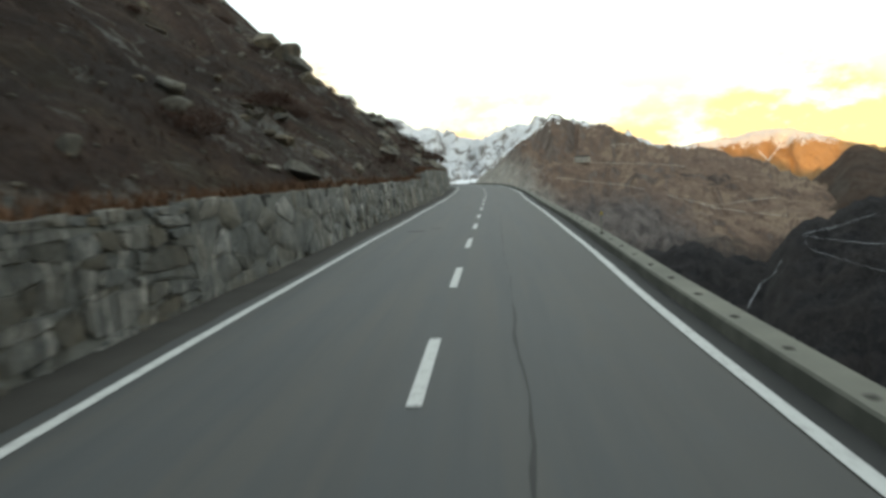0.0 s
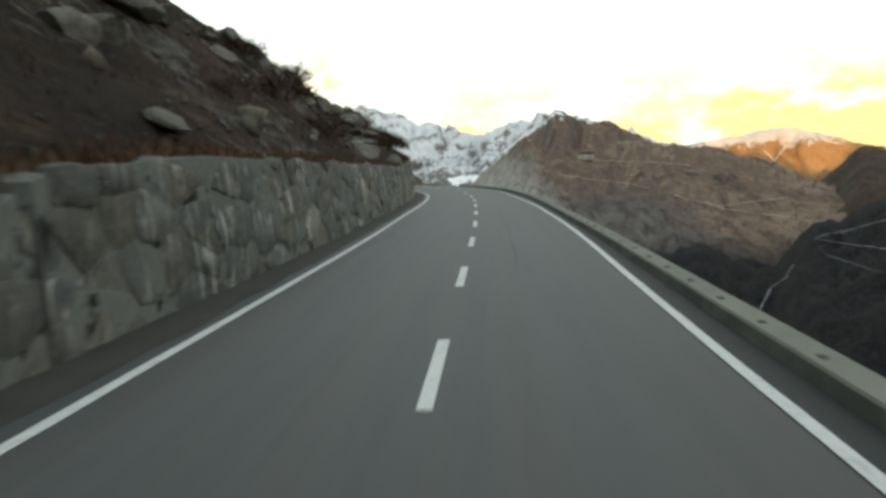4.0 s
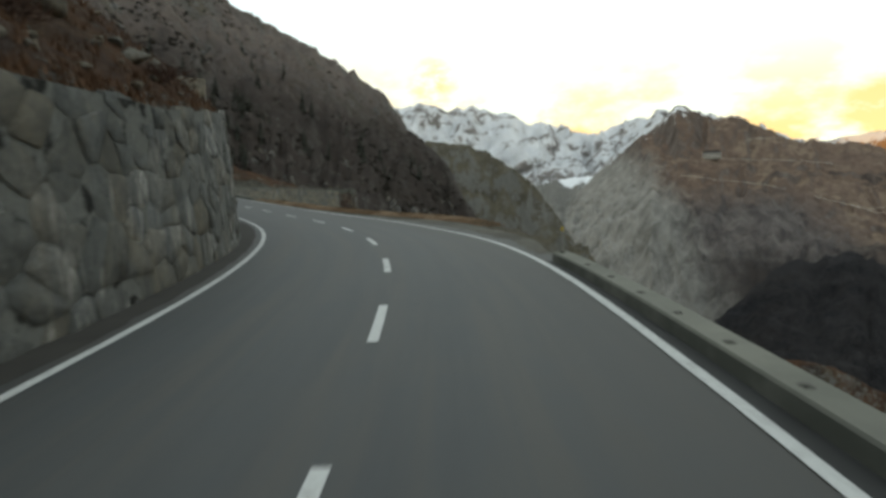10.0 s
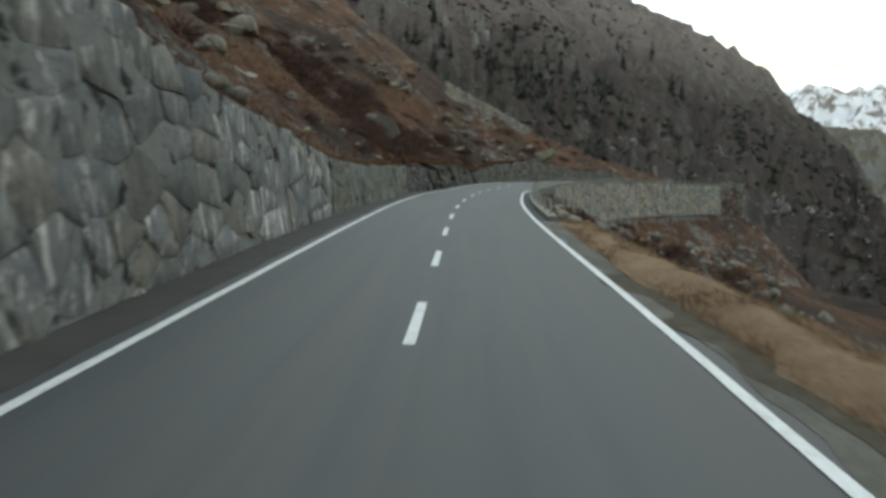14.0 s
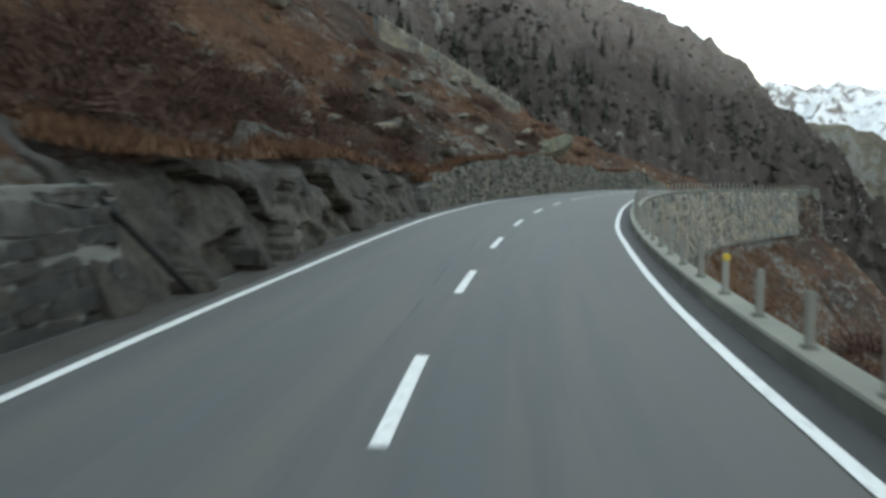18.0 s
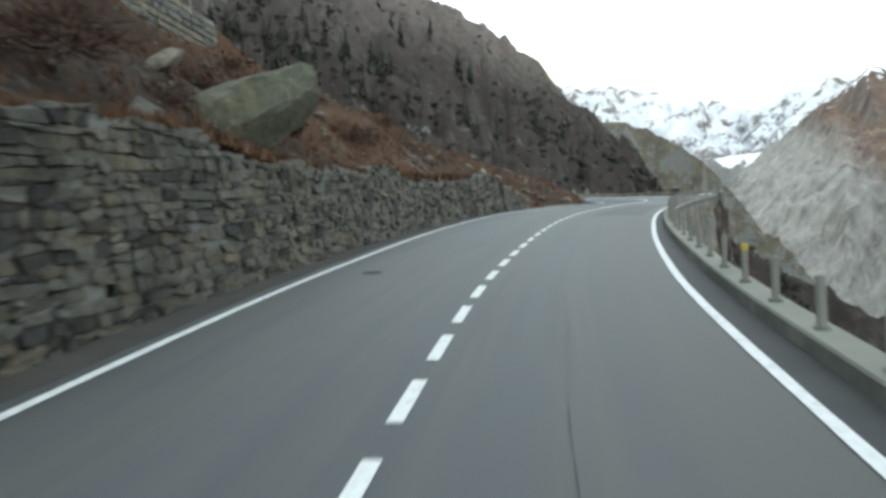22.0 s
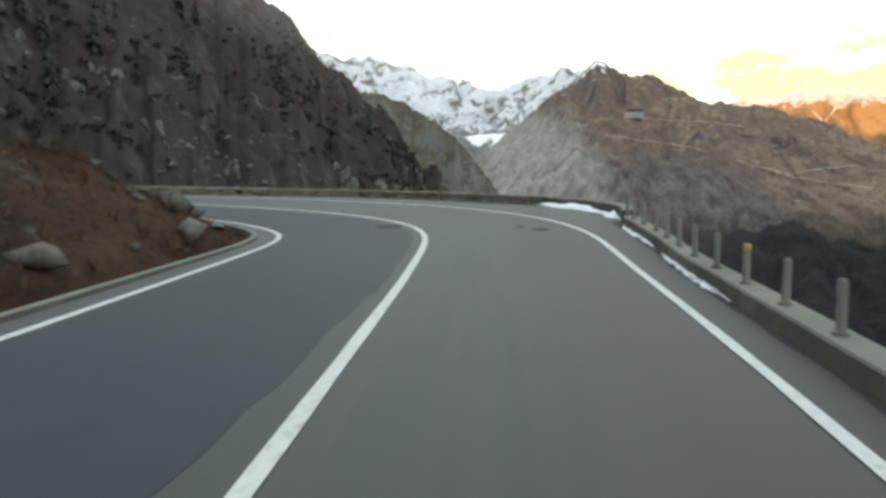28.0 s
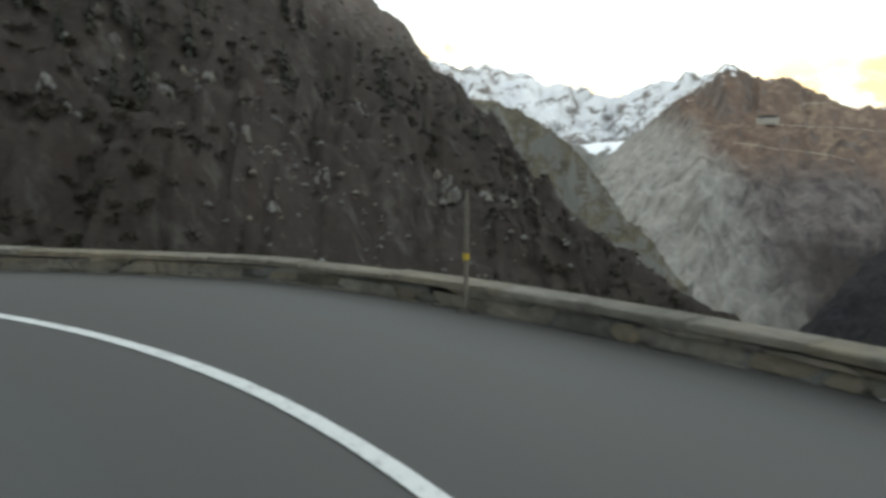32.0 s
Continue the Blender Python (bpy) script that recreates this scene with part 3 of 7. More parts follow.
def mat_flank():
    """The near mountain flank: dark heath and shrubs, red-brown and olive patches, broken grey rock; darker towards the
    foot.
    """
    m, nt, b = material("wooded_flank", 0.95, 0.08)
    v = n_coord(nt)
    big = n_noise(nt, v, 0.011, 7, 0.62, 0.6)
    mid = n_noise(nt, v, 0.045, 9, 0.70, 0.5)
    fine = n_noise(nt, v, 0.30, 8, 0.74)
    tilt = n_noise(nt, n_turned(nt, 32, (0.3, 1, 1)), 0.07, 9, 0.72, 0.5)
    c = n_ramp(nt, mid, [(0.33, (0.084, 0.074, 0.070)), (0.48, (0.130, 0.110, 0.100)), (0.60, (0.164, 0.134, 0.118)), (0.72, (0.190, 0.172, 0.148))])
    c = n_mix(nt, n_masked(nt, n_step(nt, big, 0.50, 0.66), 0.65), c, (0.082, 0.075, 0.054))
    c = n_mix(nt, n_masked(nt, n_step(nt, big, 0.46, 0.34), 0.65), c, (0.066, 0.058, 0.056))
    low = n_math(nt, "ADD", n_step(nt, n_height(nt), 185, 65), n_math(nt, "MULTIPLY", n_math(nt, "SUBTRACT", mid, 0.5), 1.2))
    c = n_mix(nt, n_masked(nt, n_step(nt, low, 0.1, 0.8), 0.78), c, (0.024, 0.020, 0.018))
    steep = n_step(nt, n_up(nt), 0.80, 0.50)
    k = n_math(nt, "ADD", tilt, n_math(nt, "ADD", n_math(nt, "MULTIPLY", steep, 0.15), n_math(nt, "MULTIPLY", n_math(nt, "SUBTRACT", big, 0.5), 0.35)))
    k = n_math(nt, "ADD", k, n_math(nt, "MULTIPLY", n_step(nt, n_height(nt), 90, 230), 0.05))
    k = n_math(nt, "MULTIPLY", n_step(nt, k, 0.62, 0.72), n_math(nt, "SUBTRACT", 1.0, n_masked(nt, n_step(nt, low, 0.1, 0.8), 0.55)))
    c = n_mix(nt, n_masked(nt, k, 0.85), c, n_ramp(nt, fine, [(0.32, (0.070, 0.066, 0.063)), (0.55, (0.128, 0.122, 0.115)), (0.72, (0.195, 0.188, 0.175))]))
    c = n_mix(nt, n_masked(nt, n_step(nt, fine, 0.50, 0.36), 0.30), c, (0.024, 0.020, 0.018))
    nt.links.new(c, b.inputs["Base Color"])
    n_bump(nt, b, n_math(nt, "ADD", mid, fine), 1.0, 2.2)
    return m


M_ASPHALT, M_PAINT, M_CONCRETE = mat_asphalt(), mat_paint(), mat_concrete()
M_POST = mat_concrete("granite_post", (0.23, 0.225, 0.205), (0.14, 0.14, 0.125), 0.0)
M_DIRT = mat_plain("gutter_grit", (0.036, 0.034, 0.030), 0.9, 0.45, 1.2)
M_GUTTER = mat_plain("dark_gutter", (0.026, 0.027, 0.027), 0.8, 0.4, 1.4)
M_GRAVEL = mat_slope("gravel", 0.25, 0.0, [(0.120, 0.116, 0.101), (0.088, 0.086, 0.075), (0.155, 0.149, 0.128)], heath=0.4)
M_TURF = mat_slope("trampled_grass", 0.22, 0.0, [(0.070, 0.060, 0.042), (0.044, 0.041, 0.030), (0.110, 0.094, 0.070)], heath=0.45)
M_PATCH = mat_plain("new_asphalt", (0.021, 0.026, 0.033), 0.68, 0.25, 1.5)
M_PATCH2 = mat_plain("relaid_asphalt", (0.027, 0.030, 0.032), 0.68, 0.3, 1.5)
M_TAR = mat_plain("tar", (0.011, 0.011, 0.012), 0.85, 0.3, 6.0)
M_SEAM = mat_plain("seam_tar", (0.027, 0.028, 0.028), 0.7, 0.3, 3.0)
M_YELLOW = mat_plain("yellow_paint", (0.42, 0.30, 0.03), 0.6, 0.3, 9.0)
M_BARK = mat_plain("bark", (0.05, 0.038, 0.03), 0.95, 0.4, 9.0)
M_NEEDLES = mat_plain("needles", (0.054, 0.057, 0.046), 0.9, 0.4, 0.8)
M_STRAW = mat_plain("straw_grass", (0.205, 0.140, 0.086), 0.95, 0.4, 0.6)
M_RUST = mat_plain("rust_grass", (0.100, 0.054, 0.030), 0.95, 0.5, 0.5)
M_GOLD = mat_plain("orange_grass", (0.165, 0.092, 0.048), 0.95, 0.5, 0.5)
M_HEATHER = mat_plain("heather", (0.074, 0.052, 0.042), 0.95, 0.5, 0.5)
M_TWIG = mat_plain("bare_twigs", (0.058, 0.032, 0.023), 0.95, 0.5, 0.8)
M_STONE = mat_stone("grey_gneiss", [(0.100, 0.107, 0.106), (0.145, 0.150, 0.144), (0.205, 0.206, 0.192)], 0.55, 0.13)
M_PALE = mat_stone("pale_dressed_stone", [(0.20, 0.198, 0.182), (0.27, 0.266, 0.245), (0.34, 0.333, 0.306)], 0.2, 0.12)
M_JOINT = mat_mortar()
M_CLIFF = mat_stone("streaked_cliff", [(0.120, 0.128, 0.130), (0.182, 0.190, 0.187), (0.270, 0.270, 0.255)], 0.9, 0.10)
M_CRAG = mat_stone("dark_crag", [(0.030, 0.031, 0.031), (0.046, 0.046, 0.044), (0.074, 0.072, 0.067)], 0.12, 0.12)
M_DRY = mat_stone("fieldstone", [(0.074, 0.074, 0.066), (0.122, 0.120, 0.107), (0.195, 0.189, 0.167)], 0.0, 0.14)
M_BOULDER = mat_stone("boulder_granite", [(0.092, 0.089, 0.078), (0.155, 0.146, 0.126), (0.250, 0.234, 0.200)], 0.0, 0.16)
M_COPING = mat_stone("coping_stone", [(0.17, 0.162, 0.138), (0.21, 0.20, 0.17), (0.26, 0.245, 0.21)], 0.0, 0.15)
M_GREY = mat_stone("crag_granite", [(0.085, 0.083, 0.080), (0.130, 0.127, 0.122), (0.200, 0.195, 0.184)], 0.0, 0.10)
M_SCRUB = mat_plain("flank_scrub", (0.034, 0.030, 0.023), 0.95, 0.5, 0.05)
M_LICHEN = mat_stone("lichen_rock", [(0.095, 0.098, 0.074), (0.120, 0.122, 0.088), (0.145, 0.145, 0.110)], 0.0, 0.22)
M_SLOPE = mat_slope("autumn_slope", 1.0, 0.42, [(0.100, 0.052, 0.029), (0.050, 0.030, 0.020), (0.140, 0.080, 0.044)], zone=112)
M_VERGE = mat_slope("verge_grass", 0.4, 0.0, [(0.195, 0.132, 0.082), (0.155, 0.104, 0.065), (0.230, 0.162, 0.104)], heath=0.16)
M_SNOW = mat_snow()
M_MOSSY = mat_stone("mossy_concrete", [(0.080, 0.084, 0.072), (0.100, 0.104, 0.088), (0.122, 0.124, 0.104)], 0.25, 0.12)
M_SNOWY = mat_plain("dusted_snow", (0.22, 0.23, 0.25), 0.9, 0.4, 0.05)
M_TRACK = mat_plain("pale_track", (0.38, 0.35, 0.30), 0.95, 0.3, 0.02)
M_RENDERED = mat_plain("pale_render", (0.42, 0.40, 0.36), 0.9, 0.2, 0.1)
M_WOOD = mat_plain("grey_wood", (0.13, 0.12, 0.10), 0.9, 0.4, 9.0)
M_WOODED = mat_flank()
M_OLIVE = mat_slope("olive_flank", 5.0, 0.62, [(0.12, 0.108, 0.078), (0.088, 0.080, 0.060), (0.15, 0.135, 0.10)], heath=0.45)
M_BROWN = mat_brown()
M_GORGE = mat_massif("gorge_rock", (0.17, 0.166, 0.155), (0.32, 0.313, 0.295), (0.26, 0.254, 0.24), None, 0, 0.008)
M_ICE = mat_snowrange()
# part of the ridge's low-sun glow is painted as orange base colour
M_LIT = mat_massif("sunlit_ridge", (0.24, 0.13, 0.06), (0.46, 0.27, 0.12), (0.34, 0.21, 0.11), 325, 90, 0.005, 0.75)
M_SHOULDER = mat_massif("shoulder_slope", (0.050, 0.038, 0.032), (0.095, 0.068, 0.052), (0.10, 0.09, 0.08), None, 0)
M_DARK = mat_massif("dark_forest_slope", (0.024, 0.024, 0.028), (0.048, 0.044, 0.044), (0.058, 0.056, 0.057), None, 0, 0.012)


# ---- numbers ----
def lattice(ix, iy, seed):
    h = (ix.astype(np.int64) * 374761393 + iy.astype(np.int64) * 668265263 + seed * 974634777) & 0x7FFFFFFF
    h = ((h ^ (h >> 13)) * 1274126177) & 0x7FFFFFFF
    h = h ^ (h >> 16)
    return (h & 0xFFFF) / 32767.5 - 1.0


def value_noise(x, y, seed=0):
    ix, iy = np.floor(x), np.floor(y)
    fx, fy = x - ix, y - iy
    fx, fy = fx * fx * (3 - 2 * fx), fy * fy * (3 - 2 * fy)
    a, b = lattice(ix, iy, seed), lattice(ix + 1, iy, seed)
    c, d = lattice(ix, iy + 1, seed), lattice(ix + 1, iy + 1, seed)
    return (a * (1 - fx) + b * fx) * (1 - fy) + (c * (1 - fx) + d * fx) * fy


def fbm(x, y, octaves=5, seed=0, gain=0.5):
    x, y = np.asarray(x, float), np.asarray(y, float)
    out, amp, f = np.zeros(np.broadcast(x, y).shape), 1.0, 1.0
    for o in range(octaves):
        out = out + amp * value_noise(x * f + 17.3 * o, y * f - 9.1 * o, seed + o)
        amp, f = amp * gain, f * 2.03
    return out


def ridged(x, y, octaves=5, seed=0):
    x, y = np.asarray(x, float), np.asarray(y, float)
    out, amp, f = np.zeros(np.broadcast(x, y).shape), 1.0, 1.0
    for o in range(octaves):
        out = out + amp * (1 - 2 * np.abs(value_noise(x * f + 5.7 * o, y * f + 3.3 * o, seed + o)))
        amp, f = amp * 0.52, f * 2.07
    return out


def smooth(v):
    v = np.clip(v, 0, 1)
    return v * v * (3 - 2 * v)


# the road's line, sampled every half metre
STEP, START = 0.5, -6.0
SS = np.arange(-46.0, START + 6.0 * (len(HEADING) - 1) + 0.01, STEP)


def curve(values):
    v = np.array(values)
    u = np.clip((SS - START) / 6.0, 0, len(v) - 1)
    i = np.clip(np.floor(u).astype(int), 0, len(v) - 2)
    f = u - i
    p = np.concatenate([[2 * v[0] - v[1]], v, [2 * v[-1] - v[-2]]])
    a, b, c, d = p[i], p[i + 1], p[i + 2], p[i + 3]
    return b + 0.5 * f * (c - a + f * (2 * a - 5 * b + 4 * c - d + f * (3 * (b - c) + d - a)))


RH, RG, RB, WL, WR = (curve(v) for v in (HEADING, CLIMB, FALL, LEFT_LINE, RIGHT_LINE))
# the straight before the gully is longer than its stations say
PACE = STEP * np.where((SS > 167) & (SS <= 186), 1 + DASH_P / 19.0, 1.0)
ARC = np.cumsum(PACE) - STEP + SS[0]
RX, RY, RZ = -np.cumsum(np.sin(RH) * PACE), np.cumsum(np.cos(RH) * PACE), np.cumsum(RG * PACE)
_o = int(round(-SS[0] / STEP))
RX, RY, RZ = RX - RX[_o], RY - RY[_o], RZ - RZ[_o]


def at(s, lat, dz=0.0):
    """World places of points at s along the road, lat to its right, dz above its surface."""
    s, lat, dz = np.broadcast_arrays(np.asarray(s, float), np.asarray(lat, float), np.asarray(dz, float))
    x, y, z, h, b = (np.interp(s, SS, a) for a in (RX, RY, RZ, RH, RB))
    return np.stack([x + np.cos(h) * lat, y + np.sin(h) * lat, z - b * np.clip(lat, -5, 5) + dz], -1)


def nearest(x, y, s0, s1):
    """s and signed offset to the right of the nearest point of the road between s0 and s1."""
    k = np.where((SS >= s0) & (SS <= s1))[0][::2]
    s_out, l_out = np.empty(len(x)), np.empty(len(x))
    for c in range(0, len(x), 20000):
        px, py = x[c:c + 20000, None], y[c:c + 20000, None]
        j = k[np.argmin((px - RX[k]) ** 2 + (py - RY[k]) ** 2, 1)]
        dx, dy = px[:, 0] - RX[j], py[:, 0] - RY[j]
        along = -dx * np.sin(RH[j]) + dy * np.cos(RH[j])
        lat = dx * np.cos(RH[j]) + dy * np.sin(RH[j])
        d = np.hypot(dx, dy)
        s_out[c:c + 20000] = SS[j] + np.clip(along, -1, 1)
        l_out[c:c + 20000] = np.where(lat >= 0, 1, -1) * np.maximum(np.abs(lat), d)
    return s_out, l_out


# stations along the road and what stands there
S_TURN, S_END = 322.5, float(SS[-1])
WALL_TOP = [(-46.5, 1.8), (11.6, 1.8), (52, 1.75), (53, 2.2), (57.5, 2.5), (74.6, 2.4), (88.6, 2.3), (94.7, 2.65), (104.9, 3.2), (113, 3.5), (121.1, 3.8), (128.2, 3.9),
            (132.3, 4.2), (141.6, 4.9), (152.9, 5.5), (161.8, 5.5), (166.5, 4.7), (170.5, 3.7), (176.5, 2.9), (180.5, 2.3), (186, 2.02), (197.6, 1.95), (217.7, 2.0), (223.7, 1.45),
            (227.5, 1.35), (229.5, 1.5), (232.1, 2.05), (234, 2.3), (242.6, 2.65), (248.6, 3.0), (253.5, 3.1), (256.5, 2.6), (259.5, 2.3), (270.4, 1.95), (277.2, 2.05), (281.1, 2.0), (284.5, 1.4), (286.9, 1.0),
            (288.8, 0.6), (292.5, 0.3), (297.2, 0.15), (400.5, 0.15)]
WALL_FACE = [(-46.5, 4.3), (100.9, 4.35), (111, 4.4), (121.1, 4.6), (129.3, 4.6), (134.4, 4.4), (151.9, 4.3), (160.2, 4.2), (170.5, 4.6), (178.5, 4.8), (193.5, 4.5), (198.6, 4.8),
             (206.6, 4.4), (228.7, 4.4), (242.6, 4.6), (256.5, 4.7), (270.4, 4.8), (282.1, 5.1), (291.6, 5.0), (313.5, 5.3), (318.5, 5.2), (400.5, 4.6)]
RISE = [(-46.5, 0.66), (18, 0.68), (36, 0.76), (62, 0.82), (80, 0.82), (95, 0.69), (182.5, 0.68), (237.6, 0.68), (260.5, 0.64), (280.1, 0.56), (298, 0.50), (305.9, 0.46), (400.5, 0.40)]
SHOULDER = [(-46.5, 0.66), (123.1, 0.66), (127.8, 0.66), (129.3, 0.4), (132.3, 0.9), (137.5, 1.6), (141.6, 2.1), (148, 2.0), (152, 1.55), (156, 0.95), (161.2, 0.52), (167, 0.4), (172.5, 0.34), (178.5, 0.5), (180, 0.8),
            (228.7, 0.8), (269.4, 0.7), (285, 0.6), (298.2, 0.7), (306.8, 0.9), (309.7, 1.2), (312.3, 1.7), (313.9, 2.6), (315.5, 4.2), (318.1, 4.7), (321.5, 4.4), (325.1, 3.2), (330.5, 2.2), (400.5, 0.8)]
BRINK = [(-46, 0.74), (126, 0.74), (129.5, 1.2), (133.5, 2.2), (139.5, 3.8), (151.5, 3.8), (157, 3.1), (164.5, 2.4), (174.5, 1.8), (182, 0.85), (265, 0.75), (287, 0.8),
         (298, 0.9), (307, 1.1), (312, 1.9), (314, 2.9), (316.5, 4.8), (319.5, 4.8), (325.5, 3.4), (330.5, 2.5), (400, 2.0)]
FALL_AWAY = [(-46.5, 0.95), (106, 0.95), (118, 0.62), (136.5, 0.66), (160, 0.80), (182.5, 0.45), (192, 0.30), (222.7, 0.32), (240, 0.62), (267.4, 1.0), (400.5, 1.1)]
DROP = [(-46.5, 1.5), (106, 1.5), (116, 0.3), (129.3, 0.1), (150, 0.5), (176.5, 0.8), (186.5, 0.8), (200, 0.8), (215, 1.0), (226, 2.4), (236, 4.2), (255, 5.6), (400.5, 5.6)]
KERB_LAT = [(-46.5, 3.54), (14, 3.54), (28, 3.60), (42.4, 3.61), (60, 3.69), (85.6, 3.76), (118.1, 3.84), (127.7, 3.86), (178.5, 3.82), (194.5, 3.88), (212.7, 3.90), (221, 3.98), (252.5, 4.08), (269.4, 4.20),
            (278, 4.33), (285, 4.54), (298.2, 4.98), (306.8, 5.36), (309.7, 5.62), (311.3, 5.76), (312.5, 6.02), (313.4, 6.42), (314, 6.8)]
BACK = [(128.5, 0), (206.2, 0), (206.8, 1.1), (226, 1.1), (228, 0)]
STONE_LAT = [(313.2, 6.30), (313.5, 6.55), (314.5, 7.4), (315, 7.75), (316, 8.4), (317, 8.85), (318, 8.75), (319, 8.5), (320, 8.4), (321.5, 8.3), (322.8, 8.15), (324.4, 7.3), (326, 6.5), (330.5, 5.8), (345.5, 5.2)]


def knots(s, table):
    t = np.array(table)
    return np.interp(s, t[:, 0], t[:, 1])


def near_height(x, y):
    """Height of the natural ground near the road."""
    s, lat = nearest(x, y, -46, S_TURN)
    zr = np.interp(s, SS, RZ)
    d = -lat
    dw, hw = knots(s, WALL_FACE), knots(s, WALL_TOP)
    rise = knots(s, RISE)
    bk = knots(s, BACK)
    u = np.maximum(d - dw - 0.9 - 0.7 * bk, 0)
    n = fbm(x * 0.05, y * 0.05, 5, 3) * 2.0 * smooth(u / 25) + fbm(x * 0.23, y * 0.23, 4, 9) * 0.5 * smooth(u / 4) + ridged(x * 0.11, y * 0.11, 4, 31) * 0.8 * smooth(u / 10)
    left = zr + (hw + 0.35) * smooth((d - dw - 0.72 - bk) / 0.06) - 0.35 + rise * u * (1 + 0.25 * np.exp(-u / 4)) + n
    pr = np.interp(s, SS, WR)
    edge = knots(s, BRINK) + pr
    fall, drop = knots(s, FALL_AWAY), knots(s, DROP)
    w = np.maximum(lat - edge, 0)
    nr = fbm(x * 0.06, y * 0.06, 5, 5) * 1.6 * smooth(w / 10) + fbm(x * 0.3, y * 0.3, 4, 12) * 0.35 * smooth(w / 2)
    right = zr - 0.35 - drop * smooth(w / 0.7) - fall * w + nr
    z = np.where(lat < 0, left, right)
    # the second leg of the hairpin runs back along a terrace
    s2, l2 = nearest(x, y, S_TURN, S_END - 3)
    z2 = np.interp(s2, SS, RZ)
    past = smooth((np.hypot(x - RX[-1], y - RY[-1]) - 12) / 14)
    inner = np.minimum(z, z2 - 0.35 + 0.60 * np.maximum(-l2 - 6, 0))
    outer = z2 - 0.35 + 0.6 * np.maximum(l2 - 5.8, 0) + fbm(x * 0.1, y * 0.1, 4, 77) * 1.2 * smooth((l2 - 6) / 8)
    ravine = z2 - 0.35 - 1.1 * np.maximum(l2 - 8.0, 0)
    k = smooth((s2 - S_TURN - 14) / 16)
    outer = ravine * (1 - k) + outer * k
    second = np.where(np.abs(l2) < 5.8, z2 - 0.35, np.where(l2 > 0, outer, inner))
    first_side = smooth((np.abs(lat) - np.abs(l2) + 3) / 6)
    use = np.where((lat < 0) & (l2 > 5.8), 1.0, np.where((lat < 0), 1.0, first_side)) * past * (s > S_TURN - 95)
    use = np.where(np.abs(lat) < 7, 0, use)
    return z * (1 - use) + second * use


def mesh_object(name, verts, faces, mat, parent=None, smooth_shade=False):
    me = bpy.data.meshes.new(name)
    me.from_pydata([tuple(v) for v in verts], [], [tuple(int(i) for i in f) for f in faces])
    if mat:
        me.materials.append(mat)
    if smooth_shade:
        me.polygons.foreach_set("use_smooth", [True] * len(me.polygons))
    me.update()
    ob = new(name, me)
    if parent:
        ob.parent = parent
    return ob


def part(name, bm, mat, parent, label=""):
    me = bpy.data.meshes.new(name)
    bm.to_mesh(me)
    bm.free()
    me.materials.append(mat)
    ob = new(name, me)
    ob.parent = parent
    return tagged(ob, label)


def grid_faces(nu, nv, skip=None):
    i = np.arange((nu - 1) * (nv - 1))
    a = (i // (nv - 1)) * nv + i % (nv - 1)
    f = np.stack([a, a + nv, a + nv + 1, a + 1], 1)
    return f if skip is None else f[~skip]


def sheet(name, pts, mat, parent=None, smooth_shade=True):
    nu, nv = pts.shape[:2]
    return mesh_object(name, pts.reshape(-1, 3), grid_faces(nu, nv), mat, parent, smooth_shade)


def sweep(name, s, section, mat, parent=None, caps=True):
    """A closed section (lat, dz) per station swept along the road. section: function of s giving a list of pairs."""
    rows = np.array([section(v) for v in s])
    pts = at(s[:, None], rows[:, :, 0], rows[:, :, 1])
    n, k = pts.shape[:2]
    f = []
    for i in range(n - 1):
        for j in range(k):
            a, b = i * k + j, i * k + (j + 1) % k
            f.append((a, b, b + k, a + k))
    if caps:
        f.append(tuple(range(k))[::-1])
        f.append(tuple((n - 1) * k + j for j in range(k)))
    return mesh_object(name, pts.reshape(-1, 3), f, mat, parent)


def structure(ob, label="", category=""):
    return tagged(ob, label, category, kind="structure")




# ---- stonework ----
def clip_poly(poly, px, py, nx, ny):
    """The part of a polygon on the side of the line through (px, py) away from the normal."""
    out = []
    for i in range(len(poly)):
        a, b = poly[i], poly[(i + 1) % len(poly)]
        da, db = (a[0] - px) * nx + (a[1] - py) * ny, (b[0] - px) * nx + (b[1] - py) * ny
        if da <= 0:
            out.append(a)
        if da * db < 0:
            t = da / (da - db)
            out.append((a[0] + (b[0] - a[0]) * t, a[1] + (b[1] - a[1]) * t))
    return out


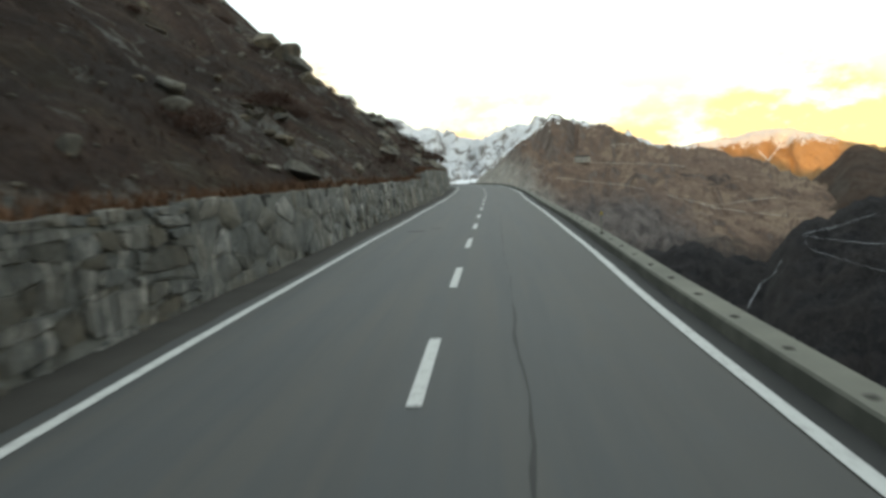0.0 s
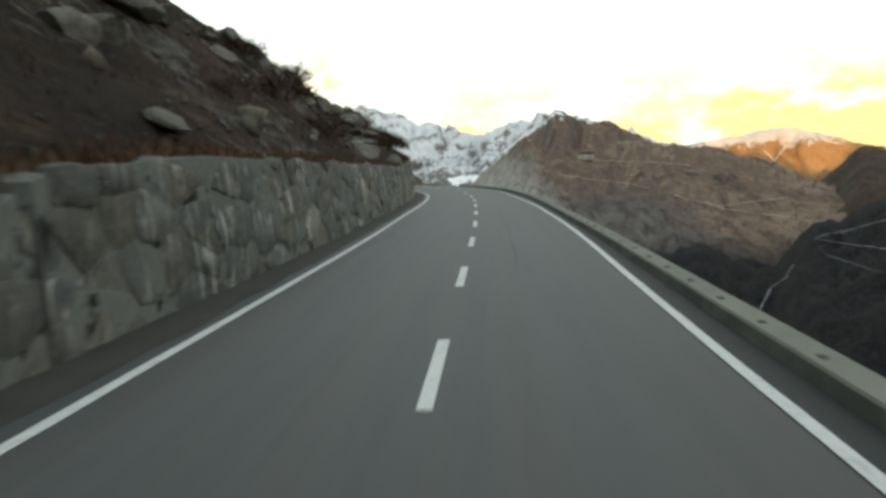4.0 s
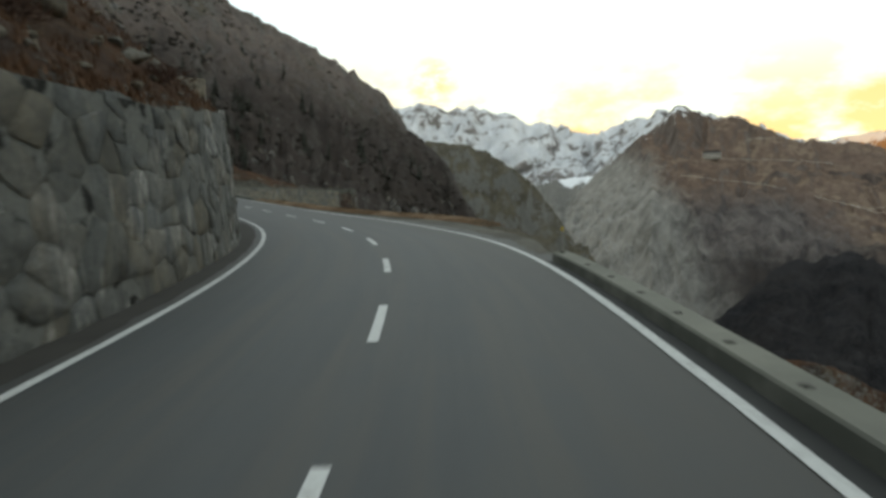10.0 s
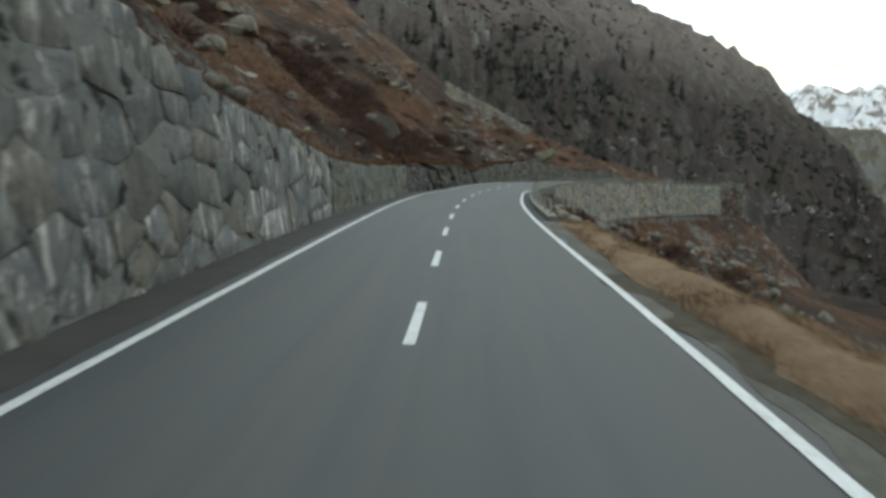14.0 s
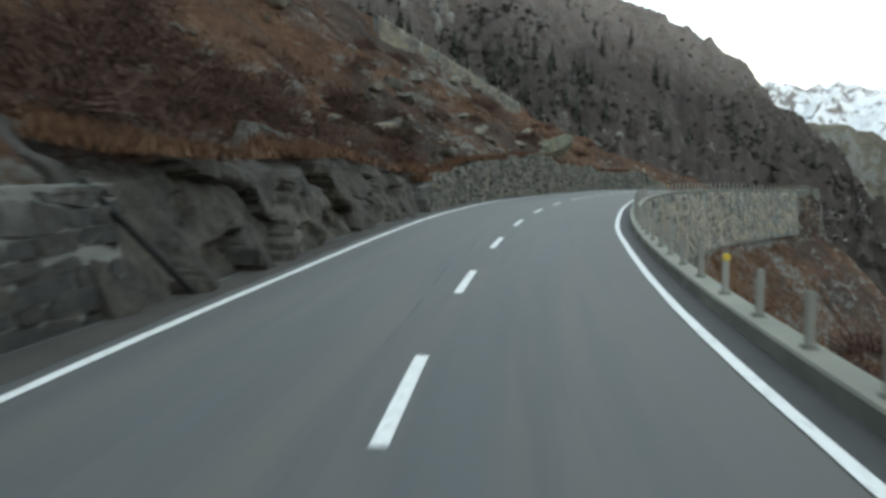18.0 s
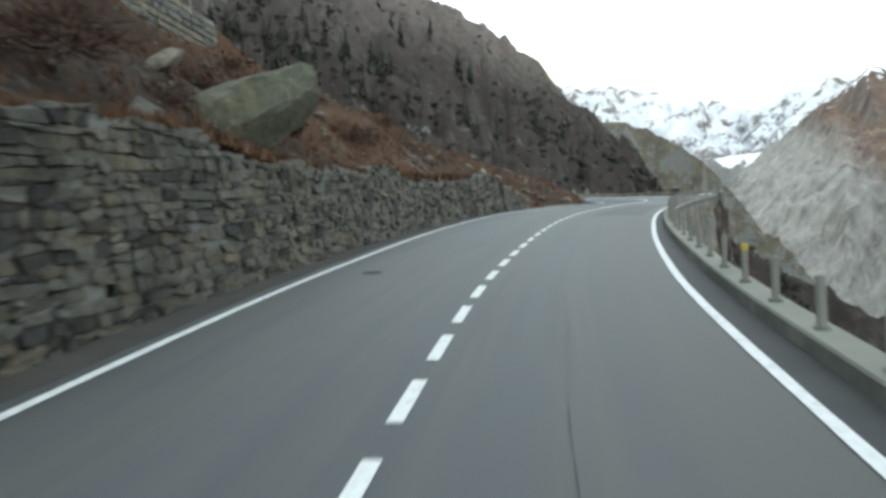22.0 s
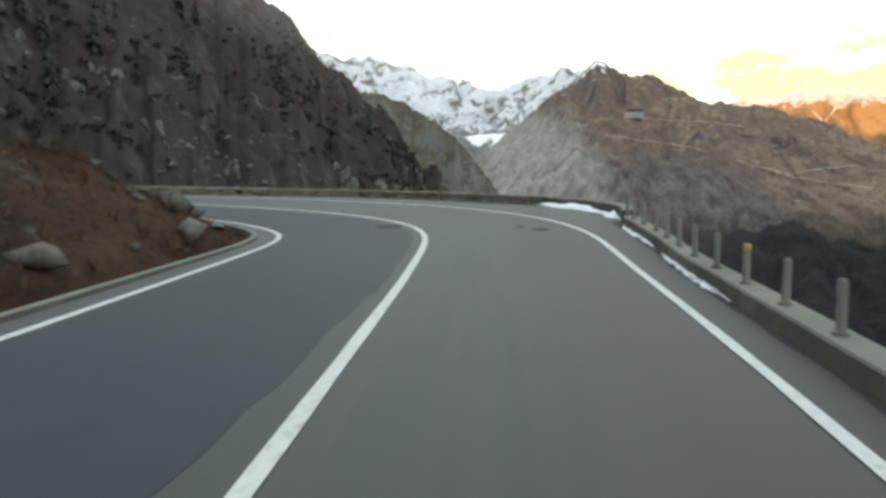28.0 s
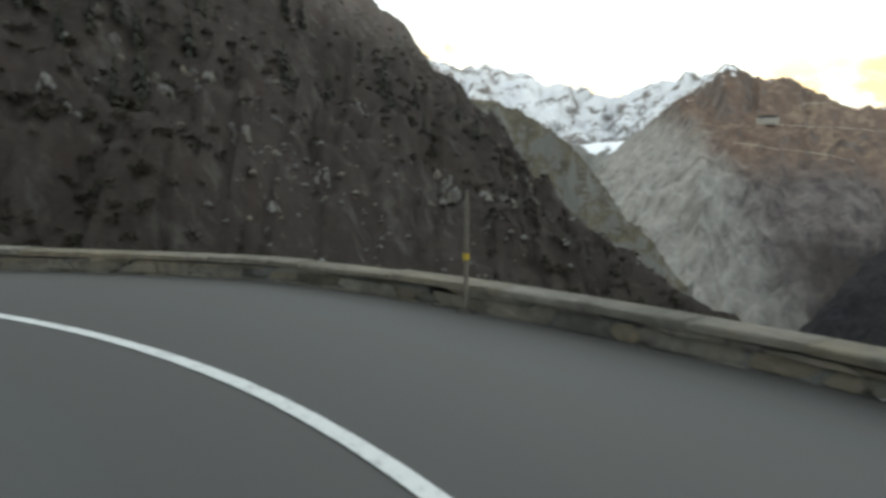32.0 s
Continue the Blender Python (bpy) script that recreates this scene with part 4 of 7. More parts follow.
def stone_cells(u0, u1, top, cw, ch, rng, jitter=0.42, foot=-0.1, drop=0.22):
    """Irregular stones that fill a wall from u0 to u1, foot to top(u), in rows."""
    hmax = max(top(u) for u in np.linspace(u0, u1, 30))
    rows, cols = int(math.ceil((hmax - foot) / ch)) + 1, int(math.ceil((u1 - u0) / cw)) + 1
    pts = {}
    for r in range(-1, rows + 1):
        for c in range(-1, cols + 1):
            if rng.random() < drop:
                continue
            pts[r, c] = (u0 + (c + 0.5 * (r % 2) + rng.uniform(-jitter, jitter)) * cw, foot + (r + 0.5 + rng.uniform(-jitter, jitter)) * ch)
    k = cw / ch
    out = []
    for (r, c), (x, y) in pts.items():
        if not (u0 - 0.2 < x < u1 + 0.2) or y < foot - 0.3 * ch:
            continue
        t = top(min(max(x, u0), u1)) + rng.uniform(-0.06, 0.05)
        if y > t:
            continue
        poly = [(max(u0, x - 2 * cw), max(foot, y - 2 * ch)), (min(u1, x + 2 * cw), max(foot, y - 2 * ch)), (min(u1, x + 2 * cw), min(t, y + 2 * ch)), (max(u0, x - 2 * cw), min(t, y + 2 * ch))]
        for dr in (-3, -2, -1, 0, 1, 2, 3):
            for dc in (-3, -2, -1, 0, 1, 2, 3):
                q = pts.get((r + dr, c + dc))
                if q is None or (dr == 0 and dc == 0):
                    continue
                nx, ny = q[0] - x, (q[1] - y) * k * k
                poly = clip_poly(poly, (x + q[0]) / 2, (y + q[1]) / 2, nx, ny)
                if len(poly) < 3:
                    break
            if len(poly) < 3:
                break
        if len(poly) >= 3:
            a = 0.5 * sum(poly[i][0] * poly[(i + 1) % len(poly)][1] - poly[(i + 1) % len(poly)][0] * poly[i][1] for i in range(len(poly)))
            if abs(a) > 0.12 * cw * ch:
                out.append(poly if a > 0 else poly[::-1])
    return out


def course_cells(u0, u1, top, cw, ch, rng, foot=-0.1):
    """Rough courses of flat stones of uneven length and height, with broken corners."""
    hmax = max(top(u) for u in np.linspace(u0, u1, 30))
    seed, z, row, out = rng.randrange(1000), foot, 0, []

    def level(u, r, base):
        return base + 0.55 * ch * float(fbm(u * 0.55 / cw, r * 3.7, 3, seed))

    while z < hmax + ch:
        h = ch * rng.uniform(0.55, 1.5)
        u = u0 - rng.uniform(0, 0.5) * cw
        lean = rng.uniform(-0.12, 0.12) * cw
        while u < u1:
            w = cw * rng.uniform(0.4, 1.75)
            nxt = rng.uniform(-0.16, 0.16) * cw
            cap = top(min(max(u + w / 2, u0), u1)) + rng.uniform(-0.05, 0.05)
            xs = [max(u0, min(u1, x)) for x in (u - lean, u + w - nxt, u + w + nxt, u + lean)]
            zs = [level(xs[0], row, z), level(xs[1], row, z), min(cap, level(xs[2], row + 1, z + h)), min(cap, level(xs[3], row + 1, z + h))]
            if row == 0:
                zs[0] = zs[1] = foot
            hh = min(zs[2] - zs[1], zs[3] - zs[0])
            if hh > 0.3 * ch and xs[1] - xs[0] > 0.2 * cw and xs[2] - xs[3] > 0.2 * cw:
                c = list(zip(xs, zs))
                poly = []
                for k in range(4):
                    p, a, b = c[k], c[k - 1], c[(k + 1) % 4]
                    for q, lim in ((a, rng.uniform(0.05, 0.5)), (b, rng.uniform(0.05, 0.5))):
                        d = max(1e-6, math.hypot(q[0] - p[0], q[1] - p[1]))
                        t = min(0.42, lim * hh / d)
                        poly.append((p[0] + (q[0] - p[0]) * t, p[1] + (q[1] - p[1]) * t))
                out.append(poly)
            u += w
            lean = nxt
        z += h
        row += 1
    return out


def worn(poly, rng):
    """A stone's outline with its corners knocked off and its sides a little bent."""
    out = []
    n = len(poly)
    for i in range(n):
        a, p, b = poly[i - 1], poly[i], poly[(i + 1) % n]
        la, lb = math.hypot(a[0] - p[0], a[1] - p[1]), math.hypot(b[0] - p[0], b[1] - p[1])
        if min(la, lb) < 0.09:
            out.append(p)
            continue
        for q, l in ((a, la), (b, lb)):
            t = min(0.40, rng.uniform(0.015, 0.075) / l)
            out.append((p[0] + (q[0] - p[0]) * t, p[1] + (q[1] - p[1]) * t))
        if lb > 0.55:
            k, w = rng.uniform(0.4, 0.6), rng.uniform(-0.045, 0.02)
            out.append((p[0] + (b[0] - p[0]) * k + (b[1] - p[1]) / lb * -w, p[1] + (b[1] - p[1]) * k + (b[0] - p[0]) / lb * w))
    return out


def stone_wall(name, u0, u1, face, top, cw, ch, mats, label, gap=0.022, bulge=0.07, batter=0.10, seed=1, side=-1, foot=-0.15, thick=1.35, part_name="stone", jitter=0.46, kind_label="wall", drop=0.25, coursed=False, bed=None):
    """A wall along the road with every stone a piece of its own; side -1 stands left of the road and faces it, +1 right, facing away."""
    rng = random.Random(seed)

    def place(u, z, depth):
        if side == -1:       # left of the road, faces it
            lat = -face(u) - batter * (z - foot) + depth
        elif side == 1:      # below the road on the right, faces the valley
            lat = face(u) - batter * z + depth
        else:                # right of the road, faces it
            lat = face(u) + 0.03 - depth
        return at(u, lat, z)

    us = np.arange(u0, u1 + 0.01, 0.5 if coursed else 0.3)
    rows = []
    bed = (-0.022 if coursed else 0.010) if bed is None else bed
    for u in us:
        t = top(u) - 0.03
        zs = np.linspace(foot - 0.2, t, 7 if coursed else 12)
        line = [place(u, z, bed + 0.012 * float(value_noise(np.array([u * 1.3]), np.array([z * 1.7]), seed)[0])) for z in zs]
        back = place(u, t, -thick if side != 1 else -0.5)
        low = back.copy()
        low[2] -= t - foot
        rows.append(line + [back, low])
    v = np.array(rows)
    n, k = v.shape[:2]
    f = []
    for i in range(n - 1):
        for j in range(k):
            a, b = i * k + j, i * k + (j + 1) % k
            f.append((a, b, b + k, a + k))
    f.append(tuple(range(k))[::-1])
    f.append(tuple((n - 1) * k + j for j in range(k)))
    wall = structure(mesh_object(name, v.reshape(-1, 3), f, M_JOINT), label, kind_label)
    count = 0
    for poly in course_cells(u0, u1, top, cw, ch, rng, foot) if coursed else stone_cells(u0, u1, top, cw, ch, rng, jitter, foot, drop):
        if not coursed:
            poly = worn(poly, rng)
        cx, cy = sum(p[0] for p in poly) / len(poly), sum(p[1] for p in poly) / len(poly)
        reach = max(math.hypot(p[0] - cx, p[1] - cy) for p in poly)
        g = max(0.5, 1 - gap / max(reach, 0.05))
        d = rng.uniform(0.10, 1.0) * bulge if coursed else 0.012 + bulge * rng.random() ** 1.7
        tx, tz = rng.uniform(-0.6, 0.6) * bulge / reach, rng.uniform(-0.8, 0.6) * bulge / reach
        ring = []
        for sc, dep in ((g, -0.10), (g, 0.25 * d), (g * rng.uniform(0.90, 0.955), 0.95 * d)):
            for p in poly:
                q = (cx + (p[0] - cx) * sc + rng.uniform(-0.008, 0.008), cy + (p[1] - cy) * sc + rng.uniform(-0.008, 0.008))
                dd = dep if dep <= 0 else dep * rng.uniform(0.7, 1.15) + (q[0] - cx) * tx + (q[1] - cy) * tz
                ring.append(place(q[0], q[1], dd))
        m = len(poly)
        ring.append(place(cx + rng.uniform(-0.2, 0.2) * reach, cy + rng.uniform(-0.2, 0.2) * reach, d * rng.uniform(0.85, 1.2)))
        ring = np.array(ring)
        o = ring.mean(0)
        fs = []
        for r in (0, 1):
            for i in range(m):
                fs.append((r * m + i, r * m + (i + 1) % m, (r + 1) * m + (i + 1) % m, (r + 1) * m + i))
        for i in range(m):
            fs.append((2 * m + i, 2 * m + (i + 1) % m, 3 * m))
        me = bpy.data.meshes.new(part_name)
        me.from_pydata([tuple(p) for p in ring - o], [], fs)
        me.materials.append(mats[0] if len(mats) == 1 or rng.random() < 0.8 else mats[1])
        me.polygons.foreach_set("use_smooth", [i >= m and not coursed for i in range(len(fs))])
        ob = new(part_name, me)
        ob.parent = wall
        ob.location = tuple(o)
        count += 1
    return wall


def crag(name, u0, u1, face, top, mat, label, seed=1, amp=0.55, lean=0.35, du=0.16, thick=1.5):
    """A natural rock face beside the road: slanting slabs and cracks, closed at the back."""
    us = np.arange(u0, u1 + du, du)
    vs = np.linspace(0, 1, 34)
    U, V = np.meshgrid(us, vs, indexing="ij")
    T = np.array([top(u) + 0.25 * float(fbm(u * 0.7, 0.0, 3, seed)) for u in us])[:, None]
    F_ = np.array([face(u) for u in us])[:, None]
    Z = -0.3 + (T + 0.3) * V
    e = smooth((U - u0) / 1.2) * smooth((u1 - U) / 1.2)
    p, q = U * 0.80 + Z * 0.45, Z * 0.85 - U * 0.42
    wx, wy = 0.5 * fbm(U * 0.5, Z * 0.5, 3, seed + 2), 0.5 * fbm(U * 0.5 + 9, Z * 0.5, 3, seed + 3)
    cell, edge, tone = np.full(U.shape, 9.0), np.full(U.shape, 9.0), np.zeros(U.shape)
    for i in range(-1, 2):
        for j in range(-1, 2):
            gx, gy = np.floor(p * 0.55 + wx) + i, np.floor(q * 0.75 + wy) + j
            d = np.hypot(p * 0.55 + wx - gx - 0.5 - 0.42 * lattice(gx, gy, seed + 7), q * 0.75 + wy - gy - 0.5 - 0.42 * lattice(gx, gy, seed + 8))
            near = d < cell
            edge = np.where(near, cell, np.minimum(edge, d))
            tone = np.where(near, lattice(gx, gy, seed + 6) + (p * 0.55 - gx) * 0.7 * lattice(gx, gy, seed + 9) + (q * 0.75 - gy) * 0.7 * lattice(gx, gy, seed + 10), tone)
            cell = np.minimum(cell, d)
    crack = smooth((edge - cell) / 0.14) - 1
    c = fbm(U * 1.7, Z * 1.7, 5, seed + 11)
    depth = e * amp * (0.44 * tone + 0.14 * crack + 0.10 * c + 0.14 * ridged(U * 0.5 + Z * 0.3, Z * 0.45 - U * 0.25, 4, seed + 13)) * (0.4 + 0.6 * smooth(V * 4)) - 0.05
    lat = -(F_ + lean * np.maximum(Z, 0)) + depth - 0.5 * smooth((V - 0.86) / 0.14) ** 2
    P = at(U, lat, Z)
    back = at(us[:, None], -(F_ + lean * T + thick), T + 0.65)
    low = back.copy()
    low[..., 2] -= 3
    P = np.concatenate([P, back, low], 1)
    ends = []
    for i in (0, -1):                      # close both ends back to the hill
        e_ = at(us[i], -(F_[i, 0] + lean * T[i, 0] + thick), np.concatenate([Z[i], [T[i, 0] + 0.65, T[i, 0] - 2.35]]))
        ends.append(e_)
    P = np.concatenate([ends[0][None], P, ends[1][None]], 0)
    return structure(sheet(name, P, mat, None, False), label, "rock face")


# ---- loose stone and plants ----
def rock_mesh(seed, flat=0.7, fine=3, mat=None):
    """A broken block: a ball cut by random planes, roughened."""
    rng = random.Random(seed)
    bm = bmesh.new()
    bmesh.ops.create_icosphere(bm, subdivisions=fine, radius=1.0)
    v = np.array([x.co[:] for x in bm.verts])
    for _ in range(13):
        n = np.array([rng.gauss(0, 1), rng.gauss(0, 1), rng.gauss(0, 0.8)])
        n = n / np.linalg.norm(n)
        over = np.maximum(v @ n - rng.uniform(0.34, 0.66), 0)
        v = v - over[:, None] * n
    r = 1 + 0.07 * fbm(v[:, 0] * 2.2 + v[:, 2] + seed, v[:, 1] * 2.2 - v[:, 2] * 1.3, 4, seed)
    v = v * r[:, None] * np.array([1.3, 1.05, flat * 1.3])
    for x, c in zip(bm.verts, v):
        x.co = c
    me = bpy.data.meshes.new("boulder")
    bm.to_mesh(me)
    bm.free()
    me.materials.append(mat or M_BOULDER)
    return me


def joined(name, chunks, mat, label, category):
    """One object of many small pieces: chunks of (verts, faces)."""
    vs, fs, o = [], [], 0
    for v, f in chunks:
        vs.append(v)
        fs.append(f + o)
        o += len(v)
    v, f = np.concatenate(vs), np.concatenate(fs)
    me = bpy.data.meshes.new(name)
    me.vertices.add(len(v))
    me.vertices.foreach_set("co", v.astype(np.float32).ravel())
    k = f.shape[1]
    me.loops.add(f.size)
    me.loops.foreach_set("vertex_index", f.astype(np.int32).ravel())
    me.polygons.add(len(f))
    me.polygons.foreach_set("loop_start", np.arange(0, f.size, k, dtype=np.int32))
    me.polygons.foreach_set("loop_total", np.full(len(f), k, dtype=np.int32))
    me.update(calc_edges=True)
    me.materials.append(mat)
    return tagged(new(name, me), label, category, kind="stuff")


def tufts(name, places, mat, label, height=0.35, seed=5, blades=7, category="grass"):
    rng = np.random.default_rng(seed)
    n = len(places)
    p = np.repeat(places, blades, 0)
    a = rng.uniform(0, 2 * np.pi, n * blades)
    h = height * rng.uniform(0.5, 1.2, n * blades)
    lean = rng.uniform(0.2, 0.9, n * blades) * h
    off = rng.normal(0, 0.10, (n * blades, 2)) * (height / 0.35)
    w = 0.025 * height / 0.35 * rng.uniform(0.7, 1.5, n * blades)
    base = p + np.c_[off, np.full(n * blades, -0.05)]
    side = np.c_[-np.sin(a), np.cos(a), 0 * a] * w[:, None]
    tip = base + np.c_[np.cos(a) * lean, np.sin(a) * lean, h]
    v = np.stack([base - side, base + side, tip], 1).reshape(-1, 3)
    f = np.arange(len(v)).reshape(-1, 3)
    return joined(name, [(v, f)], mat, label, category)


def conifer(seed):
    """A mountain spruce: tapered trunk, drooping whorls of ragged boughs with gaps."""
    rng = random.Random(seed)
    tree = new("conifer")
    bm = bmesh.new()
    bmesh.ops.create_cone(bm, cap_ends=True, segments=6, radius1=0.022, radius2=0.004, depth=1.0, matrix=Matrix.Translation((0, 0, 0.5)))
    part("trunk", bm, M_BARK, tree)
    bm = bmesh.new()
    z = 0.12
    while z < 0.985:
        r = 0.25 * (1 - z) ** 0.85 + 0.02
        n = rng.randint(5, 7)
        a0 = rng.uniform(0, 6.28)
        for i in range(n):
            if rng.random() < 0.15:
                continue
            a = a0 + 6.283 * i / n + rng.uniform(-0.3, 0.3)
            L = r * rng.uniform(0.6, 1.2)
            dr = L * rng.uniform(0.25, 0.55)
            for wv in (-1, 0, 1):
                b = a + wv * 0.33
                l2 = L * (1 if wv == 0 else 0.75)
                p0 = bm.verts.new((0.01 * math.cos(b), 0.01 * math.sin(b), z + 0.03))
                q1 = bm.verts.new((0.55 * l2 * math.cos(b - 0.28), 0.55 * l2 * math.sin(b - 0.28), z - dr * 0.35))
                q2 = bm.verts.new((l2 * math.cos(b), l2 * math.sin(b), z - dr))
                q3 = bm.verts.new((0.55 * l2 * math.cos(b + 0.28), 0.55 * l2 * math.sin(b + 0.28), z - dr * 0.35))
                bm.faces.new((p0, q1, q2, q3))
        z += 0.045 + 0.02 * rng.random()
    part("crown", bm, M_NEEDLES, tree)
    return tagged(tree, "dark green spruce on the steep mountain flank", "tree", "spruces on the far flank")


def shrub_chunk(rng, p, size):
    """A rounded bush of fine bare twigs."""
    n = 420
    g = np.random.default_rng(rng.randrange(10 ** 6))
    d = g.normal(0, 1, (n, 3))
    d = d / np.linalg.norm(d, axis=1)[:, None]
    d[:, 2] = np.abs(d[:, 2]) * 0.8
    c = p + d * size * g.uniform(0.25, 0.8, (n, 1)) ** 0.7
    out = d * size * g.uniform(0.08, 0.30, (n, 1)) + g.normal(0, 0.09, (n, 3)) * size
    side = g.normal(0, 0.011, (n, 3)) * size
    return np.stack([c - side, c + side, c + out], 1).reshape(-1, 3), np.arange(3 * n).reshape(-1, 3)
# ---- road ----
def wr_at(s):
    return np.interp(s, SS, WR)


def wl_at(s):
    return np.interp(s, SS, WL)


_s = np.arange(-44.0, S_END - 1, 0.75)
_f = np.linspace(0, 1, 13)
_l = -(knots(_s, WALL_FACE) + np.where(_s < 296, 0.15, -0.3))
_r = wr_at(_s) + knots(_s, SHOULDER) + 0.1
_lat = _l[:, None] * (1 - _f) + _r[:, None] * _f
road = structure(sheet("road", at(_s[:, None], _lat, 0.0), M_ASPHALT), "worn grey asphalt mountain road", "road")
_uv = road.data.uv_layers.new(name="UVMap")
_vi = np.empty(len(road.data.loops), np.int32)
road.data.loops.foreach_get("vertex_index", _vi)
_uv.data.foreach_set("uv", np.stack([_lat.ravel()[_vi], np.repeat(_s, 13)[_vi]], 1).astype(np.float32).ravel())


def ribbon(name, s, a, b, lift, mat, label, category, cols=2, wobble=0.0, seed=3):
    """A flat strip on the road between the offsets a(s) and b(s)."""
    s = np.asarray(s, float)
    a, b = np.broadcast_to(a, s.shape) + wobble * fbm(s * 0.9, 0 * s, 4, seed), np.broadcast_to(b, s.shape) + wobble * fbm(s * 0.8, 0 * s + 7, 4, seed)
    f = np.linspace(0, 1, cols)
    return structure(sheet(name, at(s[:, None], a[:, None] * (1 - f) + b[:, None] * f, lift), mat, None, False), label, category)


def stripe(name, s0, s1, line, width=0.15):
    s = np.arange(s0, s1 + 0.2, 0.4) if s1 - s0 > 3 else np.linspace(s0, s1, 5)
    c = {"left": -wl_at(s), "right": wr_at(s), "mid": 0 * s}[line]
    return ribbon(name, s, c - width / 2, c + width / 2, 0.012, M_PAINT, "worn white painted road line", "road marking", 2, 0.006 if s1 - s0 > 3 else 0.0)


_gs = np.arange(-40.0, 291.0, 0.5)
ribbon("gutter", _gs, -wl_at(_gs) - 0.30, -knots(_gs, WALL_FACE) - 0.05, 0.004, M_DIRT, "damp gritty gutter strip beside the wall", "gutter", 4, 0.05, 8)
_gs = np.arange(-40.0, 127.6, 0.5)
ribbon("gutter", _gs, wr_at(_gs) + 0.05, knots(_gs, KERB_LAT) + 0.05, 0.004, M_GUTTER, "dark gutter strip along the kerb", "gutter", 3, 0.03, 9)
_gs = np.arange(179.5, 313.9, 0.5)
ribbon("gutter", _gs, wr_at(_gs) + 0.05 + 0.8 * (knots(_gs, KERB_LAT) - wr_at(_gs)) * smooth((_gs - 272) / 26), knots(_gs, KERB_LAT) + 0.05, 0.004, M_GUTTER, "dark gutter strip along the kerb", "gutter", 3, 0.03, 10)
_gs = np.arange(128.8, 179.0, 0.5)
_in = np.interp(_gs, [128, 134, 140, 150, 157, 163, 180], [0.25, 0.6, 0.9, 0.85, 0.40, 0.18, 0.12])
ribbon("layby", _gs, wr_at(_gs) + _in + 0.16 * fbm(_gs * 1.7, 0 * _gs + 3, 4, 31), wr_at(_gs) + knots(_gs, SHOULDER) + 0.35, 0.005, M_GRAVEL, "pale gravel lay-by beside the road", "gravel", 6, 0.05, 12)
_gs = np.arange(146.0, 170.0, 0.25)
_e = knots(_gs, SHOULDER)
ribbon("turf", _gs, wr_at(_gs) + np.minimum(_e, 0.35 * _in.mean() + 0.62 * _e + 0.45 * fbm(_gs * 0.8, 0 * _gs + 5, 4, 33)), wr_at(_gs) + _e + 0.35, 0.012, M_TURF, "trampled dark grass creeping over the gravel", "grass", 5, 0.06, 35)
_gs = np.arange(292.0, 336.0, 0.5)
ribbon("patch_dark", _gs, -wl_at(_gs) + 0.12, -0.35 - 0.25 * smooth((303.5 - _gs) / 9), 0.005, M_PATCH, "darker resurfaced asphalt on the inner lane", "asphalt patch", 5, 0.08, 13)
_gs = np.arange(276.3, 293.5, 0.5)
ribbon("patch_dark", _gs, 1.04 + 0 * _gs, wr_at(_gs) - 0.6, 0.004, M_PATCH2, "resurfaced strip of the outer lane", "asphalt patch", 4, 0.02, 14)
for _a, _b, _o, _w in ((2.0, 47.0, 1.0, 0.010), (276.3, 293.5, 1.03, 0.022), (60.0, 92.0, 1.15, 0.008), (205.0, 217.0, -0.55, 0.008), (234.0, 254.0, 1.5, 0.007), (270.0, 289.0, -1.15, 0.015)):
    _gs = np.arange(_a, _b, 0.4)
    ribbon("seam", _gs, _o - _w + 0.06 * fbm(_gs * 0.35, 0 * _gs, 3, 4), _o + _w + 0.06 * fbm(_gs * 0.35, 0 * _gs, 3, 4), 0.006, M_SEAM, "dark paving seam sealed with tar", "road seam", 2, 0.02, 5)
for _c, _o, _n, _w in ((25.8, -2.15, 0.16, 0.36), (26.8, -1.46, 0.1, 0.2), (42.2, -1.15, 0.10, 0.62), (197.1, -3.46, 0.4, 0.18), (256.2, -2.68, 0.22, 0.2), (286.7, -2.04, 0.6, 0.16), (312.6, 3.48, 0.28, 0.3), (313.2, 3.1, 0.14, 0.16), (288.5, 1.2, 0.3, 0.1), (241.9, -3.9, 0.5, 0.22), (87.2, -3.9, 0.5, 0.25)):
    _gs = np.linspace(_c - _n, _c + _n, 7)
    _k = np.sqrt(np.clip(1 - ((_gs - _c) / _n) ** 2, 0.02, 1))
    ribbon("patch_repair", _gs, _o - _w * _k, _o + _w * _k, 0.007, M_TAR, "dark damp tar repair in the asphalt", "road repair", 3, 0.06, int(_c))

_gs = np.linspace(314.4, 315.25, 6)
ribbon("patch_repair", _gs, -1.04 + 0 * _gs, -0.34 + 0.2 * (_gs - 314.4), 0.009, M_TAR, "square dark tar repair beside the centre line", "road repair", 3, 0.02, 44)

stripe("edge_line", -40, S_END - 4, "left", 0.15)
stripe("edge_line", -40, S_END - 4, "right", 0.15)
for _k in range(-3, 39):
    _q = DASH_0 + DASH_P * _k - {3: 0.2, 4: 0.42}.get(_k, 0)
    stripe("centre_dash", *np.interp((_q, _q + DASH_L), ARC, SS), "mid", 0.15)
for _q in np.interp(np.arange(-2, 20), [-2, 0, 5, 10, 15, 19], [243.95, 247.77, 257.23, 266.49, 275.65, 283.15]):
    stripe("centre_dash", _q, _q + 1.17, "mid", 0.15)
stripe("centre_line", 285.3, S_END - 4, "mid", 0.165)

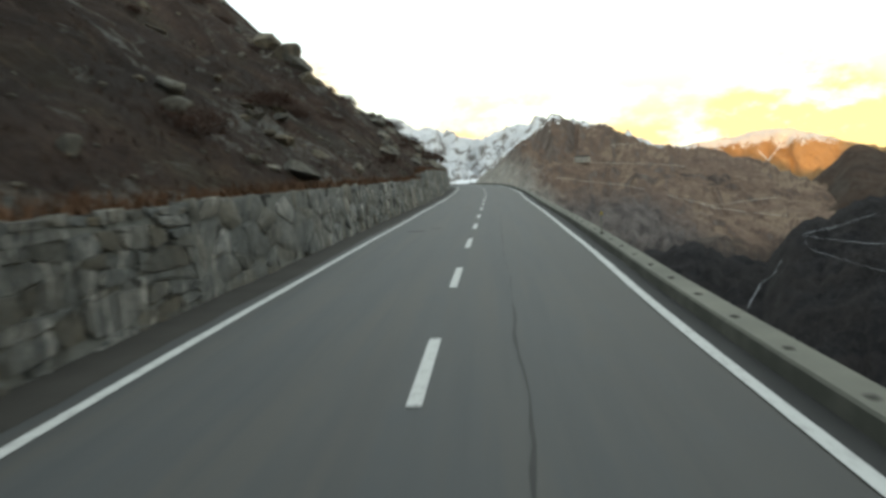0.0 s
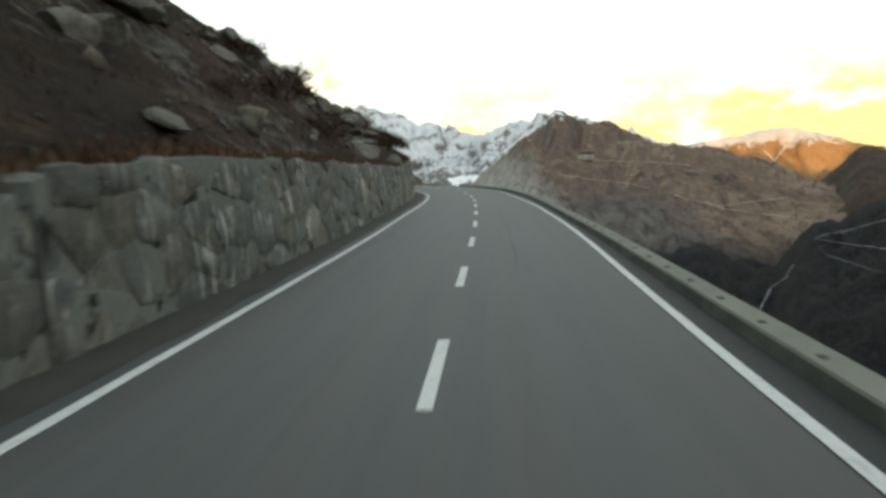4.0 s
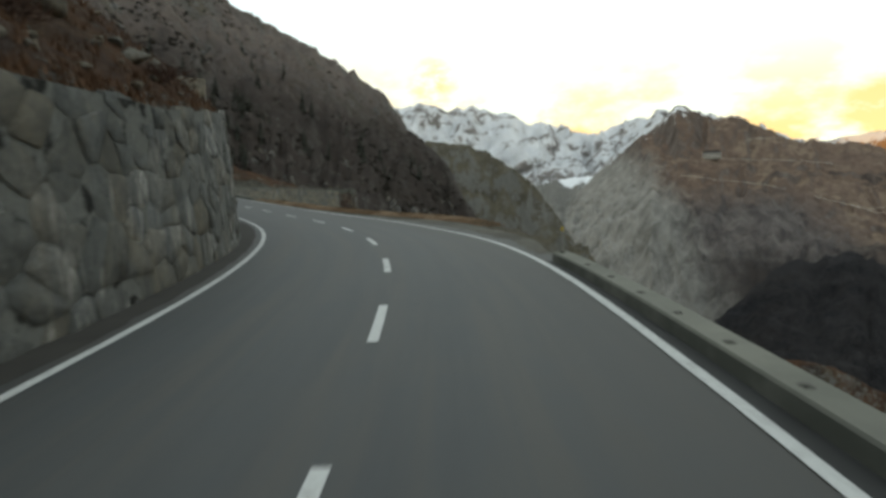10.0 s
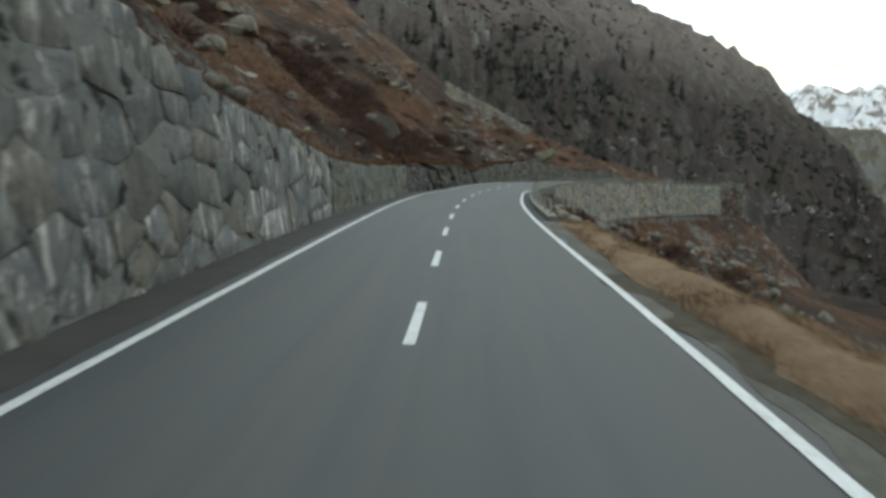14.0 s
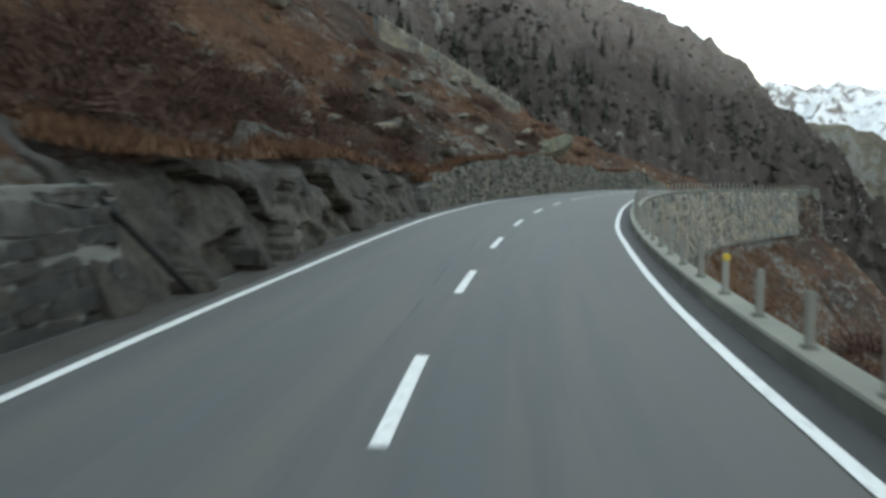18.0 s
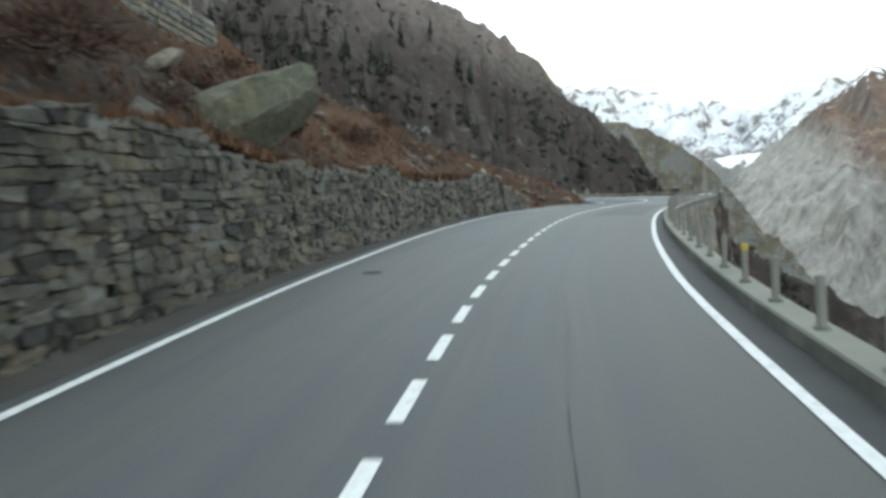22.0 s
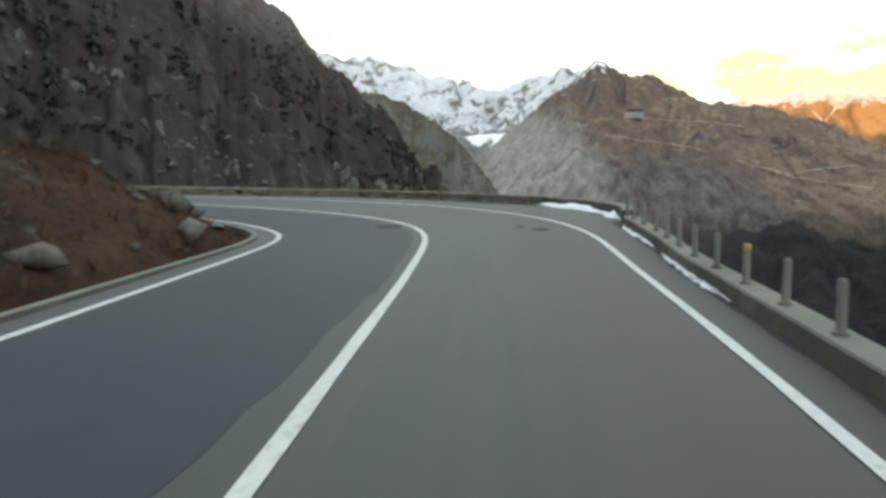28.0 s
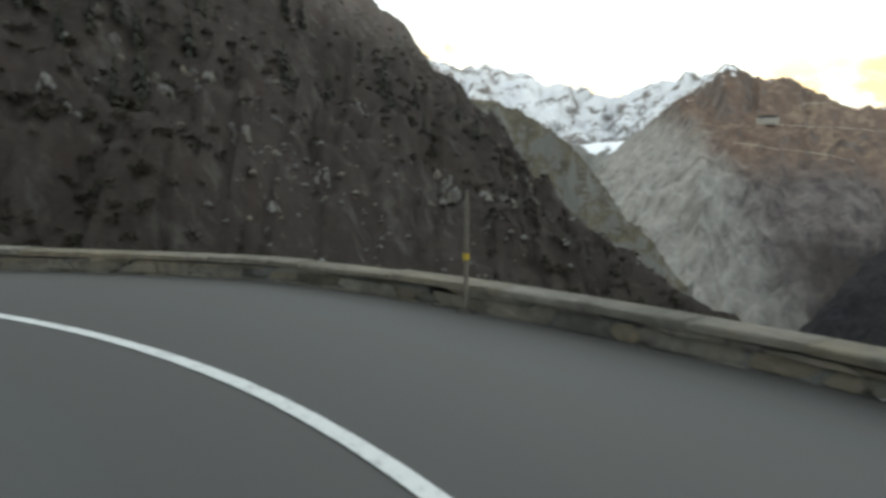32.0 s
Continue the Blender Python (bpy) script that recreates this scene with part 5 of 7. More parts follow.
# ---- ground near the road ----
_x, _y = np.meshgrid(np.arange(-300, 150.1, 1.5), np.arange(-70, 470.1, 1.5), indexing="ij")
_z = near_height(_x.ravel(), _y.ravel())
_sn, _ln = nearest(_x.ravel(), _y.ravel(), -46, S_END)
_z = _z - 3.0 * smooth((13.0 - np.abs(_ln)) / 2.0)
ground = structure(sheet("ground", np.stack([_x, _y, _z.reshape(_x.shape)], -1), M_SLOPE), "rust-brown autumn mountain slope with rock and dark heath", "ground")
_x, _y = np.meshgrid(np.arange(-150, 26, 0.45), np.arange(-48, 345, 0.45), indexing="ij")
_fx, _fy = _x.ravel(), _y.ravel()
_sn, _ln = nearest(_fx, _fy, -46, S_END)
_keep = np.abs(_ln) < 15.5
_z = np.full(len(_fx), -50.0)
_z[_keep] = near_height(_fx[_keep], _fy[_keep])
_z[_keep] += (0.10 * fbm(_fx[_keep] * 1.1, _fy[_keep] * 1.1, 3, 19)) * smooth((np.abs(_ln[_keep]) - 6.0) / 2) - 1.2 * smooth((np.abs(_ln[_keep]) - 13.5) / 2)
_f = grid_faces(*_x.shape)
_f = _f[_keep[_f].all(1)]
_used = np.unique(_f)
_map = np.full(len(_fx), -1)
_map[_used] = np.arange(len(_used))
structure(mesh_object("bank", np.stack([_fx, _fy, _z], 1)[_used], _map[_f], M_SLOPE, None, True), "rough grassy bank with stones beside the road", "ground")


def ground_at(x, y):
    return near_height(np.atleast_1d(np.asarray(x, float)), np.atleast_1d(np.asarray(y, float)))


# grass bank on the open valley edge
_gs = np.arange(128.5, 180.5, 0.4)
_e = wr_at(_gs) + knots(_gs, SHOULDER) + 0.15
_h = 0.21 * smooth((_gs - 135) / 10) * smooth((180.5 - _gs) / 8)
_v = np.linspace(0, 1, 16)
_lat = _e[:, None] + (0.35 + 1.25 * smooth((_gs - 129) / 9))[:, None] * _v
_dz = -0.05 + _h[:, None] * np.sin(np.clip(_v / 0.72, 0, 1) * np.pi * 0.5) - 18 * np.clip(_v - 0.78, 0, 1) ** 1.2
_dz = _dz + 0.07 * fbm(_gs[:, None] * 0.8, _lat * 1.5, 4, 15)
_n = int(np.searchsorted(_gs, 142.0))
structure(sheet("verge", at(_gs[:, None], _lat, _dz)[:_n + 1], M_TURF), "trampled olive grass at the edge of the lay-by", "verge")
structure(sheet("verge", at(_gs[:, None], _lat, _dz)[_n:], M_VERGE), "straw-coloured grass verge at the valley edge", "verge")

# ---- parapet on the valley side ----
def kerb_height(s):
    return float(np.interp(s, [-50, 262, 292, 320], [0.205, 0.21, 0.26, 0.27]))


def kerb_section(s):
    f = float(knots(s, KERB_LAT))
    w = float(np.interp(s, [-50, 150, 180, 215, 240], [0.46, 0.46, 0.46, 0.46, 0.50]))
    h = kerb_height(s) + 0.004 * float(value_noise(np.array([s * 0.7]), np.array([0.3]), 4)[0])
    return [(f, -0.12), (f + 0.030, h - 0.03), (f + 0.055, h), (f + w - 0.06, h + 0.01), (f + w - 0.02, h - 0.03), (f + w, -0.9)]


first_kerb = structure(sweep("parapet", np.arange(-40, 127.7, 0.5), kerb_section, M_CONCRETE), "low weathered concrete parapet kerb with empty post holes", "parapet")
# sockets where guard posts once stood, filled with dark mortar
_bm = bmesh.new()
bmesh.ops.create_cone(_bm, cap_ends=True, segments=8, radius1=0.062, radius2=0.055, depth=0.02)
_hole = bpy.data.meshes.new("post_socket")
_bm.to_mesh(_hole)
_bm.free()
_hole.materials.append(M_DIRT)
for _q in np.arange(-6.9, 126.5, 1.52):
    _ob = new("post_socket", _hole)
    _ob.parent = first_kerb
    _ob.location = tuple(at(_q, float(knots(_q, KERB_LAT)) + 0.19, kerb_height(_q) + 0.008))
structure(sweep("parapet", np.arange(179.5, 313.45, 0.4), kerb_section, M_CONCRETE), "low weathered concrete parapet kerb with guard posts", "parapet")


def post(yellow=False):
    """A squared concrete guard post with a worn, chamfered head, on a small foot."""
    ob = new("guard_post")
    bm = bmesh.new()
    bmesh.ops.create_cube(bm, size=1, matrix=Matrix.Translation((0, 0, 0.31)) @ Matrix.Diagonal((0.090, 0.100, 0.62, 1)))
    bmesh.ops.bevel(bm, geom=bm.edges[:], offset=0.016, segments=2, affect="EDGES")
    for v in bm.verts:
        v.co.x += 0.006 * math.sin(9 * v.co.z)
    shaft = part("shaft", bm, M_POST, ob)
    bm = bmesh.new()
    bmesh.ops.create_cone(bm, cap_ends=True, segments=10, radius1=0.10, radius2=0.075, depth=0.05, matrix=Matrix.Translation((0, 0, 0.02)))
    part("foot", bm, M_CONCRETE, ob)
    if yellow:
        bm = bmesh.new()
        bmesh.ops.create_cube(bm, size=1, matrix=Matrix.Translation((0, 0, 0.56)) @ Matrix.Diagonal((0.098, 0.108, 0.11, 1)))
        bmesh.ops.bevel(bm, geom=bm.edges[:], offset=0.014, segments=1, affect="EDGES")
        part("reflector_band", bm, M_YELLOW, shaft, "weathered yellow band")
    return tagged(ob, "grey concrete guard post with a yellow band on the parapet" if yellow else "weathered grey concrete guard post on the parapet", "guard post", "guard posts along the parapet")


_first, _gold = post(), post(True)
_idx = np.arange(-7, 74)
_ps = np.interp(_idx, [-7, 7, 9, 21, 36, 39, 42, 45, 48, 50, 54, 63, 65, 66, 69, 70, 71, 72, 73], [182.4, 205.2, 208.45, 228.5, 253.8, 259.0, 264.2, 269.1, 274.85, 278.5, 285.1, 300.45, 303.55, 305.05, 309.1, 310.25, 311.43, 312.5, 313.3])
_rng = random.Random(4)
for _i, _q in zip(_idx, _ps):
    _p = at(_q, float(knots(_q, KERB_LAT)) + 0.24, kerb_height(_q))
    _m = Matrix.Translation(_p) @ pose(0, 0, 0, _rng.uniform(-1.5, 1.5), _rng.uniform(-1.5, 1.5), math.degrees(float(np.interp(_q, SS, RH))) + _rng.uniform(-5, 5))
    copy_thing(_gold if _i in (9, 36, 65) else _first, _m)
_first.matrix_world = Matrix.Translation(at(180.5, float(knots(180.5, KERB_LAT)) + 0.24, kerb_height(180.5)))
_gold.matrix_world = Matrix.Translation(at(97.2, float(knots(97.2, KERB_LAT)) + 0.22, 0.205)) @ Matrix.Diagonal((0.75, 0.75, 1, 1))
copy_thing(_gold, Matrix.Translation(at(20.6, float(knots(20.6, KERB_LAT)) + 0.2, 0.205)) @ Matrix.Diagonal((0.72, 0.72, 1, 1)))

# the upper leg's own parapet and posts, seen from below
_us = np.arange(352.0, S_END - 4, 0.5)
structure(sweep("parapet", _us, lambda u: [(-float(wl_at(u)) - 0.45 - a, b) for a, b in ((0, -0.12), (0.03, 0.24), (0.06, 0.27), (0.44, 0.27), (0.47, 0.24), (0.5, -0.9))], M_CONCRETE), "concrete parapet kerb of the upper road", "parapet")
for _q in np.arange(353.0, S_END - 5, 2.0):
    copy_thing(_first, Matrix.Translation(at(_q, -float(wl_at(_q)) - 0.7, 0.262)))

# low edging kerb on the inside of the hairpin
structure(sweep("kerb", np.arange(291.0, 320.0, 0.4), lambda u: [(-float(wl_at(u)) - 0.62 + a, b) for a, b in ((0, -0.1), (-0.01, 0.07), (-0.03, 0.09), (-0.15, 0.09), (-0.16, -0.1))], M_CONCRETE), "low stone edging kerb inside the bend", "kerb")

# end block of the concrete parapet, and the rubble wall round the outside of the hairpin
def stone_lat(u):
    return float(knots(u, STONE_LAT))


def block_section(s):
    f, h = stone_lat(s), 0.40 - 0.02 * (s - 313.5) / 3
    return [(f, -0.15), (f + 0.02, h - 0.04), (f + 0.06, h), (f + 0.52, h), (f + 0.58, h - 0.05), (f + 0.62, -1.2)]


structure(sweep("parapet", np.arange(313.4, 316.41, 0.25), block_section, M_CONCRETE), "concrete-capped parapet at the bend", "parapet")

# ---- distance ----
def massif(name, ridge, base_z, ref, mat, nu=140, nv=60, rough=0.05, seed=1, power=1.0, label="", shape=1.0, jag=0.012, grain=0.10, ribs=0.0, rib_width=1.6):
    """ridge: bearing, elevation, distance of the crest and of the foot, seen from ref. The face falls from the crest to the foot."""
    r = np.array(ridge, float)
    az = np.linspace(r[0, 0], r[-1, 0], nu)
    el, dist, bd = (np.interp(az, r[:, 0], r[:, k]) for k in (1, 2, 3))
    zt = ref[2] + dist * np.tan(np.radians(el))
    zt = zt + jag * dist * fbm(az * 1.7, 0 * az, 6, seed + 50, 0.62) * 0.22
    v = np.linspace(-0.25, 1, nv)
    vv, bk = np.clip(v, 0, 1), np.where(v < 0, -v, 0)
    D = dist[:, None] * (1 - vv ** power) + bd[:, None] * vv ** power + bk * dist[:, None] * 0.5
    Z = zt[:, None] + (base_z - zt[:, None]) * vv ** shape - bk * dist[:, None] * 0.3
    if ribs:                               # ribs and gullies that run down the face
        q = az[:, None] / rib_width + 0.9 * fbm(az[:, None] * 0.5, vv * 3 + 0 * az[:, None], 3, seed + 20)
        D = D - ribs * ridged(q, vv * 1.3 + 0 * q, 5, seed + 70) * smooth(vv * 7)[None, :]
    X, Y = ref[0] + D * np.sin(np.radians(az))[:, None], ref[1] + D * np.cos(np.radians(az))[:, None]
    k = 1.0 / (grain * dist.mean())
    amp = rough * dist.mean()
    fade = np.minimum(1, np.abs(v) * 9)[None, :] * smooth((D - 60) / 200)
    Z = Z + fade * amp * (0.5 * ridged(X * k, Y * k, 6, seed) + 0.35 * fbm(X * k * 2.5, Y * k * 2.5, 5, seed + 9))
    P = np.stack([X, Y, Z], -1)
    ob = structure(sheet(name, P, mat), label, "mountain")
    return ob, P


def stepped(name, lines, ref, mat, nu, nv, seed, label, ribs=40.0, rib_width=1.4, jag=0.012):
    """A mountainside that falls from its crest over benches and cliffs: lines of (bearing, elevation, distance) from the crest down to the foot."""
    a0, a1 = lines[0][0][0], lines[0][-1][0]
    az = np.linspace(a0, a1, nu)
    D, Z = [], []
    for ln in lines:
        r = np.array(ln, float)
        d = np.interp(az, r[:, 0], r[:, 2])
        D.append(d)
        Z.append(ref[2] + d * np.tan(np.radians(np.interp(az, r[:, 0], r[:, 1]))))
    D, Z = np.array(D), np.array(Z)
    Z[0] = Z[0] + jag * D[0] * fbm(az * 1.7, 0 * az, 6, seed + 50, 0.62) * 0.22
    D = np.concatenate([D[:1] * 1.2, D])
    Z = np.concatenate([Z[:1] - 0.1 * D[:1], Z])
    t = np.linspace(0, len(D) - 1, nv)
    i = np.clip(t.astype(int), 0, len(D) - 2)
    f = (t - i)[:, None]
    d, z = (D[i] * (1 - f) + D[i + 1] * f).T, (Z[i] * (1 - f) + Z[i + 1] * f).T
    A, T = az[:, None] + 0 * d, np.maximum(t - 1, 0)[None, :] + 0 * d
    on = smooth(T * 5)
    slant = 3.6 * smooth((A - 9) / 6) * T
    q = (A - slant) / rib_width + 0.8 * fbm(A * 0.35, T * 1.2, 4, seed + 20)
    g = ridged(q, T * 0.55, 6, seed + 70)
    d = d - on * 0.25 * ribs * g
    z = z + on * ribs * (0.60 * g + 0.6 * fbm(A * 0.9, T * 2.2, 5, seed + 5) + 0.30 * fbm(A * 3.1, T * 5.0, 5, seed + 33))
    P = np.stack([ref[0] + d * np.sin(np.radians(A)), ref[1] + d * np.cos(np.radians(A)), z], -1)
    return structure(sheet(name, P, mat), label, "mountain"), P


REF_FAR, REF_NEAR = (0, 85, 9), (-58, 190, 17)
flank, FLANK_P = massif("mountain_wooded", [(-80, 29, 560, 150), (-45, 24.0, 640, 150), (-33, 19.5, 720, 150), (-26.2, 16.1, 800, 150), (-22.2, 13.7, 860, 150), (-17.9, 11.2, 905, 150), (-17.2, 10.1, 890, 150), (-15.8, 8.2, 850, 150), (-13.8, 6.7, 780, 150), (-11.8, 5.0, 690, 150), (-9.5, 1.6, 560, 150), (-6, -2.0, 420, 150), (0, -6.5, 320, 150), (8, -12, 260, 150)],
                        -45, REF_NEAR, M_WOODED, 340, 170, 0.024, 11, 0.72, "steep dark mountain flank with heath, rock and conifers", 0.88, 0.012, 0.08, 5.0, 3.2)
massif("mountain_spur", [(-30, 8.2, 1350, 700), (-16.2, 7.0, 1350, 700), (-12.0, 6.9, 1330, 700), (-9.4, 6.0, 1300, 700), (-7.2, 4.6, 1260, 700), (-5.2, 3.0, 1220, 700), (-3.4, 0.6, 1180, 700), (-1.5, -2.2, 1120, 700), (3, -7, 1050, 700)],
       -300, REF_NEAR, M_OLIVE, 240, 130, 0.034, 21, 1, "olive grassy spur with grey crags", ribs=9.0, rib_width=1.5)
massif("mountain_snow", [(-45, 10.5, 4300, 2900), (-17.9, 9.6, 4300, 2900), (-16.6, 10.0, 4300, 2900), (-14.3, 9.5, 4300, 2900), (-11.9, 9.6, 4300, 2900), (-11.2, 9.3, 4300, 2900), (-9.1, 8.8, 4300, 2900), (-7.7, 8.3, 4300, 2900), (-5.9, 8.1, 4300, 2900), (-4, 7.3, 4300, 2900), (-2.1, 7.0, 4300, 2900), (-0.2, 7.8, 4300, 2900), (2.1, 8.2, 4250, 2900), (4.5, 8.5, 4200, 2900), (9, 7.2, 4100, 2900), (14, 5.2, 4000, 2900)],
       60, REF_FAR, M_ICE, 320, 130, 0.026, 31, 1, "snow-covered alpine range", 0.75, 0.014, 0.06, 70.0, 2.2)
massif("mountain_gorge", [(-10, 2.2, 2950, 1500), (-5.5, 3.2, 2900, 1500), (-2.7, 3.1, 2900, 1500), (0.5, 3.0, 2850, 1650), (2, 2.2, 2800, 1650), (4, -0.5, 2700, 1700), (7, -5, 2600, 1800)],
       -310, REF_FAR, M_GORGE, 180, 100, 0.022, 91, 1, "pale bare rock of the glacier gorge", 1.0, 0.01, 0.06, 14.0, 0.9)
_crest = [(-5, 1.0, 2550), (-2.7, 3.4, 2500), (-0.8, 5.0, 2450), (0.7, 6.3, 2380), (2.1, 7.2, 2300), (3.6, 8.5, 2230), (4.2, 8.8, 2220), (5.2, 8.5, 2240), (6.6, 7.7, 2330), (8.5, 7.8, 2450), (10.5, 6.5, 2550), (12, 5.8, 2650), (16, 5.2, 2800), (20.4, 3.9, 2800), (23.7, 2.2, 2750), (27, 0.4, 2600), (34, -1.0, 2400), (50, -1.5, 2200)]
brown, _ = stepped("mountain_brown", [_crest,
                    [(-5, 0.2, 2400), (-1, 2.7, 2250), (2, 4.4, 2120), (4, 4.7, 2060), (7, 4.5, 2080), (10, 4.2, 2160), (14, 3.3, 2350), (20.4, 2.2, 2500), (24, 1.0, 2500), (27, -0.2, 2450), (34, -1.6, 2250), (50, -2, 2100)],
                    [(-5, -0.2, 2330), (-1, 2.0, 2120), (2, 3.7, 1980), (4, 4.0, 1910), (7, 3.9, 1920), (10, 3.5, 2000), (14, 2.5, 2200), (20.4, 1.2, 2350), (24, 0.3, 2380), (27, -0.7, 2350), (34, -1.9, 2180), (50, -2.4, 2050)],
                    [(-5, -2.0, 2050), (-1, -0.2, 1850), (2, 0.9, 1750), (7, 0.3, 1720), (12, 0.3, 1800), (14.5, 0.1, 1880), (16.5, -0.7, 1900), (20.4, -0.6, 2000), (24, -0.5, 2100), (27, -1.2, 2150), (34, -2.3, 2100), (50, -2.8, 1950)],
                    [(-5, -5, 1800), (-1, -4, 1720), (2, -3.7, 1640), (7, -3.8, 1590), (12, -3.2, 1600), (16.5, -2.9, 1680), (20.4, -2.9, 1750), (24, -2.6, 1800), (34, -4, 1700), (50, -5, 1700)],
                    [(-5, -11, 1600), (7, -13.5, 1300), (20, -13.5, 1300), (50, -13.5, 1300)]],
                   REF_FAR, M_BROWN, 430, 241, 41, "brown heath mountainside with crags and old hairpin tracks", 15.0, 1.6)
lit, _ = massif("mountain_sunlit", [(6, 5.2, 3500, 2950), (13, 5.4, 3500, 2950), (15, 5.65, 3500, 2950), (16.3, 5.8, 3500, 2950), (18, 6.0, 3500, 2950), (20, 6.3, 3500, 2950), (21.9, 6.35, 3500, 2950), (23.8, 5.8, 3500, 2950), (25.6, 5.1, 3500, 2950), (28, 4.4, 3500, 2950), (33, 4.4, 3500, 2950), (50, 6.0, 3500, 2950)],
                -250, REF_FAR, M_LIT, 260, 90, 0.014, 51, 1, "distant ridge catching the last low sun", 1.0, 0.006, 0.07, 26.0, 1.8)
massif("mountain_shoulder", [(19, -2, 2480, 1900), (22.0, 0.8, 2640, 1900), (24.0, 2.4, 2760, 1850), (25.4, 3.7, 2800, 1760), (26.8, 4.7, 2840, 1680), (28.3, 4.1, 2840, 1600), (33, 4.8, 2800, 1600), (50, 8, 2640, 1520), (85, 13, 2400, 1360)],
       -310, REF_FAR, M_SHOULDER, 180, 80, 0.012, 61, 1, "dark brown mountain shoulder")
dark, _ = massif("valley_wood", [(4, -10.0, 1000, 260), (9, -5.5, 1250, 260), (11.2, -3.4, 1350, 260), (13.5, -3.0, 1400, 260), (15.9, -2.4, 1450, 260), (18.4, -3.6, 1500, 260), (20.6, -4.2, 1500, 260), (21.6, -3.6, 1500, 260), (22.8, -1.7, 1500, 260), (25, -0.7, 1500, 260), (27.4, 0.5, 1500, 260), (34, 2.0, 1450, 260), (60, 3, 1300, 260), (95, 3, 1100, 260)],
                -290, REF_FAR, M_DARK, 260, 120, 0.022, 71, 1, "dark wooded valley side", 1.0, 0.02, 0.09)

# valley floor out to the horizon, and the high range behind that keeps the low sun off the road
_g = np.linspace(-4800, 4800, 81)
_x, _y = np.meshgrid(_g, _g, indexing="ij")
structure(sheet("valley_floor", np.stack([_x, _y, -215 + 10 * fbm(_x * 0.003, _y * 0.003, 4, 8)], -1), M_DARK), "dark valley floor", "ground")
_sa = radians(SUN_TURN)
_w = np.linspace(-4200, 4200, 211)
_top = np.interp(_w, [-4200, 150, 400, 511, 674, 790, 850, 950, 1100, 1800, 4200], [1750, 1700, 1240, 1160, 1105, 1035, 995, 1005, 1190, 1200, 1300]) + 18 * fbm(_w * 0.004, 0 * _w, 5, 66)
_rows = []
for _d, _k in ((2000, 0.0), (2900, 0.55), (3500, 1.0), (4300, 0.2)):
    _rows.append(np.stack([-math.sin(_sa) * _d + math.cos(_sa) * _w, -math.cos(_sa) * _d - math.sin(_sa) * _w, -200 + (_top + 200) * _k], -1))
structure(sheet("mountain_west", np.stack(_rows, 1), M_BROWN), "high mountain range behind the road", "mountain")

# ---- stonework along the mountain side ----
def face_at(u):
    return float(knots(u, WALL_FACE))


def top_at(u):
    return float(knots(u, WALL_TOP))


stone_wall("wall_18", -6.0, 12.6, face_at, lambda u: top_at(u) - 0.05, 0.50, 0.24, [M_STONE, M_DRY], "rough stretch of retaining wall in small grey stones", seed=41, bulge=0.08, gap=0.012, coursed=True)
stone_wall("wall_1", 12.62, 52.7, face_at, top_at, 0.74, 0.52, [M_STONE, M_CLIFF], "retaining wall of large grey gneiss blocks", seed=11, bulge=0.065, gap=0.011)
stone_wall("wall_2", 52.8, 131.0, face_at, top_at, 0.86, 0.62, [M_STONE, M_CLIFF], "high retaining wall of large grey gneiss blocks with an end pillar", seed=12, bulge=0.06, gap=0.010)
stone_wall("wall_19", 131.05, 143.15, face_at, top_at, 0.90, 0.64, [M_STONE, M_CLIFF], "high rough retaining wall of grey blocks on the bend", seed=51, bulge=0.065, gap=0.010)
stone_wall("wall_3", 143.2, 180.0, face_at, top_at, 0.86, 0.72, [M_CLIFF, M_STONE], "tall stone retaining wall with white lime streaks", seed=13, bulge=0.075, gap=0.010)
stone_wall("wall_17", 180.02, 198.3, lambda u: face_at(u) - (0.12 if u > 197.2 else 0), lambda u: top_at(u) + (0.05 if u > 197.2 else 0), 1.05, 0.66, [M_MOSSY], "mossy concrete-faced retaining wall with an end pilaster", seed=33, bulge=0.03, gap=0.006)
stone_wall("wall_4", 198.5, 207.0, lambda u: face_at(u) + 0.25, lambda u: top_at(u) - 0.1, 0.62, 0.24, [M_CRAG], "dark damp coursed stone wall", seed=14, bulge=0.06, coursed=True)
crag("wall_rock_2", 206.3, 227.0, lambda u: face_at(u) - 0.05, lambda u: top_at(u) + 0.4, M_CRAG, "dark weathered natural rock face", 22, 0.8, 0.45)


def ragged_top(u):
    return top_at(u) - 0.10 + 0.4 * float(fbm(np.array([u * 0.45]), np.array([2.7]), 3, 29)[0])


_cuts = np.linspace(226.2, 281.8, 10)
for _i in range(9):
    stone_wall("wall_%d" % (20 + _i), _cuts[_i], _cuts[_i + 1] - 0.02, face_at, ragged_top, 0.37, 0.145, [M_DRY, M_CRAG], "dry-stone retaining wall of flat fieldstones", gap=0.016, bulge=0.085, seed=15 + _i, coursed=True)
stone_wall("wall_8", 282.7, 288.2, face_at, lambda u: max(0.35, top_at(u)), 0.40, 0.15, [M_DRY], "short end piece of dry-stone wall", gap=0.018, bulge=0.09, seed=18, coursed=True)
crag("wall_rock_3", 281.4, 283.2, lambda u: face_at(u) + 0.05, lambda u: top_at(u) - 0.1, M_CRAG, "small rock outcrop between the walls", 23, 0.4, 0.3)
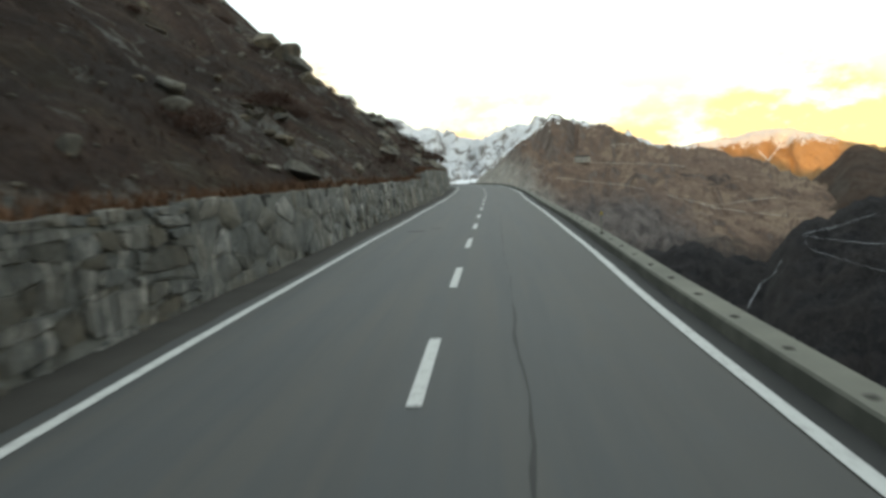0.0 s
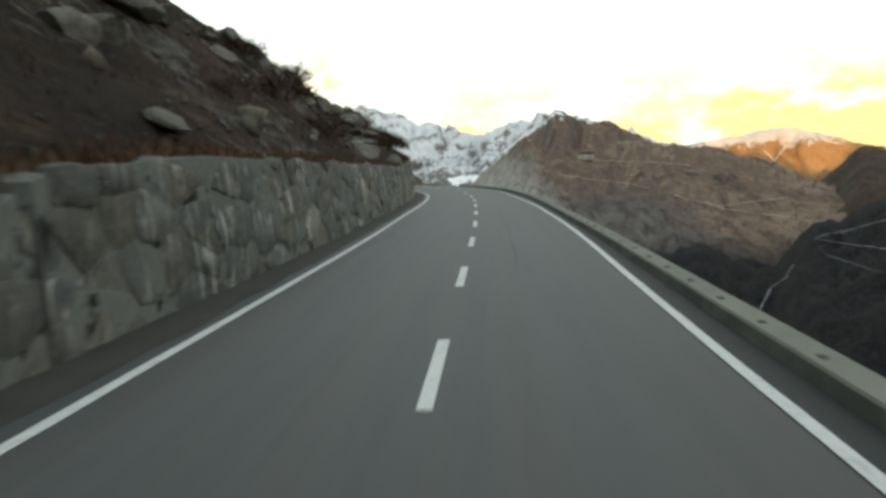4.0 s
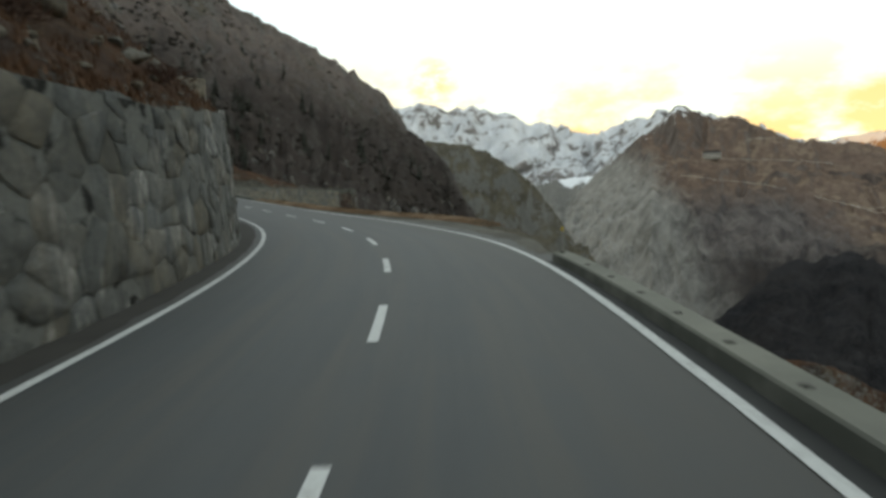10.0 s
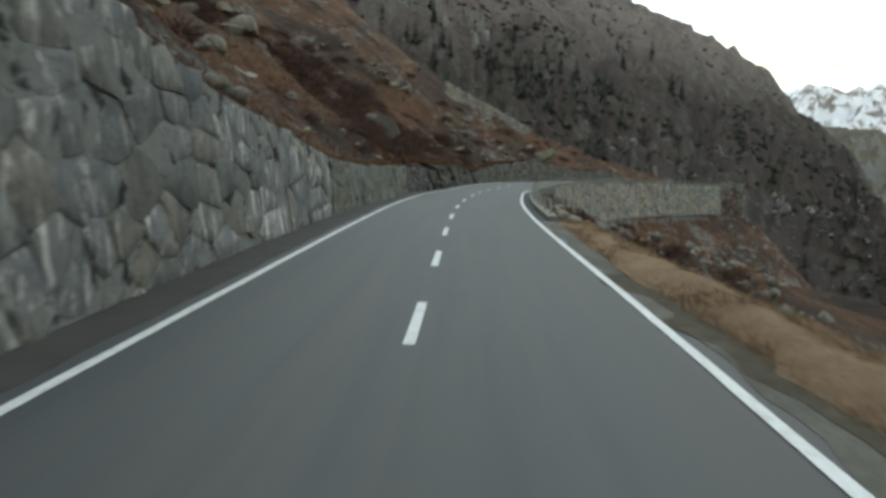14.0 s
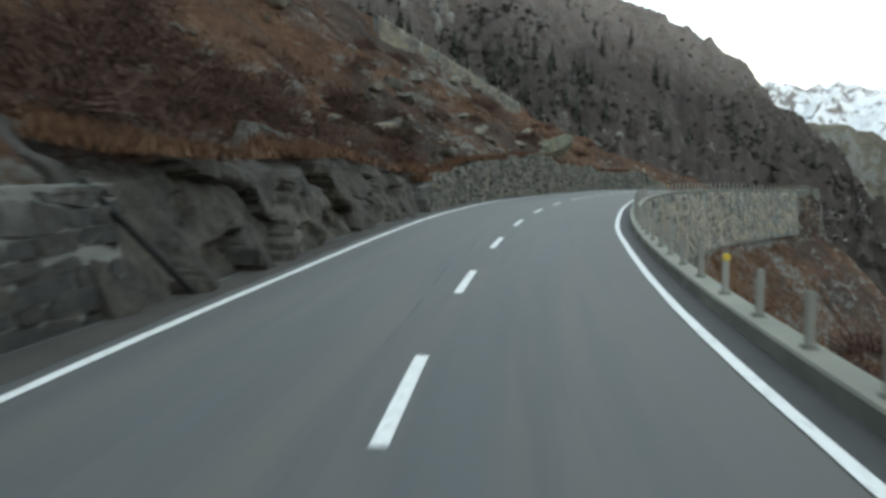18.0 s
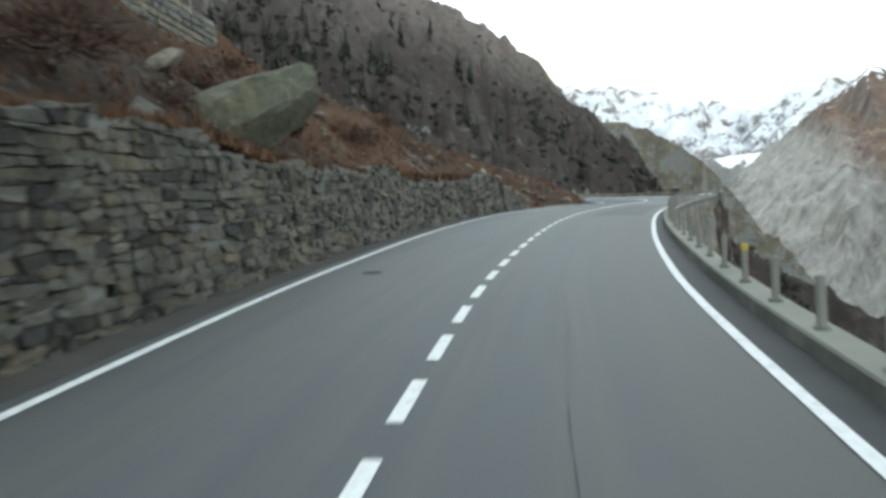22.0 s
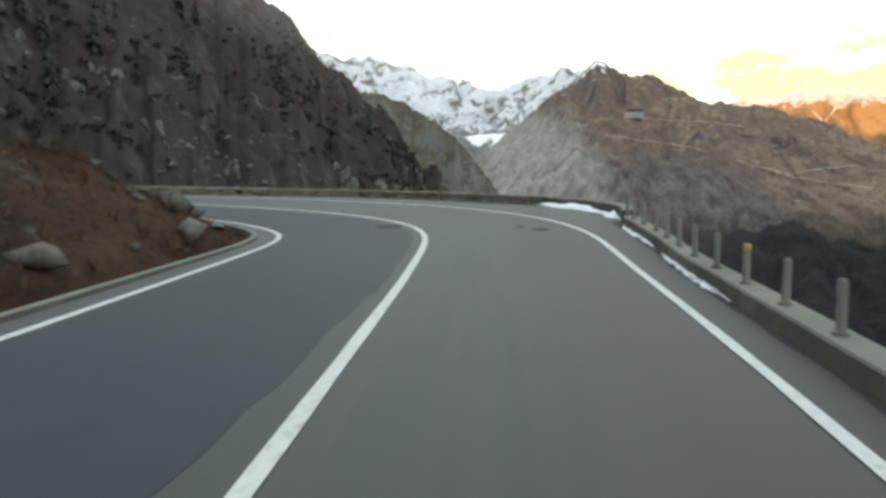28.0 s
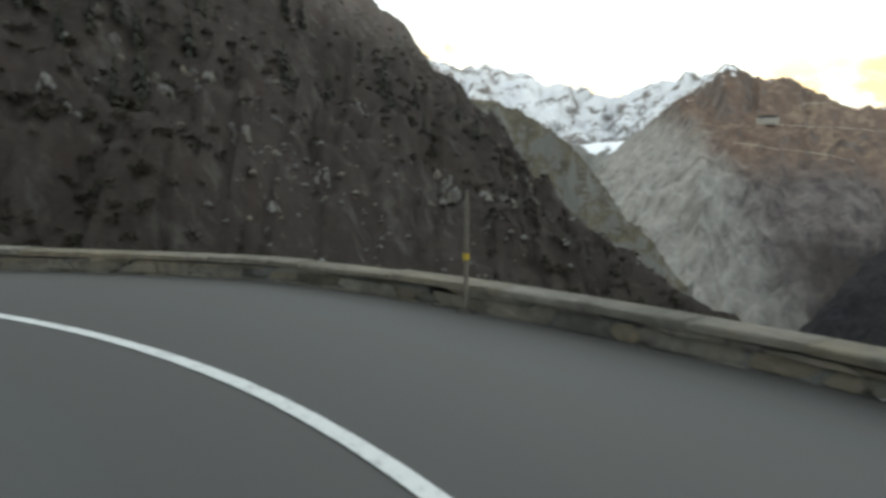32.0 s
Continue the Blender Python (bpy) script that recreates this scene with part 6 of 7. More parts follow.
# squared end pillar that rises above the wall top, of three stacked blocks
_pil = structure(mesh_object("pillar", [at(139.7, -5.9 - a, b) for a, b in ((-0.2, 3.9), (0.2, 3.9), (0.0, 5.4))], [(0, 1, 2)], M_JOINT), "squared stone end pillar standing above the retaining wall", "pillar")
for _z0, _z1, _in in ((3.9, 4.7, 0.02), (4.72, 5.3, 0.0), (5.32, 5.95, 0.04)):
    bm = bmesh.new()
    bmesh.ops.create_cube(bm, size=1)
    bmesh.ops.bevel(bm, geom=bm.edges[:], offset=0.035, segments=2, affect="EDGES")
    bmesh.ops.subdivide_edges(bm, edges=[e for e in bm.edges if e.calc_length() > 0.5], cuts=3, use_grid_fill=True)
    for v in bm.verts:
        u_, l_, z_ = 139.7 + v.co.x * (0.9 - _in), -6.15 - v.co.y * (1.4 - _in), _z0 + (v.co.z + 0.5) * (_z1 - _z0)
        k_ = 0.018 * float(fbm(np.array([v.co.x * 3 + z_]), np.array([v.co.y * 3 - z_]), 3, 17)[0])
        v.co = Vector(at(u_ + k_, l_ + k_, z_))
    part("block", bm, M_PALE, _pil)
# below the parapet, across the gully
stone_wall("wall_9", 224.5, 307.0, lambda u: float(knots(u, KERB_LAT)) + 0.50, lambda u: -0.05, 1.05, 0.72, [M_COPING, M_STONE], "pale stone retaining wall that carries the road", seed=19, side=1, foot=-5.6, batter=0.10, bulge=0.08)
stone_wall("wall_10", 316.4, 342.0, lambda u: stone_lat(u) + 0.0, lambda u: 0.28, 0.36, 0.12, [M_COPING, M_DRY], "low rubble parapet wall round the hairpin", seed=20, side=-2, foot=-0.1, thick=0.45, bulge=0.035, gap=0.010, coursed=True)


# dressed coping blocks on the rubble wall
_rng = random.Random(91)
_u = 316.42
_cop = bpy.data.objects["wall_10"]
while _u < 341.5:
    _w = _rng.uniform(0.6, 1.15)
    _h0, _lift = 0.095 + _rng.uniform(-0.012, 0.012), 0.275 + _rng.uniform(-0.006, 0.008)
    _q = np.array([[at(_a, stone_lat(_a) + _b, _lift + _c) for _b, _c in ((-0.012, 0.0), (-0.008, _h0 - 0.02), (0.012, _h0), (0.46, _h0 + 0.01), (0.49, _h0 - 0.02), (0.49, 0.0))] for _a in (_u + 0.008, _u + _w / 2, _u + _w - 0.008)])
    _q = _q + np.array([[[_rng.uniform(-0.006, 0.006) for _ in range(3)] for _ in range(6)] for _ in range(3)])
    _o = _q.reshape(-1, 3).mean(0)
    _fs = [(r * 6 + k, r * 6 + (k + 1) % 6, (r + 1) * 6 + (k + 1) % 6, (r + 1) * 6 + k) for r in (0, 1) for k in range(6)] + [tuple(range(6))[::-1], tuple(range(12, 18))]
    _c = mesh_object("coping_stone", _q.reshape(-1, 3) - _o, _fs, M_COPING, _cop)
    _c.location = tuple(_o)
    _u += _w

# ---- boulders on the slopes ----
ROCKS = [rock_mesh(100 + i, 0.55 + 0.03 * i) for i in range(12)]
_rng = random.Random(31)
LICHEN_ROCK = rock_mesh(500, 0.75, 3, M_LICHEN)


def boulder(x, y, size, label="", squash=1.0, sink=0.3, mesh=None):
    z = float(ground_at(x, y)[0])
    _s, _l = nearest(np.array([x]), np.array([y]), -46, S_TURN)
    if (_s[0] > 283 and -30 < _l[0] < 0) or math.hypot(x + 98, y - 284) < 24:
        return None
    ob = new("boulder", mesh or ROCKS[_rng.randrange(len(ROCKS))])
    ob.matrix_world = Matrix.Translation((x, y, z + size * (0.55 - sink))) @ pose(0, 0, 0, _rng.uniform(-25, 25), _rng.uniform(-25, 25), _rng.uniform(0, 360)) @ Matrix.Diagonal((size * _rng.uniform(0.9, 1.3), size, size * squash, 1))
    return tagged(ob, label or "weathered grey boulder lying in the brown grass", "boulder", "boulders on the slope")


# the ones that stand out: station, offset, half-width
BIG = [(23.0, -5.6, 0.75), (27.0, -8.7, 0.3), (26.0, -7.1, 0.45), (32.5, -9.2, 0.4), (26.5, -8.1, 0.4), (21.5, -5.9, 0.35), (29.0, -6.5, 0.5), (50.8, -7.1, 0.8),
       (67.5, -10.5, 0.7), (53.3, -7.6, 0.6), (58.5, -5.9, 0.5), (92.7, -7.4, 1.0), (91.0, -9.5, 0.8), (206.0, -8.6, 1.5), (197.0, -8.6, 0.6), (214.0, -9.2, 0.7),
       (251.5, -12.8, 0.9), (237.7, -9.9, 0.7), (232.7, -8.0, 0.6), (243.7, -8.5, 0.6), (244.6, -6.9, 0.5), (244.0, -7.4, 0.8), (258.6, -7.2, 1.65), (259.0, -9.5, 0.8), (264.0, -8.2, 0.7),
       (231.0, -7.3, 1.25), (229.6, -7.9, 0.8), (245.9, -13.3, 0.9), (240.1, -12.0, 0.7), (232.5, -9.6, 0.7)]
for _q, _o, _n in BIG:
    _p = at(_q, _o)
    boulder(float(_p[0]), float(_p[1]), _n, "large boulder with yellow-green lichen above the road wall" if _q == 258.6 else "large pale boulder above the road wall" if _n > 0.7 else "", 1.15 if _q in (258.6, 206.0) else 0.62, 0.25, LICHEN_ROCK if _q == 258.6 else None)
_n = 0
while _n < 74:
    _q, _d = _rng.uniform(5, 312), 5.5 + 46 * _rng.random() ** 1.8
    _p = at(_q, -_d - (1.5 if 128 < _q < 150 or 205 < _q < 228 else 0.6))
    if value_noise(np.array([_p[0] * 0.06]), np.array([_p[1] * 0.06]), 44)[0] + _rng.uniform(-0.5, 0.5) < 0.05 or _q > 281:
        continue
    boulder(float(_p[0]), float(_p[1]), 0.18 + 0.95 * _rng.random() ** 3 + 0.008 * _d, squash=_rng.uniform(0.5, 1.0), sink=_rng.uniform(0.3, 0.6))
    _n += 1
# rock outcrops: heaps of large broken blocks
for _q, _o, _n, _sz in ((33, -20, 9, 1.1), (42, -27, 12, 1.5), (60, -13, 7, 0.9), (75, -11, 8, 1.0), (88, -9.5, 9, 1.1), (100, -12, 8, 1.2), (152, -13, 8, 1.0), (168, -17, 12, 1.4), (178, -24, 10, 1.5), (188, -14, 9, 1.0), (200, -20, 9, 1.3), (222, -15, 8, 1.0), (236, -20, 9, 1.2), (262, -19, 8, 1.0)):
    for _k in range(_n):
        _p = at(_q + _rng.gauss(0, 2.2), _o + _rng.gauss(0, 1.8))
        boulder(float(_p[0]), float(_p[1]), _sz * _rng.uniform(0.4, 1.0), "grey broken block in a rock outcrop on the slope", _rng.uniform(0.5, 0.9), _rng.uniform(0.3, 0.55))
# crags and slabs that break out of the first slope: x, y, half-width
for _x, _y, _n in ((-15.6, 54.0, 1.3), (-17.2, 56.2, 1.7), (-19.0, 58.5, 1.5), (-14.4, 52.6, 0.8), (-21.0, 62.0, 1.4), (-8.5, 24.6, 0.35), (-8.9, 26.0, 0.3), (-9.4, 31.2, 0.5), (-7.6, 26.2, 0.35),
                   (-7.8, 51.6, 0.75), (-8.3, 53.2, 0.7), (-11.4, 65.1, 1.1), (-10.4, 62.0, 0.9), (-11.9, 67.5, 0.9), (-10.0, 59.8, 0.6), (-8.7, 53.4, 0.5), (-8.2, 83.4, 0.9), (-7.9, 81.0, 0.9), (-8.6, 86.0, 0.8), (-11.3, 92.2, 1.0), (-10.2, 89.4, 0.7), (-12.4, 95.0, 0.9)):
    boulder(_x, _y, _n, "pale angular slab breaking out of the heather slope", _rng.uniform(0.6, 0.95), _rng.uniform(0.2, 0.4))
# stones in the gully on the valley side
for _i in range(54):
    _q = _rng.uniform(184, 246) if _i < 26 else _rng.gauss(214, 9)
    _p = at(_q, 5.6 + 16 * _rng.random() ** 1.3 if _i < 26 else 14 + abs(_rng.gauss(0, 4)))
    boulder(float(_p[0]), float(_p[1]), 0.2 + 0.7 * _rng.random() ** 2, "pale broken boulder in the gully below the road")

# small scree, one mass
_g = np.random.default_rng(8)
_src = []
for _me in [rock_mesh(300 + i, 0.6, 1) for i in range(5)]:
    _v = np.array([v.co[:] for v in _me.vertices])
    _t = []
    for _pl in _me.polygons:
        for _k in range(1, len(_pl.vertices) - 1):
            _t.append((_pl.vertices[0], _pl.vertices[_k], _pl.vertices[_k + 1]))
    _src.append((_v, np.array(_t)))
_chunks = []
_q = np.concatenate([_g.uniform(4, 318, 2300), _g.uniform(182, 240, 950)])
_o = np.concatenate([-(5.6 + 26 * _g.random(2300) ** 1.7), 6.0 + 13 * _g.random(950)])
_P = at(_q, _o)
_gz = ground_at(_P[:, 0], _P[:, 1])
for _i in range(len(_q)):
    _v, _f = _src[_i % 5]
    _a, _sz = _g.uniform(0, 6.283), (0.05 + 0.22 * _g.random() ** 3 if _i % 6 and _o[_i] < 0 else 0.10 + 0.6 * _g.random() ** 2.2)
    _rot = np.array([[math.cos(_a), -math.sin(_a), 0], [math.sin(_a), math.cos(_a), 0], [0, 0, 1]])
    _chunks.append(((_v * _sz) @ _rot.T + np.array([_P[_i, 0], _P[_i, 1], _gz[_i] + 0.3 * _sz]), _f))
joined("scree", _chunks, M_BOULDER, "small loose stones scattered over the slope", "scree")

# ---- grass and shrubs ----
_q = _g.uniform(2, 318, 14000)
_o = -(5.2 + 14 * _g.random(14000) ** 1.4)
_ok = ~((_q > 205) & (_q < 228) & (_o > -7.0))
_P = at(_q[_ok], _o[_ok])
_P[:, 2] = ground_at(_P[:, 0], _P[:, 1])
_h = _q[_ok] < 116
tufts("slope_heather", _P[_h], M_HEATHER, "dark brown heather and withered grass", 0.20, 5, 8, "heather")
tufts("slope_grass", _P[~_h], M_RUST, "rust-brown dry mountain grass", 0.28, 5, 7)
_q = np.concatenate([_g.uniform(3, 128, 1500), _g.uniform(165, 197, 700), _g.uniform(226, 286, 3000)])
_t = knots(_q, WALL_TOP)
_P = at(_q, -(knots(_q, WALL_FACE) + 0.10 * _t + 0.18 + 0.7 * _g.random(len(_q))), _t - 0.04)
_P[:, 2] = np.maximum(_P[:, 2], ground_at(_P[:, 0], _P[:, 1]))
_q = _g.uniform(197, 229, 2600)
_o = 0.15 + 2.6 * _g.random(2600)
_X = at(_q, -(knots(_q, WALL_FACE) + 0.3 + _o), knots(_q, WALL_TOP) + 0.25 + 0.25 * _o)
_X = _X[value_noise(_q * 0.5, _o * 0.9, 8) > -0.15]
_X[:, 2] = np.maximum(_X[:, 2], ground_at(_X[:, 0], _X[:, 1]))
tufts("crag_top_grass", _X, M_RUST, "rust-brown grass hanging over the dark rock face", 0.34, 16, 7)
tufts("wall_top_grass", _P, M_RUST, "dry brown grass growing over the wall top", 0.30, 15, 7)
_q = 139.5 + 40.5 * _g.random(5200) ** 0.9
_o = wr_at(_q) + knots(_q, SHOULDER) + 0.25 + 1.15 * _g.random(5200)
_dz = 0.19 * smooth((_q - 135) / 10) * smooth((180.5 - _q) / 8) * np.clip((_o - wr_at(_q) - knots(_q, SHOULDER)) / 1.3, 0.1, 1)
_q2 = _g.uniform(144, 170, 4200)
_k2 = knots(_q2, SHOULDER)
tufts("turf_grass", at(_q2, wr_at(_q2) + _k2 * (0.30 + 0.77 * _g.random(4200) ** 0.6) + 0.1, 0.0), M_TURF, "short dark trampled grass on the lay-by", 0.045, 26, 8)
tufts("verge_straw", at(_q, _o, _dz - 0.02), M_STRAW, "straw-coloured dry grass on the verge", 0.12, 6, 9)
_q = _g.uniform(180, 300, 7500)
_P = at(_q, knots(_q, KERB_LAT) + 1.0 + 13 * _g.random(7500) ** 1.3)
_P[:, 2] = ground_at(_P[:, 0], _P[:, 1])
tufts("gully_grass", _P, M_GOLD, "orange-brown dry grass in the gully", 0.35, 7, 7)
_rg = random.Random(12)
_chunks = []
for _i in range(230):
    _u = _rg.uniform(198.5, 230)
    _p = at(_u, -_rg.uniform(5.5, 9.5) - (9 * _rg.random() ** 2 if _i > 95 else 0), float(knots(_u, WALL_TOP)) + 0.2)
    _p[2] = max(_p[2], ground_at(_p[0], _p[1])[0])
    _chunks.append(shrub_chunk(_rg, _p, _rg.uniform(0.5, 1.0) if _i < 95 else _rg.uniform(0.7, 1.5)))
for _i in range(300):
    if _i >= 190:
        _p = at(_rg.uniform(196, 222), -_rg.uniform(8, 24))
    elif _i < 155:
        _p = at(_rg.uniform(8, 285), -(6.2 + 24 * _rg.random() ** 1.4))
    else:
        _p = at(_rg.uniform(184, 244), _rg.uniform(6, 16))
    _p[2] = ground_at(_p[0], _p[1])[0]
    _sz = _rg.uniform(0.6, 1.6)
    for _k in range(3):
        _chunks.append(shrub_chunk(_rg, _p + np.array([_rg.uniform(-0.5, 0.5), _rg.uniform(-0.5, 0.5), 0]) * _sz, _sz * _rg.uniform(0.6, 1.0)))
joined("shrubs", _chunks, M_TWIG, "low leafless dark-brown shrubs on the slope", "shrub")

# ---- conifers on the far flank ----
_trees = [conifer(i) for i in range(4)]
_rt = random.Random(77)
_n, _tries = 0, 0
while _n < 105 and _tries < 6000:
    _tries += 1
    _u, _v = _rt.randint(35, FLANK_P.shape[0] - 55), _rt.randint(58, 158)
    _p = FLANK_P[_u, _v]
    if value_noise(np.array([_p[0] * 0.012]), np.array([_p[1] * 0.012]), 5)[0] + _rt.uniform(-0.25, 0.25) < 0.22:
        continue
    _hgt = _rt.uniform(7, 15)
    _m = Matrix.Translation((_p[0], _p[1], _p[2] - 0.6)) @ pose(0, 0, 0, 0, 0, _rt.uniform(0, 360)) @ Matrix.Diagonal((_hgt * _rt.uniform(0.85, 1.2), _hgt, _hgt, 1))
    if _n < 4:
        _trees[_n].matrix_world = _m
    else:
        _c = copy_thing(_trees[_n % 4], Matrix.Identity(4))
        _c.matrix_world = _m
    _n += 1

# the denser stand halfway up the flank
_uu, _vv = np.nonzero((FLANK_P[:, :, 0] > -300) & (FLANK_P[:, :, 0] < -165) & (FLANK_P[:, :, 1] > 430) & (FLANK_P[:, :, 1] < 640))
_n = 0
while _n < 70:
    _i = _rt.randrange(len(_uu))
    _p = FLANK_P[_uu[_i], _vv[_i]]
    if value_noise(np.array([_p[0] * 0.022]), np.array([_p[1] * 0.022]), 9)[0] + _rt.uniform(-0.3, 0.3) < 0.0:
        continue
    _hgt = _rt.uniform(9, 17)
    _c = copy_thing(_trees[_n % 4], Matrix.Identity(4))
    _c.matrix_world = (Matrix.Translation((_p[0] + _rt.uniform(-2, 2), _p[1] + _rt.uniform(-2, 2), _p[2] - 1.5)) @ pose(0, 0, 0, 0, 0, _rt.uniform(0, 360)) @ Matrix.Diagonal((_hgt * _rt.uniform(0.85, 1.2), _hgt, _hgt, 1)))
    _n += 1
# retaining wall and guard posts of the upper road, on the crest of the bank between the two legs
WALL_A, WALL_B = np.array([-102.0, 229.0, 34.5]), np.array([-101.5, 250.4, 29.3])
_len = float(np.linalg.norm(WALL_B - WALL_A))
_core = [WALL_A + (WALL_B - WALL_A) * f + np.array([dx, 0, dz]) for f in (0.0, 1.0) for dx, dz in ((-0.04, -0.06), (-0.6, -0.06), (-0.6, -3.0), (0.25, -3.0))]
upper_wall = structure(mesh_object("wall_upper", _core, [(0, 1, 2, 3), (7, 6, 5, 4), (0, 4, 5, 1), (1, 5, 6, 2), (2, 6, 7, 3), (3, 7, 4, 0)], M_JOINT), "pale stone retaining wall of the upper road on the bank", "wall")
_rw = random.Random(52)
for _r in range(7):
    _q = _rw.uniform(-0.5, 0.0)
    while _q < _len - 0.2:
        _w = _rw.uniform(0.45, 0.95)
        _e0, _e1 = max(_q, 0.0) + 0.012, min(_q + _w, _len) - 0.012
        _q += _w
        if _e1 - _e0 < 0.12:
            continue
        _z0, _z1, _d = -0.36 * (_r + 1) + 0.012, -0.36 * _r - 0.012 + (_rw.uniform(-0.05, 0.06) if _r == 0 else 0), _rw.uniform(0.02, 0.07)
        _pt = []
        for _x, _i in ((-0.3, 0.0), (0.0, 0.0), (_d, 0.05)):
            for _u, _v in ((_e0 + _i, _z0 + _i), (_e1 - _i, _z0 + _i), (_e1 - _i, _z1 - _i), (_e0 + _i, _z1 - _i)):
                _pt.append(WALL_A + (WALL_B - WALL_A) * (_u / _len) + np.array([_x - 0.10 * _v + _rw.uniform(-0.01, 0.01), 0, _v + _rw.uniform(-0.012, 0.012)]))
        _pt = np.array(_pt)
        _o = _pt.mean(0)
        _st = mesh_object("stone", _pt - _o, [(k + 4 * r, (k + 1) % 4 + 4 * r, (k + 1) % 4 + 4 * r + 4, k + 4 * r + 4) for r in (0, 1) for k in range(4)] + [(8, 9, 10, 11), (3, 2, 1, 0)], M_COPING if _rw.random() < 0.6 else M_STONE, upper_wall)
        _st.location = tuple(_o)
for _i in range(9):
    _p = WALL_A + (WALL_B - WALL_A) * ((_i + 0.5) / 9) + np.array([-0.3, 0, -0.05])
    copy_thing(_first, Matrix.Translation(_p) @ Matrix.Diagonal((0.95, 0.95, 1.15, 1)))
_xs = np.linspace(-120, -92, 113)
for _i in range(6, 13):
    _y = 237.6 + 2.3 * _i
    _h = ground_at(_xs, 0 * _xs + _y)
    _k = int(np.argmax(_h[20:])) + 20
    if _i != 7:
        copy_thing(_first, Matrix.Translation((float(_xs[_k]), _y, float(_h[_k]) - 0.02)) @ Matrix.Diagonal((0.95, 0.95, 1.15, 1)))

# scrub and broken rock over the flank, each one mass
_chunks, _rocks = [], []
_g = np.random.default_rng(21)
_low = rock_mesh(401, 0.7, 1)
_lv = np.array([v.co[:] for v in _low.vertices])
_lf = np.array([tuple(p.vertices) for p in _low.polygons])
_k = 0
while _k < 5200:
    _u, _v = int(_g.integers(80, FLANK_P.shape[0] - 40)), int(_g.integers(40, 164))
    _f = _g.random(2)
    _p = FLANK_P[_u, _v] * (1 - _f[0]) + FLANK_P[_u + 1, _v] * _f[0] + (FLANK_P[_u, _v + 1] - FLANK_P[_u, _v]) * _f[1]
    _m = value_noise(np.array([_p[0] * 0.02]), np.array([_p[1] * 0.02]), 15)[0]
    _k += 1
    if _m + _g.uniform(-0.4, 0.4) > -0.15:
        _n, _sz = 52, _g.uniform(1.0, 2.6)
        _d = _g.normal(0, 1, (_n, 3))
        _d = _d / np.linalg.norm(_d, axis=1)[:, None] * np.array([1, 1, 0.8])
        _d[:, 2] = np.abs(_d[:, 2])
        _c = _p + _d * _sz * _g.uniform(0.4, 0.9, (_n, 1))
        _a = _g.normal(0, 0.25, (_n, 3)) * _sz
        _b = _g.normal(0, 0.25, (_n, 3)) * _sz
        _chunks.append((np.stack([_c - _a * 0.5, _c + _a * 0.5, _c + _b], 1).reshape(-1, 3), np.arange(3 * _n).reshape(-1, 3)))
    else:
        _sz = _g.uniform(0.3, 0.7) + 1.2 * _g.random() ** 4
        _rocks.append((_lv * _sz * np.array([_g.uniform(0.8, 1.5), 1, _g.uniform(0.6, 1.1)]) + _p, _lf))
joined("flank_scrub", _chunks, M_SCRUB, "dark low scrub on the mountain flank", "scrub")
joined("flank_rocks", _rocks, M_GREY, "grey broken rock on the mountain flank", "scree")

# ---- far buildings, tracks, river and ice, laid on the mountainsides ----
from mathutils.bvhtree import BVHTree


def tree_of(ob):
    return BVHTree.FromPolygons([v.co[:] for v in ob.data.vertices], [tuple(p.vertices) for p in ob.data.polygons])


def cast(bvh, eye, az, el):
    a, e = radians(az), radians(el)
    return bvh.ray_cast(Vector(eye), Vector((math.sin(a) * math.cos(e), math.cos(a) * math.cos(e), math.sin(e))))[0]


EYE_1, EYE_29 = (0, 23, 4), (-81, 277, 22)
BROWN_BVH, DARK_BVH = tree_of(brown), tree_of(dark)


def track(name, bvh, eye, pts, width, mat, label, category, lift=3.0):
    """A path laid on a mountainside along the bearings and elevations pts."""
    p = np.array(pts, float)
    t = np.linspace(0, len(p) - 1, 12 * len(p))
    k = np.arange(len(p))
    rows = []
    flat = abs(p[-1, 0] - p[0, 0]) > abs(p[-1, 1] - p[0, 1])
    for i, v in enumerate(t):
        a, e = float(np.interp(v, k, p[:, 0])), float(np.interp(v, k, p[:, 1]))
        w = 0.012 * width * (0.7 + 0.5 * float(value_noise(np.array([i * 0.45]), np.array([a]), 3)[0]))
        j = 0.05 * float(value_noise(np.array([i * 0.3]), np.array([e]), 8)[0])
        pair = [cast(bvh, eye, a + (0 if flat else q * w + j), e + (q * w * 0.55 + j if flat else 0)) for q in (-0.5, 0.5)]
        if None in pair:
            continue
        near = (Vector(eye) - pair[0]).normalized() * lift * 4
        rows.append([pair[0] + near + Vector((0, 0, lift)), pair[1] + near + Vector((0, 0, lift))])
    if len(rows) < 3:
        return None
    return structure(sheet(name, np.array([[tuple(q) for q in r] for r in rows]), mat, None, False), label, category)


